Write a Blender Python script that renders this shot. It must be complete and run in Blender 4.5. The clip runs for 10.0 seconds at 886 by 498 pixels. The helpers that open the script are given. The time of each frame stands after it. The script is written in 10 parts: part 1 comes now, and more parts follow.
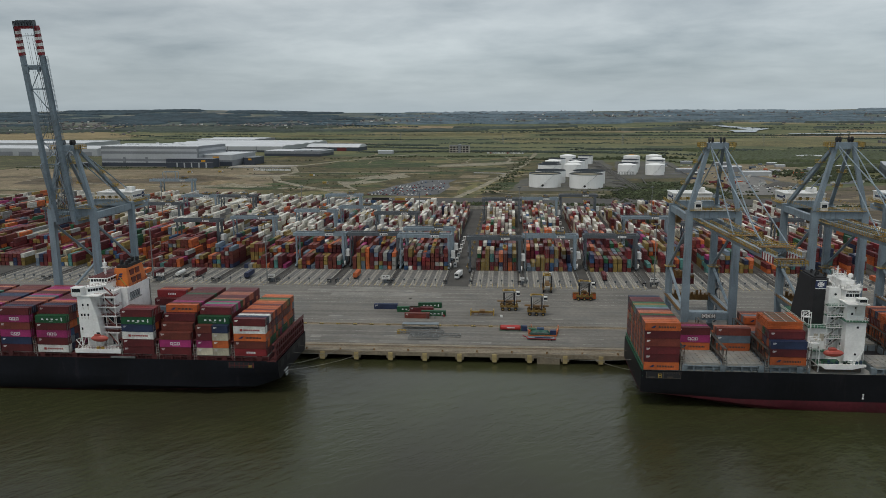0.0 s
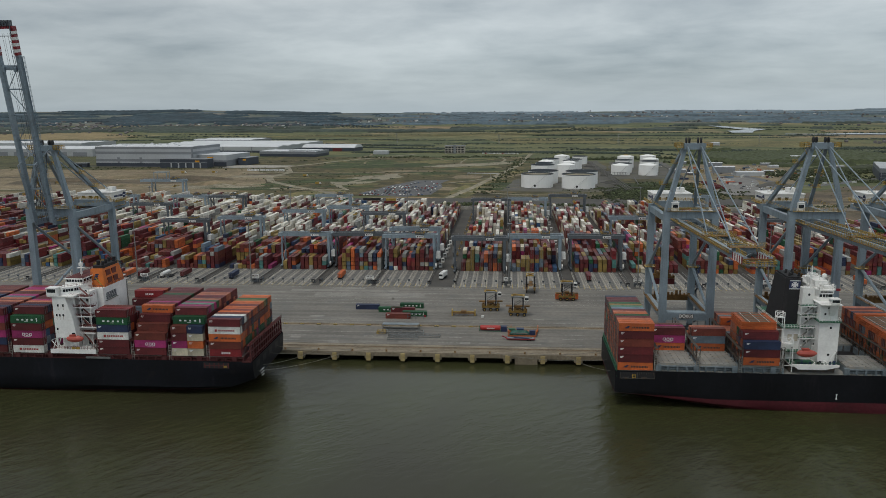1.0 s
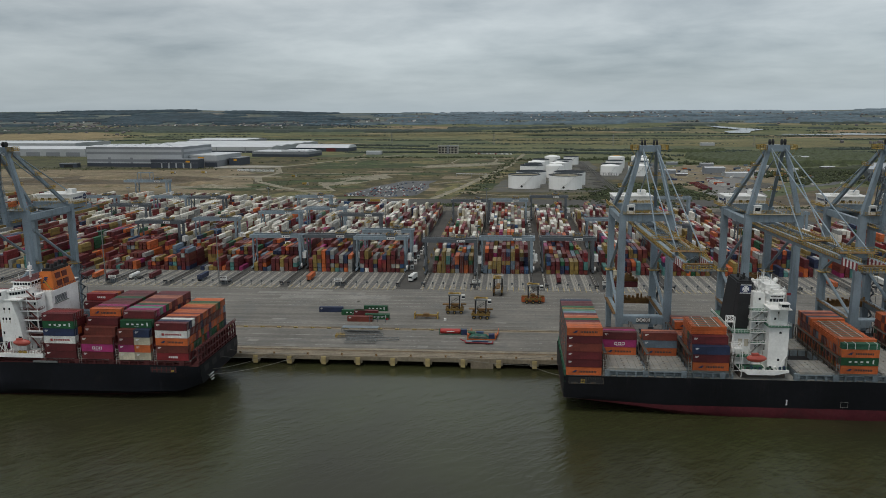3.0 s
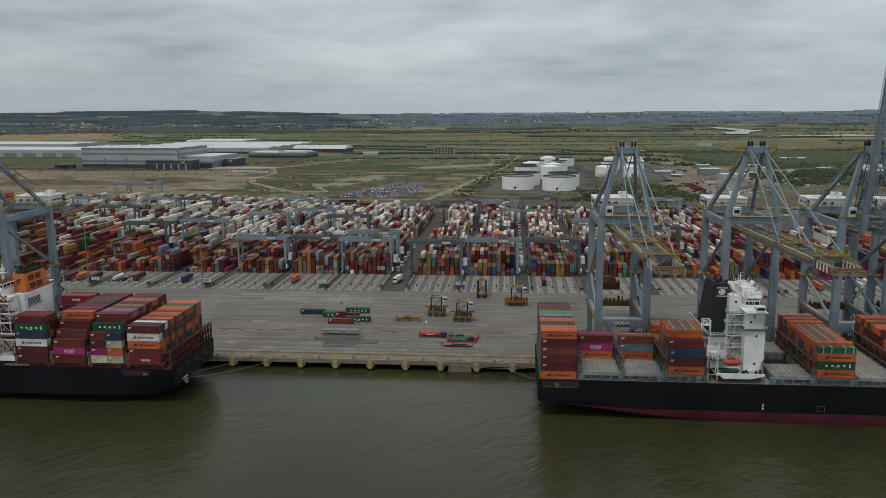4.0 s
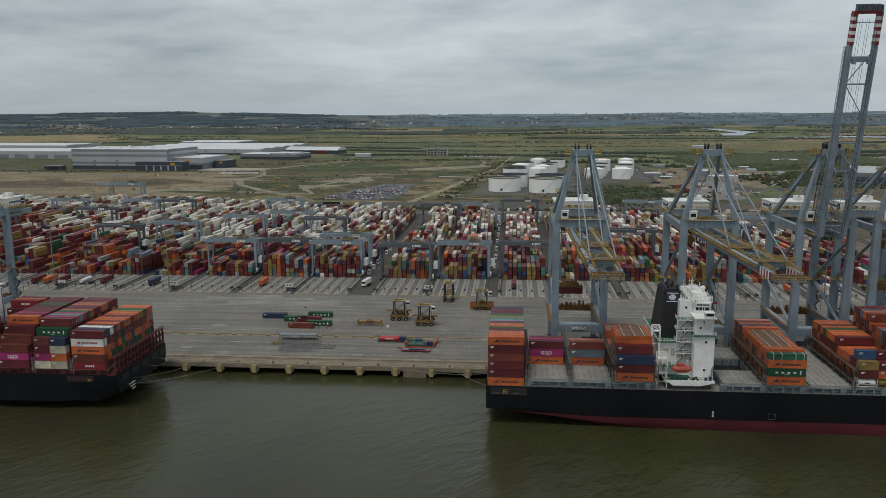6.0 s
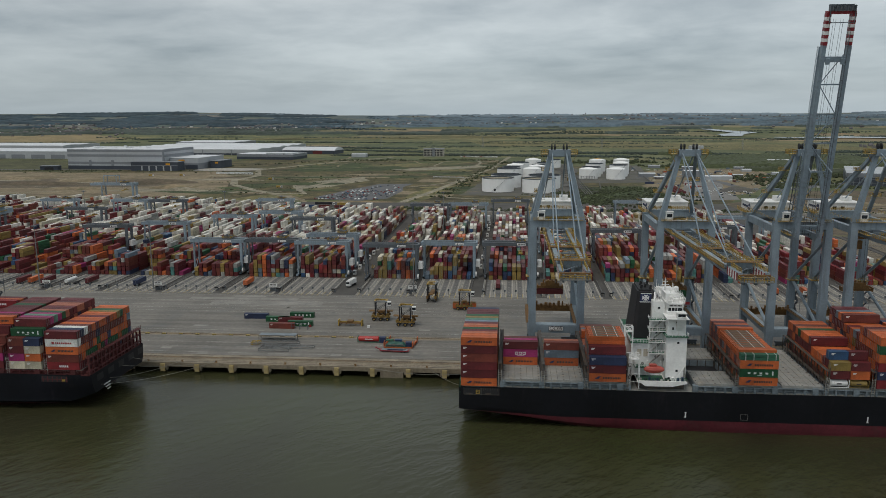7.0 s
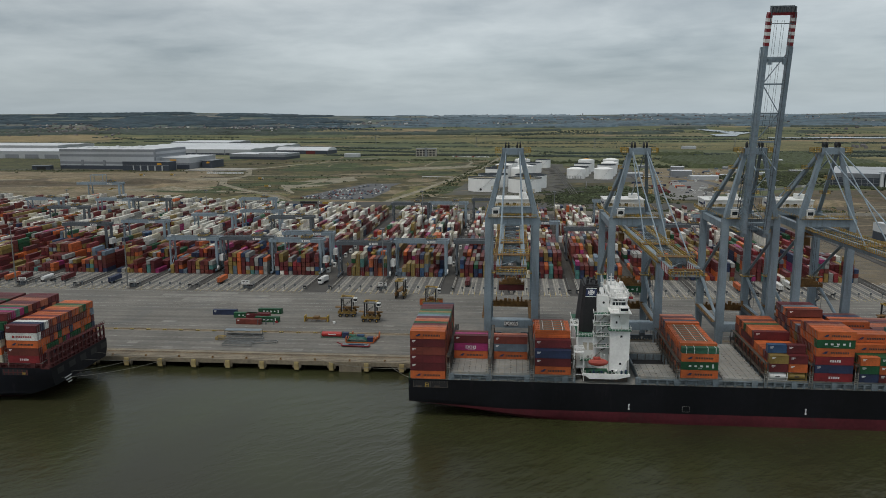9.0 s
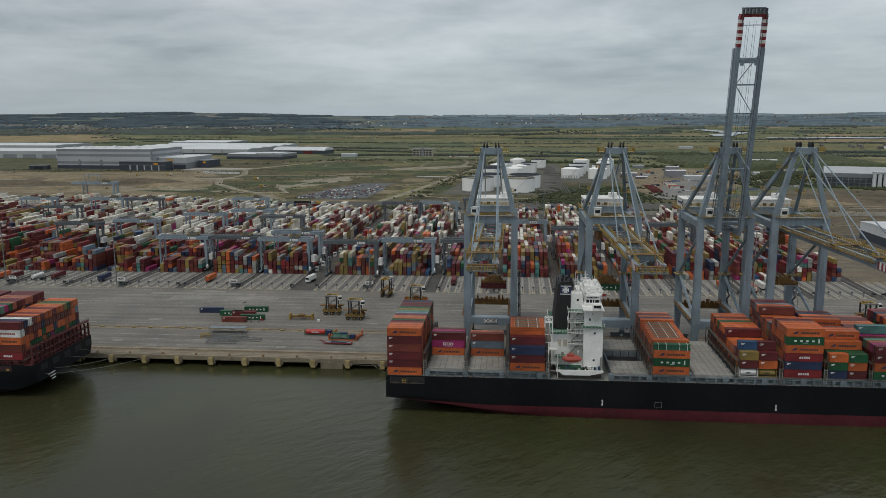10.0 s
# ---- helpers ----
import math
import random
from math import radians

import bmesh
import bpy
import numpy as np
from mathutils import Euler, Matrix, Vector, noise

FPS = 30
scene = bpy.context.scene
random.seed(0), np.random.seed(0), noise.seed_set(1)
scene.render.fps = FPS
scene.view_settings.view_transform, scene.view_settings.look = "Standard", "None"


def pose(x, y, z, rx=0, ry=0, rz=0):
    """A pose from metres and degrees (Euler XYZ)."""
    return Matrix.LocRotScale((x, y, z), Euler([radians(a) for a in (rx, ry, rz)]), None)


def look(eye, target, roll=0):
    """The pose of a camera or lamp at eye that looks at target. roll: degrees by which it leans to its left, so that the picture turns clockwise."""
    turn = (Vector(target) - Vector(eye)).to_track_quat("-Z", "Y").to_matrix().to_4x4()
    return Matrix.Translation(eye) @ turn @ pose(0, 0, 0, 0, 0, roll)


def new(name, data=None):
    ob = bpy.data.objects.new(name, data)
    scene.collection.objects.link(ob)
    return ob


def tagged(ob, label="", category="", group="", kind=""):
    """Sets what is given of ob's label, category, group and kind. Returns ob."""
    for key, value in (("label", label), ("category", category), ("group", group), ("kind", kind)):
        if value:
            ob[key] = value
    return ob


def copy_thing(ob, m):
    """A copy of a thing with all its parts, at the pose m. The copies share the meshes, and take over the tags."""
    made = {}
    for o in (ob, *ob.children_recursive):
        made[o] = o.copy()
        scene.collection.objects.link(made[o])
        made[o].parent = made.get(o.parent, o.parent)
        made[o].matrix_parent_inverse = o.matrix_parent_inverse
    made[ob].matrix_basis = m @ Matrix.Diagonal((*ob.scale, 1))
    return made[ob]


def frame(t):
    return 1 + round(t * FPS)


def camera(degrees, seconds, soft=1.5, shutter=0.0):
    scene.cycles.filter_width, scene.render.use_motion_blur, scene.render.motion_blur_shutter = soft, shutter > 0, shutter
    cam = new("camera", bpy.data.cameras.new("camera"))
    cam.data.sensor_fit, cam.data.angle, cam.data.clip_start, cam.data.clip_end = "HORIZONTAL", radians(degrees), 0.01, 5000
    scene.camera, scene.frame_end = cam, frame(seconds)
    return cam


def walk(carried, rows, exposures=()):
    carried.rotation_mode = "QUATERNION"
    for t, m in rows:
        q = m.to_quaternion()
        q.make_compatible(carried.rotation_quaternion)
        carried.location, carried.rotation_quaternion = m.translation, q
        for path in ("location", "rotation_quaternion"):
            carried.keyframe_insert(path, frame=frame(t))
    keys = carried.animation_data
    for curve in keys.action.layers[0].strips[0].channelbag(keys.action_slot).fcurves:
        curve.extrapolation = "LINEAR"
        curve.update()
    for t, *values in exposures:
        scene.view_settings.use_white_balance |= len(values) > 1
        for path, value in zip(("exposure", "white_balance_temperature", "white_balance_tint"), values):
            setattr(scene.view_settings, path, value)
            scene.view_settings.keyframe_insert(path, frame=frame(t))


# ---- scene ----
cam = camera(60.6, 10.0, soft=0.55)
PATH = [
    (0, (3.34, -305.39, 102.27), (-5.41, -207.49, 83.92), -0.46),
    (0.5, (7.45, -305.09, 102.17), (-1.20, -207.14, 83.82), -0.45),
    (1, (12.30, -304.53, 102.17), (3.65, -206.63, 83.87), -0.45),
    (1.5, (17.05, -303.60, 102.31), (8.35, -205.70, 84.01), -0.44),
    (2, (21.85, -302.53, 102.42), (13.10, -204.63, 84.12), -0.43),
    (2.5, (26.57, -301.30, 102.73), (17.77, -203.40, 84.38), -0.43),
    (4, (40.51, -296.51, 102.78), (31.56, -198.61, 84.58), -0.41),
    (4.5, (45.11, -294.81, 102.84), (36.11, -196.86, 84.64), -0.40),
    (5, (49.72, -293.13, 102.96), (40.67, -195.18, 84.76), -0.40),
    (5.5, (54.23, -291.73, 102.96), (45.18, -193.78, 84.86), -0.39),
    (7, (68.35, -289.53, 102.91), (59.20, -191.63, 84.91), -0.37),
    (7.5, (72.94, -290.05, 102.72), (63.74, -192.10, 84.72), -0.36),
    (8, (77.59, -291.01, 102.47), (68.34, -193.06, 84.52), -0.36),
    (8.5, (81.79, -292.38, 102.37), (72.59, -194.43, 84.37), -0.35),
    (9, (86.33, -293.98, 102.25), (77.18, -196.03, 84.30), -0.34),
    (9.5, (90.73, -295.64, 102.36), (81.58, -197.74, 84.36), -0.34),
    (10, (95.09, -297.17, 102.27), (85.89, -199.22, 84.32), -0.33),
]
walk(cam, [(t, look(eye, target, roll)) for t, eye, target, roll in PATH])

# ---- world, sun ----
world = bpy.data.worlds.new("overcast_sky")
scene.world = world
world.use_nodes = True
wn, wl = world.node_tree.nodes, world.node_tree.links
wn.clear()
SUN_UP, SUN_TURN = 66.0, 215.0
sky = wn.new("ShaderNodeTexSky")
sky.sky_type = "NISHITA"
sky.sun_disc = False
sky.sun_elevation, sky.sun_rotation = radians(SUN_UP), radians(SUN_TURN)
coord = wn.new("ShaderNodeTexCoord")
# clouds lie on a level deck, so they crowd together towards the horizon
def wmath(op, a, c):
    x = wn.new("ShaderNodeMath")
    x.operation = op
    for i, v in enumerate((a, c)):
        if isinstance(v, (int, float)):
            x.inputs[i].default_value = v
        else:
            wl.new(v, x.inputs[i])
    return x.outputs["Value"]


parts = wn.new("ShaderNodeSeparateXYZ")
wl.new(coord.outputs["Generated"], parts.inputs["Vector"])
depth = wmath("ADD", wmath("MAXIMUM", parts.outputs["Z"], 0.0), 0.15)
deck = wn.new("ShaderNodeCombineXYZ")
wl.new(wmath("DIVIDE", parts.outputs["X"], depth), deck.inputs["X"])
wl.new(wmath("DIVIDE", parts.outputs["Y"], depth), deck.inputs["Y"])


def cloud_layer(scale, detail, rough, bend, shift):
    place = wn.new("ShaderNodeMapping")
    place.inputs["Location"].default_value = shift
    wl.new(deck.outputs["Vector"], place.inputs["Vector"])
    c = wn.new("ShaderNodeTexNoise")
    c.inputs["Scale"].default_value, c.inputs["Detail"].default_value = scale, detail
    c.inputs["Roughness"].default_value, c.inputs["Distortion"].default_value = rough, bend
    wl.new(place.outputs["Vector"], c.inputs["Vector"])
    return c.outputs["Fac"]


banks = cloud_layer(0.62, 9.0, 0.52, 0.2, (3.1, 0.6, 0.0))
puffs = cloud_layer(2.3, 7.0, 0.55, 0.3, (7.7, 2.4, 1.0))
thick = wmath("ADD", wmath("MULTIPLY", banks, 0.70), wmath("MULTIPLY", puffs, 0.30))
shade = wn.new("ShaderNodeValToRGB")
shade.color_ramp.elements[0].position, shade.color_ramp.elements[0].color = 0.36, (0.275, 0.312, 0.335, 1)
shade.color_ramp.elements[1].position, shade.color_ramp.elements[1].color = 0.65, (0.56, 0.59, 0.595, 1)
even = wmath("MINIMUM", wmath("ADD", wmath("MULTIPLY", parts.outputs["Z"], 9.0), 0.25), 1.0)
wl.new(wmath("ADD", wmath("MULTIPLY", wmath("SUBTRACT", thick, 0.52), even), 0.52), shade.inputs["Fac"])
dim = wn.new("ShaderNodeMixRGB")
dim.blend_type = "MULTIPLY"
dim.inputs["Fac"].default_value = 1.0
dim.inputs["Color2"].default_value = (0.1, 0.1, 0.1, 1)
wl.new(sky.outputs["Color"], dim.inputs["Color1"])
veil = wn.new("ShaderNodeMixRGB")
veil.inputs["Fac"].default_value = 0.88
wl.new(dim.outputs["Color"], veil.inputs["Color1"])
wl.new(shade.outputs["Color"], veil.inputs["Color2"])
# the cloud base greys towards the horizon
low = wn.new("ShaderNodeValToRGB")
low.color_ramp.elements[0].position, low.color_ramp.elements[0].color = 0.0, (0.80, 0.865, 0.915, 1)
low.color_ramp.elements[1].position, low.color_ramp.elements[1].color = 0.16, (1, 1, 1, 1)
wl.new(parts.outputs["Z"], low.inputs["Fac"])
tint = wn.new("ShaderNodeMixRGB")
tint.blend_type = "MULTIPLY"
tint.inputs["Fac"].default_value = 1.0
wl.new(veil.outputs["Color"], tint.inputs["Color1"])
wl.new(low.outputs["Color"], tint.inputs["Color2"])
# a heavier bank of cloud low in the west
west = wn.new("ShaderNodeMapRange")
west.interpolation_type = "SMOOTHSTEP"
for k_, v_ in (("From Min", -0.62), ("From Max", 0.02), ("To Min", 0.88), ("To Max", 1.0)):
    west.inputs[k_].default_value = v_
wl.new(parts.outputs["X"], west.inputs["Value"])
bank = wn.new("ShaderNodeMixRGB")
bank.blend_type = "MULTIPLY"
bank.inputs["Fac"].default_value = 1.0
wl.new(tint.outputs["Color"], bank.inputs["Color1"])
wl.new(west.outputs["Result"], bank.inputs["Color2"])
glow = wn.new("ShaderNodeBackground")
glow.inputs["Strength"].default_value = 1.24
wl.new(bank.outputs["Color"], glow.inputs["Color"])
wl.new(glow.outputs["Background"], wn.new("ShaderNodeOutputWorld").inputs["Surface"])

sun = new("sun", bpy.data.lights.new("sun", "SUN"))
sun.data.energy, sun.data.angle, sun.data.color = 1.18, radians(16), (1.0, 0.94, 0.85)
sun.rotation_euler = (radians(90 - SUN_UP), 0, radians(-35))
scene.view_settings.exposure = 0.0

# ---- materials ----
def mat(name, color, rough=0.6, metal=0.0, spread=0.25, grain=0.4, fine=6.0, stain=None, stain_at=0.62, bump=0.0, bump_scale=8.0, per_object=0.0, island=0.0):
    """A surface with tonal variation at two scales, optional stains, fine relief and a random tone per object or per piece."""
    m = bpy.data.materials.new(name)
    m.use_nodes = True
    n, l = m.node_tree.nodes, m.node_tree.links
    b = n["Principled BSDF"]
    b.inputs["Roughness"].default_value, b.inputs["Metallic"].default_value = rough, metal
    tc = n.new("ShaderNodeTexCoord")
    big, small = n.new("ShaderNodeTexNoise"), n.new("ShaderNodeTexNoise")
    big.inputs["Scale"].default_value, big.inputs["Detail"].default_value = grain, 5
    small.inputs["Scale"].default_value, small.inputs["Detail"].default_value = fine, 3
    for t in (big, small):
        l.new(tc.outputs["Object"], t.inputs["Vector"])
    def mix(kind, fac, a, c):
        x = n.new("ShaderNodeMixRGB")
        x.blend_type = kind
        for s, v in (("Fac", fac), ("Color1", a), ("Color2", c)):
            if isinstance(v, (int, float)):
                x.inputs[s].default_value = v
            elif isinstance(v, tuple):
                x.inputs[s].default_value = (*v, 1)
            else:
                l.new(v, x.inputs[s])
        return x.outputs["Color"]
    def ramp(src, lo, hi, p0=0.3, p1=0.7):
        r = n.new("ShaderNodeValToRGB")
        r.color_ramp.elements[0].position, r.color_ramp.elements[0].color = p0, (lo, lo, lo, 1)
        r.color_ramp.elements[1].position, r.color_ramp.elements[1].color = p1, (hi, hi, hi, 1)
        l.new(src, r.inputs["Fac"])
        return r.outputs["Color"]
    c = mix("MULTIPLY", 1.0, color, ramp(big.outputs["Fac"], 1 - spread, 1 + spread * 0.5))
    c = mix("MULTIPLY", 1.0, c, ramp(small.outputs["Fac"], 1 - spread * 0.6, 1 + spread * 0.3))
    if stain:
        s = n.new("ShaderNodeTexNoise")
        s.inputs["Scale"].default_value, s.inputs["Detail"].default_value, s.inputs["Roughness"].default_value = grain * 2.3, 8, 0.7
        l.new(tc.outputs["Object"], s.inputs["Vector"])
        c = mix("MIX", ramp(s.outputs["Fac"], 0, 0.85, stain_at - 0.06, stain_at + 0.12), c, stain)
    if per_object or island:
        src = n.new("ShaderNodeObjectInfo").outputs["Random"] if per_object else n.new("ShaderNodeNewGeometry").outputs["Random Per Island"]
        k = per_object or island
        c = mix("MULTIPLY", 1.0, c, ramp(src, 1 - k, 1 + k * 0.4, 0.0, 1.0))
    l.new(c, b.inputs["Base Color"])
    if bump:
        t = n.new("ShaderNodeTexNoise")
        t.inputs["Scale"].default_value, t.inputs["Detail"].default_value = bump_scale, 4
        l.new(tc.outputs["Object"], t.inputs["Vector"])
        u = n.new("ShaderNodeBump")
        u.inputs["Strength"].default_value, u.inputs["Distance"].default_value = bump, 0.1
        l.new(t.outputs["Fac"], u.inputs["Height"])
        l.new(u.outputs["Normal"], b.inputs["Normal"])
    return m


def corrugated(name, color, island=False):
    """Container paint: pressed-steel ribs along the box, grime and sun-bleaching."""
    m = mat(name, color, 0.55, 0.0, 0.30, 0.35, 3.0, stain=tuple(v * 0.45 + 0.02 for v in color), stain_at=0.64, per_object=0.0 if island else 0.28, island=0.30 if island else 0.0)
    if not island:
        n, l = m.node_tree.nodes, m.node_tree.links
        w = n.new("ShaderNodeTexWave")
        w.inputs["Scale"].default_value = 1.1
        l.new(n.new("ShaderNodeTexCoord").outputs["Object"], w.inputs["Vector"])
        u = n.new("ShaderNodeBump")
        u.inputs["Strength"].default_value, u.inputs["Distance"].default_value = 0.5, 0.03
        l.new(w.outputs["Fac"], u.inputs["Height"])
        l.new(u.outputs["Normal"], n["Principled BSDF"].inputs["Normal"])
    return m


HUES = {
    "maroon": (0.125, 0.017, 0.020), "brown": (0.165, 0.036, 0.024), "red": (0.21, 0.018, 0.022), "orange": (0.56, 0.130, 0.034),
    "magenta": (0.34, 0.028, 0.14), "green": (0.012, 0.095, 0.035), "mint": (0.11, 0.27, 0.19), "navy": (0.022, 0.035, 0.085), "blue": (0.03, 0.085, 0.19),
    "slate": (0.15, 0.20, 0.25), "grey": (0.30, 0.32, 0.33), "white": (0.72, 0.72, 0.68), "cream": (0.58, 0.53, 0.40),
    "mustard": (0.27, 0.185, 0.05), "teal": (0.08, 0.22, 0.20), "salmon": (0.48, 0.16, 0.09),
}
PAINT = {k: corrugated("container_paint_" + k, c) for k, c in HUES.items()}
YARD_PAINT = {k: corrugated("stacked_container_paint_" + k, c, True) for k, c in dict(HUES, white=(0.80, 0.77, 0.69), grey=(0.31, 0.31, 0.29)).items()}
M = dict(
    crane=mat("crane_blue_grey_paint", (0.225, 0.285, 0.33), 0.45, 0, 0.18, 0.12, 1.5, stain=(0.12, 0.12, 0.115), stain_at=0.66),
    # dark steel parts; also the body of yard cranes painted as if in shade
    crane_dark=mat("dark_and_shaded_steel", (0.10, 0.115, 0.13), 0.5, 0.1, 0.2, 0.3, 2.0),
    rail_yellow=mat("safety_yellow_paint", (0.40, 0.265, 0.05), 0.5, 0, 0.35, 0.5, 4.0),
    platform=mat("rusty_yellow_platform", (0.20, 0.105, 0.03), 0.7, 0.1, 0.4, 0.5, 3.0, stain=(0.06, 0.035, 0.02)),
    white=mat("white_paint", (0.74, 0.74, 0.72), 0.5, 0, 0.10, 0.15, 1.2, stain=(0.52, 0.47, 0.40), stain_at=0.67),
    red=mat("red_paint", (0.24, 0.018, 0.026), 0.5, 0, 0.25, 0.4, 3.0),
    black=mat("black_rubber_and_steel", (0.016, 0.016, 0.018), 0.6, 0, 0.3, 0.5, 3.0),
    glass=mat("dark_window_glass", (0.02, 0.025, 0.03), 0.08, 0, 0.1, 0.3, 2.0),
    hull_r=mat("black_hull_paint", (0.006, 0.0065, 0.009), 0.55, 0, 0.4, 0.06, 0.6, stain=(0.018, 0.015, 0.014), stain_at=0.66),
    hull_l=mat("navy_hull_paint", (0.007, 0.008, 0.012), 0.55, 0, 0.4, 0.06, 0.6, stain=(0.020, 0.017, 0.016), stain_at=0.66),
    boot=mat("red_antifouling_paint", (0.105, 0.020, 0.027), 0.6, 0, 0.3, 0.08, 0.9, stain=(0.07, 0.03, 0.03), stain_at=0.6),
    deck_grey=mat("grey_deck_paint", (0.29, 0.29, 0.27), 0.65, 0, 0.3, 0.2, 2.0, stain=(0.32, 0.28, 0.22), stain_at=0.56),
    coaming=mat("blue_grey_coaming_paint", (0.185, 0.225, 0.25), 0.6, 0, 0.3, 0.3, 2.0, stain=(0.11, 0.08, 0.06), stain_at=0.66),
    deck_red=mat("red_oxide_deck_paint", (0.10, 0.022, 0.022), 0.7, 0, 0.3, 0.3, 2.0, stain=(0.04, 0.02, 0.02)),
    deck_green=mat("green_deck_paint", (0.03, 0.12, 0.07), 0.7, 0, 0.3, 0.3, 2.0),
    funnel_orange=mat("orange_funnel_paint", (0.62, 0.16, 0.025), 0.5, 0, 0.15, 0.3, 2.0),
    lifeboat=mat("orange_red_gelcoat", (0.44, 0.085, 0.062), 0.35, 0, 0.15, 0.5, 3.0),
    logo_blue=mat("dark_blue_lettering", (0.015, 0.028, 0.085), 0.5, 0, 0.1, 0.5, 3.0),
    letter=mat("pale_lettering", (0.70, 0.70, 0.70), 0.5, 0, 0.12, 0.5, 3.0),
    letter_dark=mat("dark_lettering", (0.05, 0.04, 0.04), 0.5, 0, 0.12, 0.5, 3.0),
    letter_red=mat("red_lettering", (0.30, 0.03, 0.03), 0.5, 0, 0.12, 0.5, 3.0),
    apron=mat("quay_asphalt_and_concrete", (0.184, 0.172, 0.152), 0.85, 0, 0.28, 0.035, 0.5, stain=(0.128, 0.128, 0.122), stain_at=0.56, bump=0.25, bump_scale=3.0),
    patch=mat("pale_repaired_paving", (0.252, 0.24, 0.215), 0.85, 0, 0.22, 0.08, 0.8, stain=(0.15, 0.15, 0.145), stain_at=0.55),
    cope=mat("weathered_cope_concrete", (0.245, 0.205, 0.145), 0.85, 0, 0.3, 0.15, 1.2, stain=(0.12, 0.10, 0.075), stain_at=0.58),
    margin=mat("tan_weathered_margin", (0.262, 0.225, 0.165), 0.85, 0, 0.3, 0.12, 1.0, stain=(0.15, 0.132, 0.105), stain_at=0.55),
    recess=mat("rusty_rail_recess", (0.058, 0.042, 0.032), 0.85, 0, 0.35, 0.3, 2.0, stain=(0.10, 0.062, 0.04), stain_at=0.55),
    fender=mat("pale_yellow_fender_panel", (0.44, 0.34, 0.155), 0.7, 0, 0.3, 0.6, 3.0, stain=(0.14, 0.10, 0.06), stain_at=0.6),
    lane=mat("pale_lane_concrete", (0.385, 0.362, 0.315), 0.85, 0, 0.25, 0.2, 1.5, stain=(0.18, 0.175, 0.165), stain_at=0.58),
    lane_dark=mat("tyre_darkened_paving", (0.135, 0.132, 0.126), 0.85, 0, 0.3, 0.15, 1.5),
    yard=mat("dark_yard_paving", (0.072, 0.067, 0.060), 0.85, 0, 0.3, 0.06, 0.8, stain=(0.06, 0.058, 0.055)),
    runway=mat("rail_ballast", (0.065, 0.06, 0.055), 0.9, 0, 0.35, 0.3, 3.0),
    steel=mat("galvanised_steel", (0.25, 0.26, 0.26), 0.45, 0.5, 0.25, 0.5, 4.0),
    paint_line=mat("road_marking_paint", (0.46, 0.45, 0.42), 0.7, 0, 0.3, 0.3, 3.0, stain=(0.18, 0.18, 0.17), stain_at=0.55),
    line_yellow=mat("yellow_road_marking", (0.42, 0.31, 0.08), 0.7, 0, 0.3, 0.3, 3.0),
    rope=mat("mooring_rope", (0.22, 0.21, 0.18), 0.9, 0, 0.2, 0.5, 5.0),
    tarp=mat("green_tarpaulin", (0.018, 0.10, 0.075), 0.5, 0, 0.3, 0.8, 5.0, bump=0.6, bump_scale=2.0),
    rail_rust=mat("red_oxide_rail_paint", (0.20, 0.07, 0.06), 0.6, 0, 0.3, 0.4, 3.0),
    clad_buff=mat("buff_louvre_paint", (0.55, 0.50, 0.40), 0.6, 0, 0.2, 0.4, 3.0),
    slot_bed=mat("stained_gravel_bed", (0.20, 0.155, 0.092), 0.9, 0, 0.35, 0.06, 0.8, stain=(0.10, 0.09, 0.07), stain_at=0.58),
    lash=mat("dull_lashing_bridge_paint", (0.066, 0.064, 0.060), 0.7, 0, 0.35, 0.3, 2.0, stain=(0.11, 0.065, 0.035), stain_at=0.52),
    slot_edge=mat("stained_rail_edge_concrete", (0.27, 0.215, 0.14), 0.85, 0, 0.35, 0.12, 1.0, stain=(0.15, 0.125, 0.09), stain_at=0.55),
    tank_red=mat("bright_red_tank_paint", (0.42, 0.03, 0.025), 0.4, 0, 0.2, 0.5, 3.0),
    carrier=mat("oily_carrier_yellow", (0.27, 0.165, 0.035), 0.55, 0, 0.4, 0.6, 3.0, stain=(0.05, 0.035, 0.02), stain_at=0.54),
    wood=mat("weathered_planks", (0.17, 0.13, 0.09), 0.8, 0, 0.35, 0.5, 5.0),
)


def speckle(m, scale, lo, hi, p0=0.42, p1=0.6, stretch=(1, 1, 1)):
    """Another layer of tone over a material's colour: tufts, gravel, streaks."""
    n, l = m.node_tree.nodes, m.node_tree.links
    b = n["Principled BSDF"]
    src = b.inputs["Base Color"].links[0].from_socket
    mp = n.new("ShaderNodeMapping")
    mp.inputs["Scale"].default_value = stretch
    l.new(n.new("ShaderNodeTexCoord").outputs["Object"], mp.inputs["Vector"])
    t = n.new("ShaderNodeTexNoise")
    t.inputs["Scale"].default_value, t.inputs["Detail"].default_value, t.inputs["Roughness"].default_value = scale, 6, 0.7
    l.new(mp.outputs["Vector"], t.inputs["Vector"])
    r = n.new("ShaderNodeValToRGB")
    r.color_ramp.elements[0].position, r.color_ramp.elements[0].color = p0, (*lo, 1)
    r.color_ramp.elements[1].position, r.color_ramp.elements[1].color = p1, (*hi, 1)
    l.new(t.outputs["Fac"], r.inputs["Fac"])
    x = n.new("ShaderNodeMixRGB")
    x.blend_type = "MULTIPLY"
    x.inputs["Fac"].default_value = 1.0
    l.new(src, x.inputs["Color1"])
    l.new(r.outputs["Color"], x.inputs["Color2"])
    l.new(x.outputs["Color"], b.inputs["Base Color"])
    return m


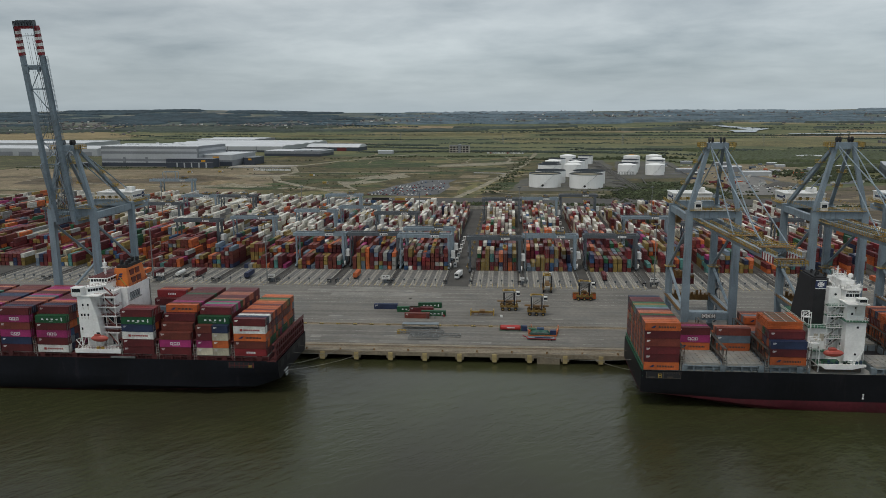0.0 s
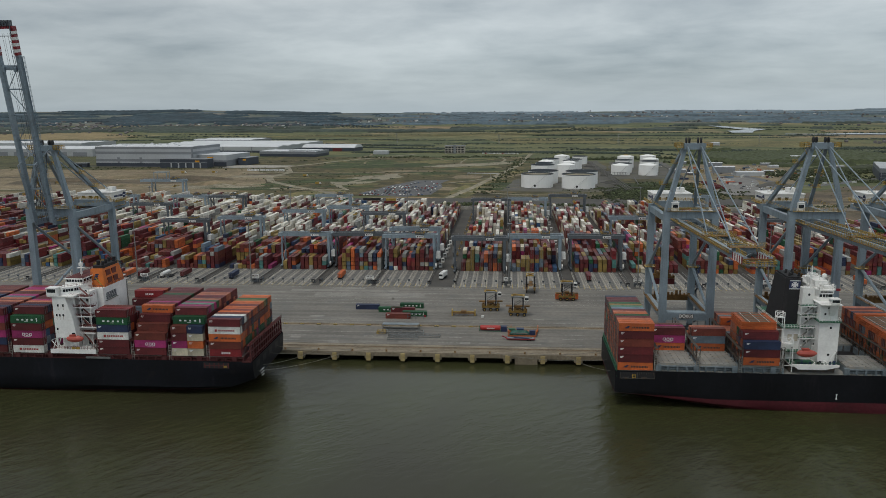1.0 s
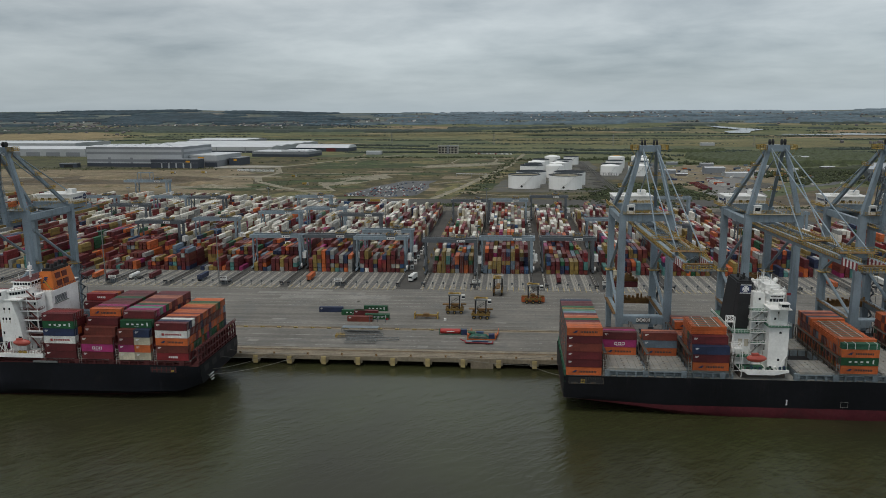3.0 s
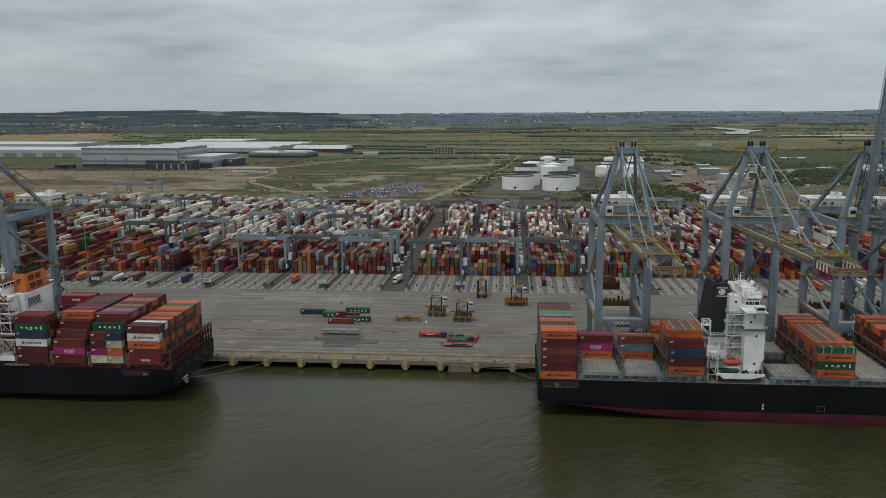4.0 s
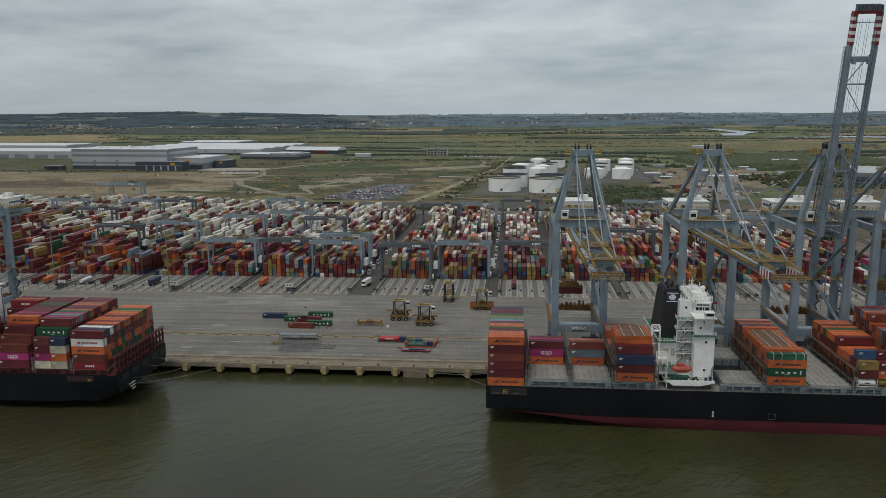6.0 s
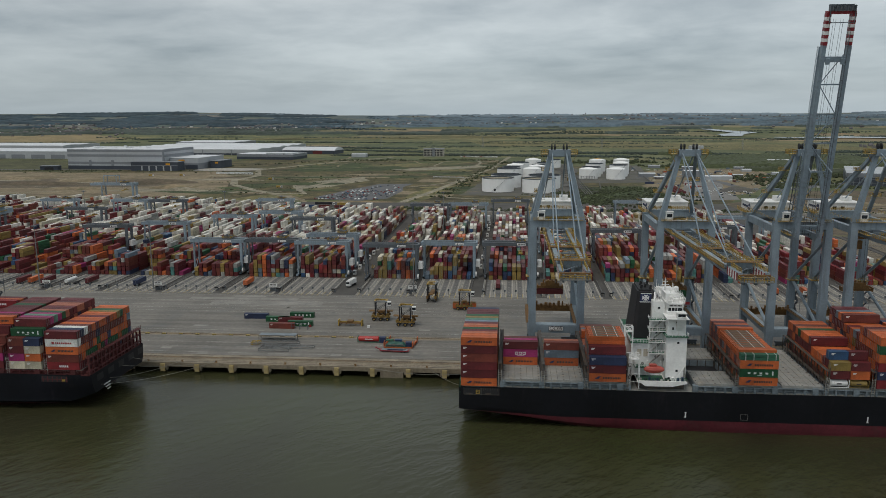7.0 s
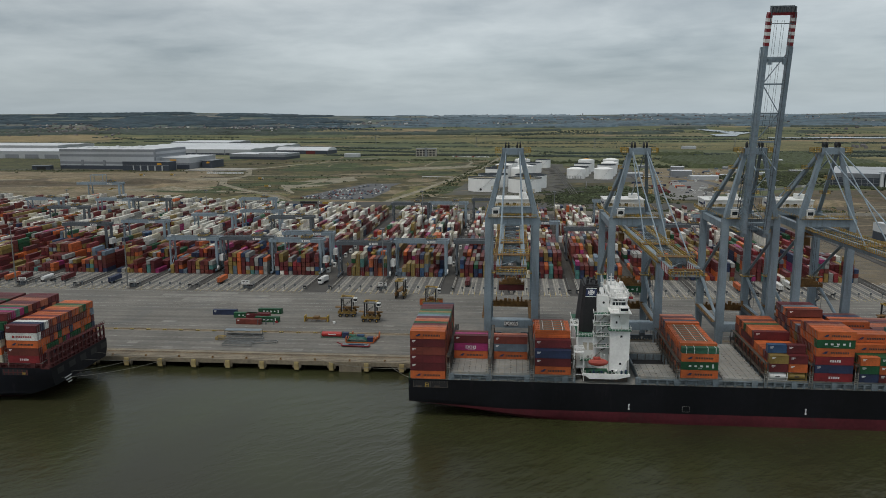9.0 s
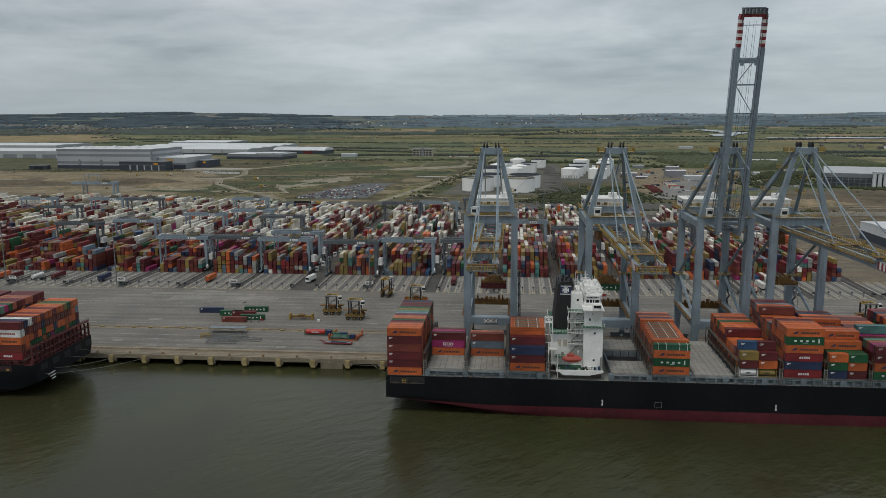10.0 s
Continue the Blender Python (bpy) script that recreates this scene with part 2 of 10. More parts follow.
M["white_ship"] = speckle(mat("salt_stained_white_ship_paint", (0.86, 0.86, 0.84), 0.45, 0, 0.12, 0.2, 1.4, stain=(0.50, 0.42, 0.33), stain_at=0.66), 1.0, (0.66, 0.52, 0.40), (1, 1, 1), 0.27, 0.36, (1.3, 1.3, 0.10))
for k in ("white", "deck_grey", "coaming"):
    speckle(M[k], 1.0, (0.72, 0.66, 0.6), (1, 1, 1), 0.30, 0.42, (0.9, 0.9, 0.16))
speckle(M["crane"], 1.0, (0.74, 0.72, 0.70), (1.03, 1.03, 1.03), 0.32, 0.5, (0.6, 0.6, 0.05))
for k in ("hull_r", "hull_l"):
    speckle(M[k], 1.0, (2.2, 1.9, 1.7), (1, 1, 1), 0.32, 0.42, (0.25, 0.25, 0.05))
for k in ("hull_r", "hull_l", "boot"):
    M[k].node_tree.nodes["Principled BSDF"].inputs["Specular IOR Level"].default_value = 0.25

# ---- builders ----
class Geo:
    """Collects simple solids into one mesh."""
    def __init__(self):
        self.v, self.f, self.m = [], [], []

    def faces(self, pts, faces, k=0):
        o = len(self.v)
        self.v.extend(tuple(p) for p in pts)
        self.f.extend(tuple(i + o for i in f) for f in faces)
        self.m.extend([k] * len(faces))
        return self

    def box(self, x0, x1, y0, y1, z0, z1, k=0, bottom=True):
        p = [(x0, y0, z0), (x1, y0, z0), (x1, y1, z0), (x0, y1, z0), (x0, y0, z1), (x1, y0, z1), (x1, y1, z1), (x0, y1, z1)]
        f = [(4, 5, 6, 7), (0, 1, 5, 4), (1, 2, 6, 5), (2, 3, 7, 6), (3, 0, 4, 7)] + ([(3, 2, 1, 0)] if bottom else [])
        return self.faces(p, f, k)

    def taper(self, a, b, wa, wb, k=0):
        """A square-section member from a to b whose (width, depth) goes from wa to wb."""
        a, b = Vector(a), Vector(b)
        d = (b - a).normalized()
        side = d.cross(Vector((0, 0, 1)))
        side = Vector((1, 0, 0)) if side.length < 0.05 else side.normalized()
        up = side.cross(d).normalized()
        p = []
        for c, (w, h) in ((a, wa), (b, wb)):
            p += [c - side * w / 2 - up * h / 2, c + side * w / 2 - up * h / 2, c + side * w / 2 + up * h / 2, c - side * w / 2 + up * h / 2]
        return self.faces(p, [(0, 1, 5, 4), (1, 2, 6, 5), (2, 3, 7, 6), (3, 0, 4, 7), (3, 2, 1, 0), (4, 5, 6, 7)], k)

    def beam(self, a, b, w, h=None, k=0):
        return self.taper(a, b, (w, h or w), (w, h or w), k)

    def tube(self, a, b, r, n=8, r2=None, k=0, caps=True):
        a, b = Vector(a), Vector(b)
        d = (b - a).normalized()
        u = d.orthogonal().normalized()
        w = d.cross(u)
        p = []
        for c, q in ((a, r), (b, r if r2 is None else r2)):
            p += [c + (u * math.cos(2 * math.pi * i / n) + w * math.sin(2 * math.pi * i / n)) * q for i in range(n)]
        f = [(i, (i + 1) % n, n + (i + 1) % n, n + i) for i in range(n)]
        if caps:
            f += [tuple(range(n - 1, -1, -1)), tuple(range(n, 2 * n))]
        return self.faces(p, f, k)

    def prism(self, poly, z0, z1, k=0):
        n = len(poly)
        p = [(x, y, z0) for x, y in poly] + [(x, y, z1) for x, y in poly]
        return self.faces(p, [(i, (i + 1) % n, n + (i + 1) % n, n + i) for i in range(n)] + [tuple(range(n - 1, -1, -1)), tuple(range(n, 2 * n))], k)

    def mesh(self, name, mats):
        me = bpy.data.meshes.new(name)
        me.from_pydata([tuple(p) for p in self.v], [], self.f)
        for x in mats:
            me.materials.append(x)
        if len(mats) > 1:
            me.polygons.foreach_set("material_index", self.m)
        me.update()
        return me


def mats_of(material):
    return list(material) if isinstance(material, (list, tuple)) else [material]


def part(name, geo, material, parent, label=""):
    ob = new(name, geo.mesh(name, mats_of(material)))
    ob.parent = parent
    return tagged(ob, label)


def solid(name, geo, material, label, category, group="", kind="", at=(0, 0, 0), turn=0.0):
    ob = new(name, geo.mesh(name, mats_of(material)))
    ob.matrix_basis = pose(*at, 0, 0, turn)
    return tagged(ob, label, category, group, kind)


def thing(name, label, category, group="", at=(0, 0, 0), turn=0.0, kind=""):
    ob = new(name)
    ob.matrix_basis = pose(*at, 0, 0, turn)
    return tagged(ob, label, category, group, kind)


def railing(g, pts, h=1.1, gap=2.5, w=0.09, k=0):
    """Posts and two rails along a line of points."""
    for a, b in zip(pts, pts[1:]):
        a, b = Vector(a), Vector(b)
        for up in (h, h * 0.5):
            g.beam(a + Vector((0, 0, up)), b + Vector((0, 0, up)), w, w, k)
        n = max(1, round((b - a).length / gap))
        for i in range(n + 1):
            c = a.lerp(b, i / n)
            g.beam(c, c + Vector((0, 0, h)), w, w, k)
    return g


def panel_box(length, height=2.8, width=2.44):
    """A container shell: corner posts and rails proud of recessed walls, on its base centre, long axis x."""
    g = Geo()
    x, y, r, s = length / 2, width / 2, 0.16, 0.05
    def wall(o, u, v, n):
        o, u, v, n = Vector(o), Vector(u), Vector(v), Vector(n)
        du, dv = u.normalized() * r, v.normalized() * r
        out = [o, o + u, o + u + v, o + v]
        inn = [o + du + dv, o + u - du + dv, o + u + v - du - dv, o + v + du - dv]
        low = [p - n * s for p in inn]
        g.faces(out + inn + low, [(0, 1, 5, 4), (1, 2, 6, 5), (2, 3, 7, 6), (3, 0, 4, 7), (4, 5, 9, 8), (5, 6, 10, 9), (6, 7, 11, 10), (7, 4, 8, 11), (8, 9, 10, 11)])
    wall((-x, -y, 0), (2 * x, 0, 0), (0, 0, height), (0, -1, 0))
    wall((x, y, 0), (-2 * x, 0, 0), (0, 0, height), (0, 1, 0))
    wall((x, -y, 0), (0, 2 * y, 0), (0, 0, height), (1, 0, 0))
    wall((-x, y, 0), (0, -2 * y, 0), (0, 0, height), (-1, 0, 0))
    wall((-x, -y, height), (2 * x, 0, 0), (0, 2 * y, 0), (0, 0, 1))
    g.faces([(-x, -y, 0), (x, -y, 0), (x, y, 0), (-x, y, 0)], [(3, 2, 1, 0)])
    return g


BOX_MESH = {}
WORDS = {"maroon": "dark maroon", "brown": "red-brown", "grey": "light grey", "slate": "blue-grey", "mint": "pale green", "mustard": "mustard yellow"}


def container(hue, length, at, where, turn=0.0, group="", mark="", height=2.8, doors=-1):
    """One shipping container; mark: the shape and tone of what is painted on its seaward side."""
    key = (hue, length, height)
    if key not in BOX_MESH:
        BOX_MESH[key] = panel_box(length, height).mesh("container_shell", [PAINT[hue]])
    ob = new("container", BOX_MESH[key])
    ob.matrix_basis = pose(*at, 0, 0, turn)
    size = "twenty-foot" if length < 8 else "forty-foot"
    tagged(ob, "%s steel %s shipping container %s" % (WORDS.get(hue, hue), size, where), "container", group)
    if doors:
        end = doors * length / 2
        for s in (-1, 1):
            key = ("door", hue, end, s, height)
            if key not in BOX_MESH:
                leaf = Geo().box(end - 0.03, end + 0.03, s * 0.58 - 0.55, s * 0.58 + 0.55, 0.16, height - 0.16)
                bar = Geo().tube((end + doors * 0.07, s * 0.59, 0.1), (end + doors * 0.07, s * 0.59, height - 0.1), 0.06, 5, None, 0, False)
                BOX_MESH[key] = (leaf.mesh("door", [PAINT[hue]]), bar.mesh("locking_bar", [M["steel"]]))
            d = new("door", BOX_MESH[key][0])
            d.parent = ob
            b = new("locking_bar", BOX_MESH[key][1])
            b.parent = d
    if mark:
        key = (mark, length)
        if key not in BOX_MESH:
            BOX_MESH[key] = MARKS[mark](length).mesh("lettering", MARK_MATS[mark])
        p = new("lettering", BOX_MESH[key])
        p.parent = ob
    return ob


def bars(g, x0, x1, z0, z1, n, k=0, gap=0.32):
    w = (x1 - x0) / n
    for i in range(n):
        g.box(x0 + i * w + w * gap / 2, x0 + (i + 1) * w - w * gap / 2, -1.235, -1.185, z0, z1, k)


def mark_swoosh(L):
    """A leaning blue emblem and a dark word as a row of bars."""
    g = Geo()
    for i in range(3):
        g.faces([(-4.3 + 0.35 * i, -1.235, 0.95 + 0.28 * i), (-3.0 + 0.2 * i, -1.235, 0.95 + 0.28 * i), (-2.6 + 0.2 * i, -1.235, 1.25 + 0.28 * i), (-3.7 + 0.35 * i, -1.235, 1.25 + 0.28 * i)], [(0, 1, 2, 3)], 0)
    bars(g, -1.6, 4.4, 0.95, 1.62, 11, 1)
    return g


def mark_wide(L):
    g = Geo()
    for i in range(4):
        x = -3.6 + i * 1.9
        g.box(x, x + 0.85, -1.235, -1.185, 1.05, 1.65)
    g.box(4.15, 4.6, -1.235, -1.185, 0.7, 2.1)
    g.box(-0.6, 0.9, -1.235, -1.185, 0.62, 0.74)
    return g


def mark_block(L):
    """Three pale square outlines."""
    g = Geo()
    s = min(1.0, L / 9)
    w = 0.22
    for i in range(3):
        x0, x1 = (-1.9 + i * 1.35) * s, (-0.85 + i * 1.35) * s
        g.box(x0, x0 + w, -1.235, -1.185, 0.85, 1.9).box(x1 - w, x1, -1.235, -1.185, 0.85, 1.9)
        g.box(x0 + w, x1 - w, -1.235, -1.185, 0.85, 0.85 + w).box(x0 + w, x1 - w, -1.235, -1.185, 1.9 - w, 1.9)
    g.box(-1.2 * s, 1.4 * s, -1.235, -1.185, 0.5, 0.6)
    return g


def mark_word(L):
    g = Geo()
    g.box(-3.6, -2.7, -1.235, -1.185, 0.9, 1.8)
    bars(g, -2.3, 4.0, 1.05, 1.65, 9)
    return g


def mark_short(L):
    g = Geo()
    bars(g, -1.6, 2.0, 0.95, 1.7, 5)
    return g


def mark_code(L):
    """The small number plate block in an upper corner."""
    g = Geo()
    g.box(-L / 2 + 0.7, -L / 2 + 1.9, -1.235, -1.185, 2.0, 2.25)
    g.box(-L / 2 + 0.7, -L / 2 + 1.5, -1.235, -1.185, 1.65, 1.85)
    return g


MARKS = dict(swoosh=mark_swoosh, wide=mark_wide, block=mark_block, word=mark_word, short=mark_short, code=mark_code)
MARK_MATS = dict(swoosh=[M["logo_blue"], M["letter_dark"]], wide=[M["letter"]], block=[M["letter"]], word=[M["letter_red"]], short=[M["letter"]], code=[M["letter"]])
USUAL = dict(orange="swoosh", magenta="block", green="wide", white="word", red="short", maroon="code", brown="code", navy="code", blue="code", slate="code", grey="code", teal="code", mustard="short", cream="word", mint="code", salmon="code")

# ---- ground, water, quay ----
WATER_Z = -4.0
EDGE_Y = 1.0          # quay face
RAIL_SEA, RAIL_LAND = 9.1, 42.5
LANES_Y, STACK_Y = 121.0, 167.0


def rise(x, y):
    """Height of the land: flat marsh, then low hills."""
    far = max(0.0, (y - 2300) / 2300)
    z = 72 * far ** 1.25
    hill = math.exp(-(max(0.0, x + 2150) / 700) ** 2) * max(0.0, min(1.0, (y - 3300) / 1200))
    z += hill * 26
    if y > 2300:
        z += far * 5 * noise.noise(Vector((x / 420, y / 500, 0.3)))
    return z


def land_material(name="marsh_grass_and_fields", gain=1.52, add=(0, 0, 0), size=(0.0022, 0.0050, 0.001)):
    m = mat(name, (0.082, 0.088, 0.036), 0.95, 0, 0.35, 0.012, 0.12)
    n, l = m.node_tree.nodes, m.node_tree.links
    tc = n.new("ShaderNodeTexCoord")
    mp = n.new("ShaderNodeMapping")
    mp.inputs["Scale"].default_value = size
    l.new(tc.outputs["Object"], mp.inputs["Vector"])
    vo = n.new("ShaderNodeTexVoronoi")
    vo.inputs["Scale"].default_value = 1.0
    l.new(mp.outputs["Vector"], vo.inputs["Vector"])
    sep = n.new("ShaderNodeSeparateColor")
    l.new(vo.outputs["Color"], sep.inputs["Color"])
    r = n.new("ShaderNodeValToRGB")
    r.color_ramp.interpolation = "CONSTANT"
    tones = [(0.0, (0.085, 0.092, 0.036)), (0.22, (0.115, 0.108, 0.045)), (0.40, (0.062, 0.075, 0.030)), (0.58, (0.135, 0.120, 0.060)), (0.68, (0.075, 0.085, 0.034)), (0.86, (0.165, 0.128, 0.068)), (0.93, (0.055, 0.066, 0.030))]
    # add, where given, pales and blues every tone to stand for distance haze
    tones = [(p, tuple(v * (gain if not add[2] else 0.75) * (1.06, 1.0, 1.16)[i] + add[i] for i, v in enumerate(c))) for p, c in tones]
    r.color_ramp.elements[0].position, r.color_ramp.elements[0].color = 0.0, (*tones[0][1], 1)
    r.color_ramp.elements[1].position, r.color_ramp.elements[1].color = tones[1][0], (*tones[1][1], 1)
    for p, c in tones[2:]:
        r.color_ramp.elements.new(p).color = (*c, 1)
    l.new(sep.outputs["Red"], r.inputs["Fac"])
    sc = n.new("ShaderNodeTexNoise")
    sc.inputs["Scale"].default_value, sc.inputs["Detail"].default_value, sc.inputs["Roughness"].default_value = 0.009, 9, 0.72
    l.new(tc.outputs["Object"], sc.inputs["Vector"])
    rs = n.new("ShaderNodeValToRGB")
    rs.color_ramp.elements[0].position, rs.color_ramp.elements[0].color = 0.40, (0.5, 0.58, 0.5, 1)
    rs.color_ramp.elements[1].position, rs.color_ramp.elements[1].color = 0.62, (1.12, 1.06, 1.0, 1)
    l.new(sc.outputs["Fac"], rs.inputs["Fac"])
    mx = n.new("ShaderNodeMixRGB")
    mx.blend_type = "MULTIPLY"
    mx.inputs["Fac"].default_value = 1.0
    l.new(r.outputs["Color"], mx.inputs["Color1"])
    l.new(rs.outputs["Color"], mx.inputs["Color2"])
    l.new(mx.outputs["Color"], n["Principled BSDF"].inputs["Base Color"])
    return m


def land():
    g = Geo()
    xs = [-4200 + 120 * i for i in range(71)]
    w = len(xs)
    far = Geo()
    for sheet, ys in ((g, [440, 480, 560, 700, 900, 1200, 1600, 2000, 2300] + [2300 + 115 * i for i in range(1, 10)]), (far, [2300 + 115 * i for i in range(9, 21)])):
        p = [(x, y, rise(x, y) - 0.25) for y in ys for x in xs]
        sheet.faces(p, [(j * w + i, j * w + i + 1, (j + 1) * w + i + 1, (j + 1) * w + i) for j in range(len(ys) - 1) for i in range(w - 1)])
    # far sheet: air haze is mixed into the field colours
    hill_mat = land_material("far_haze_tinted_fields", 1.6, (0.062, 0.078, 0.098), (0.0042, 0.0095, 0.001))
    n, l = hill_mat.node_tree.nodes, hill_mat.node_tree.links
    b = n["Principled BSDF"]
    src = b.inputs["Base Color"].links[0].from_socket
    mp = n.new("ShaderNodeMapping")
    mp.inputs["Scale"].default_value = (0.0016, 0.0062, 0.001)
    l.new(n.new("ShaderNodeTexCoord").outputs["Object"], mp.inputs["Vector"])
    t = n.new("ShaderNodeTexNoise")
    t.inputs["Scale"].default_value, t.inputs["Detail"].default_value, t.inputs["Roughness"].default_value = 1.0, 10, 0.70
    l.new(mp.outputs["Vector"], t.inputs["Vector"])
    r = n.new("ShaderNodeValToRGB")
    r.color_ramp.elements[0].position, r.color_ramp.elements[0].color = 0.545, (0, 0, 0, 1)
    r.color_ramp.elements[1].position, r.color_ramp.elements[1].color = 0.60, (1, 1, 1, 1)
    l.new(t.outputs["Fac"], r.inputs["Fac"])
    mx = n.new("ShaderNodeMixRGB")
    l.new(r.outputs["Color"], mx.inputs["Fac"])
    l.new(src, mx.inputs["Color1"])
    # wooded areas get a haze-blue base colour too
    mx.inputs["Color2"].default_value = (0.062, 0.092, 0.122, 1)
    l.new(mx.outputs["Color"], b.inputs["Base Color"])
    solid("backdrop_hills", far, hill_mat, "far hills with haze-tinted fields and woods", "hills", kind="structure")
    g.faces([(-4200, EDGE_Y + 1, -0.25), (4200, EDGE_Y + 1, -0.25), (4200, 440, -0.25), (-4200, 440, -0.25)], [(0, 1, 2, 3)])
    ob = solid("ground", g, land_material(), "flat marshland with fields rising to low hills", "ground", kind="structure")
    return ob


land()

water_mat = bpy.data.materials.new("murky_river_water")
water_mat.use_nodes = True
n_, l_ = water_mat.node_tree.nodes, water_mat.node_tree.links
b_ = n_["Principled BSDF"]
b_.inputs["Roughness"].default_value = 0.20
b_.inputs["Specular IOR Level"].default_value = 0.5
b_.inputs["IOR"].default_value = 1.33
tc_ = n_.new("ShaderNodeTexCoord")
silt = n_.new("ShaderNodeTexNoise")
silt.inputs["Scale"].default_value, silt.inputs["Detail"].default_value = 0.012, 5
l_.new(tc_.outputs["Object"], silt.inputs["Vector"])
rp = n_.new("ShaderNodeValToRGB")
rp.color_ramp.elements[0].position, rp.color_ramp.elements[0].color = 0.38, (0.034, 0.033, 0.017, 1)
rp.color_ramp.elements[1].position, rp.color_ramp.elements[1].color = 0.64, (0.042, 0.047, 0.018, 1)
l_.new(silt.outputs["Fac"], rp.inputs["Fac"])
l_.new(rp.outputs["Color"], b_.inputs["Base Color"])
calm = n_.new("ShaderNodeTexNoise")
calm.inputs["Scale"].default_value, calm.inputs["Detail"].default_value = 0.014, 3
l_.new(tc_.outputs["Object"], calm.inputs["Vector"])
breeze = n_.new("ShaderNodeMapRange")
for k_, v_ in (("From Min", 0.36), ("From Max", 0.66), ("To Min", 0.55), ("To Max", 1.45)):
    breeze.inputs[k_].default_value = v_
l_.new(calm.outputs["Fac"], breeze.inputs["Value"])
# the basin between the two ships lies calmer than the open river
across = n_.new("ShaderNodeSeparateXYZ")
l_.new(tc_.outputs["Object"], across.inputs["Vector"])
off = n_.new("ShaderNodeMath")
off.operation = "ADD"
off.inputs[1].default_value = 8.0
l_.new(across.outputs["X"], off.inputs[0])
away = n_.new("ShaderNodeMath")
away.operation = "ABSOLUTE"
l_.new(off.outputs["Value"], away.inputs[0])
lee = n_.new("ShaderNodeMapRange")
lee.interpolation_type = "SMOOTHSTEP"
for k_, v_ in (("From Min", 22.0), ("From Max", 75.0), ("To Min", 0.30), ("To Max", 1.15)):
    lee.inputs[k_].default_value = v_
l_.new(away.outputs["Value"], lee.inputs["Value"])
chop = n_.new("ShaderNodeMath")
chop.operation = "MULTIPLY"
l_.new(breeze.outputs["Result"], chop.inputs[0])
l_.new(lee.outputs["Result"], chop.inputs[1])
last = None
for scale_, strength_, dist_ in ((0.05, 0.55, 1.0), (0.20, 0.55, 0.55), (0.62, 0.60, 0.20), (1.7, 0.5, 0.05)):
    mp_ = n_.new("ShaderNodeMapping")
    mp_.vector_type = "TEXTURE"
    mp_.inputs["Scale"].default_value = (1.6, 0.8, 1.0)
    mp_.inputs["Rotation"].default_value = (0, 0, radians(48))
    l_.new(tc_.outputs["Object"], mp_.inputs["Vector"])
    t_ = n_.new("ShaderNodeTexNoise")
    t_.inputs["Scale"].default_value, t_.inputs["Detail"].default_value, t_.inputs["Roughness"].default_value = scale_, 4, 0.6
    l_.new(mp_.outputs["Vector"], t_.inputs["Vector"])
    u_ = n_.new("ShaderNodeBump")
    u_.inputs["Distance"].default_value = dist_
    gust = n_.new("ShaderNodeMath")
    gust.operation = "MULTIPLY"
    gust.inputs[1].default_value = strength_
    l_.new(chop.outputs["Value"], gust.inputs[0])
    l_.new(gust.outputs["Value"], u_.inputs["Strength"])
    l_.new(t_.outputs["Fac"], u_.inputs["Height"])
    if last:
        l_.new(last.outputs["Normal"], u_.inputs["Normal"])
    last = u_
l_.new(last.outputs["Normal"], b_.inputs["Normal"])
g = Geo()
g.faces([(-2500, -2500, WATER_Z), (2500, -2500, WATER_Z), (2500, 30, WATER_Z), (-2500, 30, WATER_Z)], [(0, 1, 2, 3)])
solid("water", g, water_mat, "murky green-brown river water with small ripples", "water", kind="structure")

# tyre tracks and sweeping streaks along the quay
n_, l_ = M["apron"].node_tree.nodes, M["apron"].node_tree.links
b_ = n_["Principled BSDF"]
src_ = b_.inputs["Base Color"].links[0].from_socket
mp_ = n_.new("ShaderNodeMapping")
mp_.inputs["Scale"].default_value = (0.008, 0.30, 1.0)
l_.new(n_.new("ShaderNodeTexCoord").outputs["Object"], mp_.inputs["Vector"])
t_ = n_.new("ShaderNodeTexNoise")
t_.inputs["Scale"].default_value, t_.inputs["Detail"].default_value, t_.inputs["Roughness"].default_value = 1.0, 6, 0.6
l_.new(mp_.outputs["Vector"], t_.inputs["Vector"])
rp = n_.new("ShaderNodeValToRGB")
rp.color_ramp.elements[0].position, rp.color_ramp.elements[0].color = 0.36, (0.80, 0.80, 0.80, 1)
rp.color_ramp.elements[1].position, rp.color_ramp.elements[1].color = 0.64, (1.16, 1.16, 1.15, 1)
l_.new(t_.outputs["Fac"], rp.inputs["Fac"])
mx_ = n_.new("ShaderNodeMixRGB")
mx_.blend_type = "MULTIPLY"
mx_.inputs["Fac"].default_value = 1.0
l_.new(src_, mx_.inputs["Color1"])
l_.new(rp.outputs["Color"], mx_.inputs["Color2"])
l_.new(mx_.outputs["Color"], b_.inputs["Base Color"])

# quay deck, cope, underdeck
QX0, QX1 = -700.0, 700.0
g = Geo()
g.box(QX0, QX1, 7.6, LANES_Y + 1.5, -1.2, 0)
solid("pavement", g, M["apron"], "grey stained quay paving with faded markings", "pavement", kind="structure")
g = Geo()
g.box(QX0, QX1, EDGE_Y, 7.6, -1.5, 0.02)
g.box(QX0, QX1, EDGE_Y + 0.1, EDGE_Y + 0.5, 0.02, 0.3)
g.box(QX0, QX1, 7.2, 7.6, 0.02, 0.12)
cope = solid("quay_cope", g, M["cope"], "weathered concrete quay edge beam", "quay wall", kind="structure")
g = Geo()
g.box(QX0, QX1, 16, 17, -8, -1.2)
solid("quay_back_wall", g, M["cope"], "shaded retaining wall below the quay deck", "quay wall", kind="structure")
g = Geo()
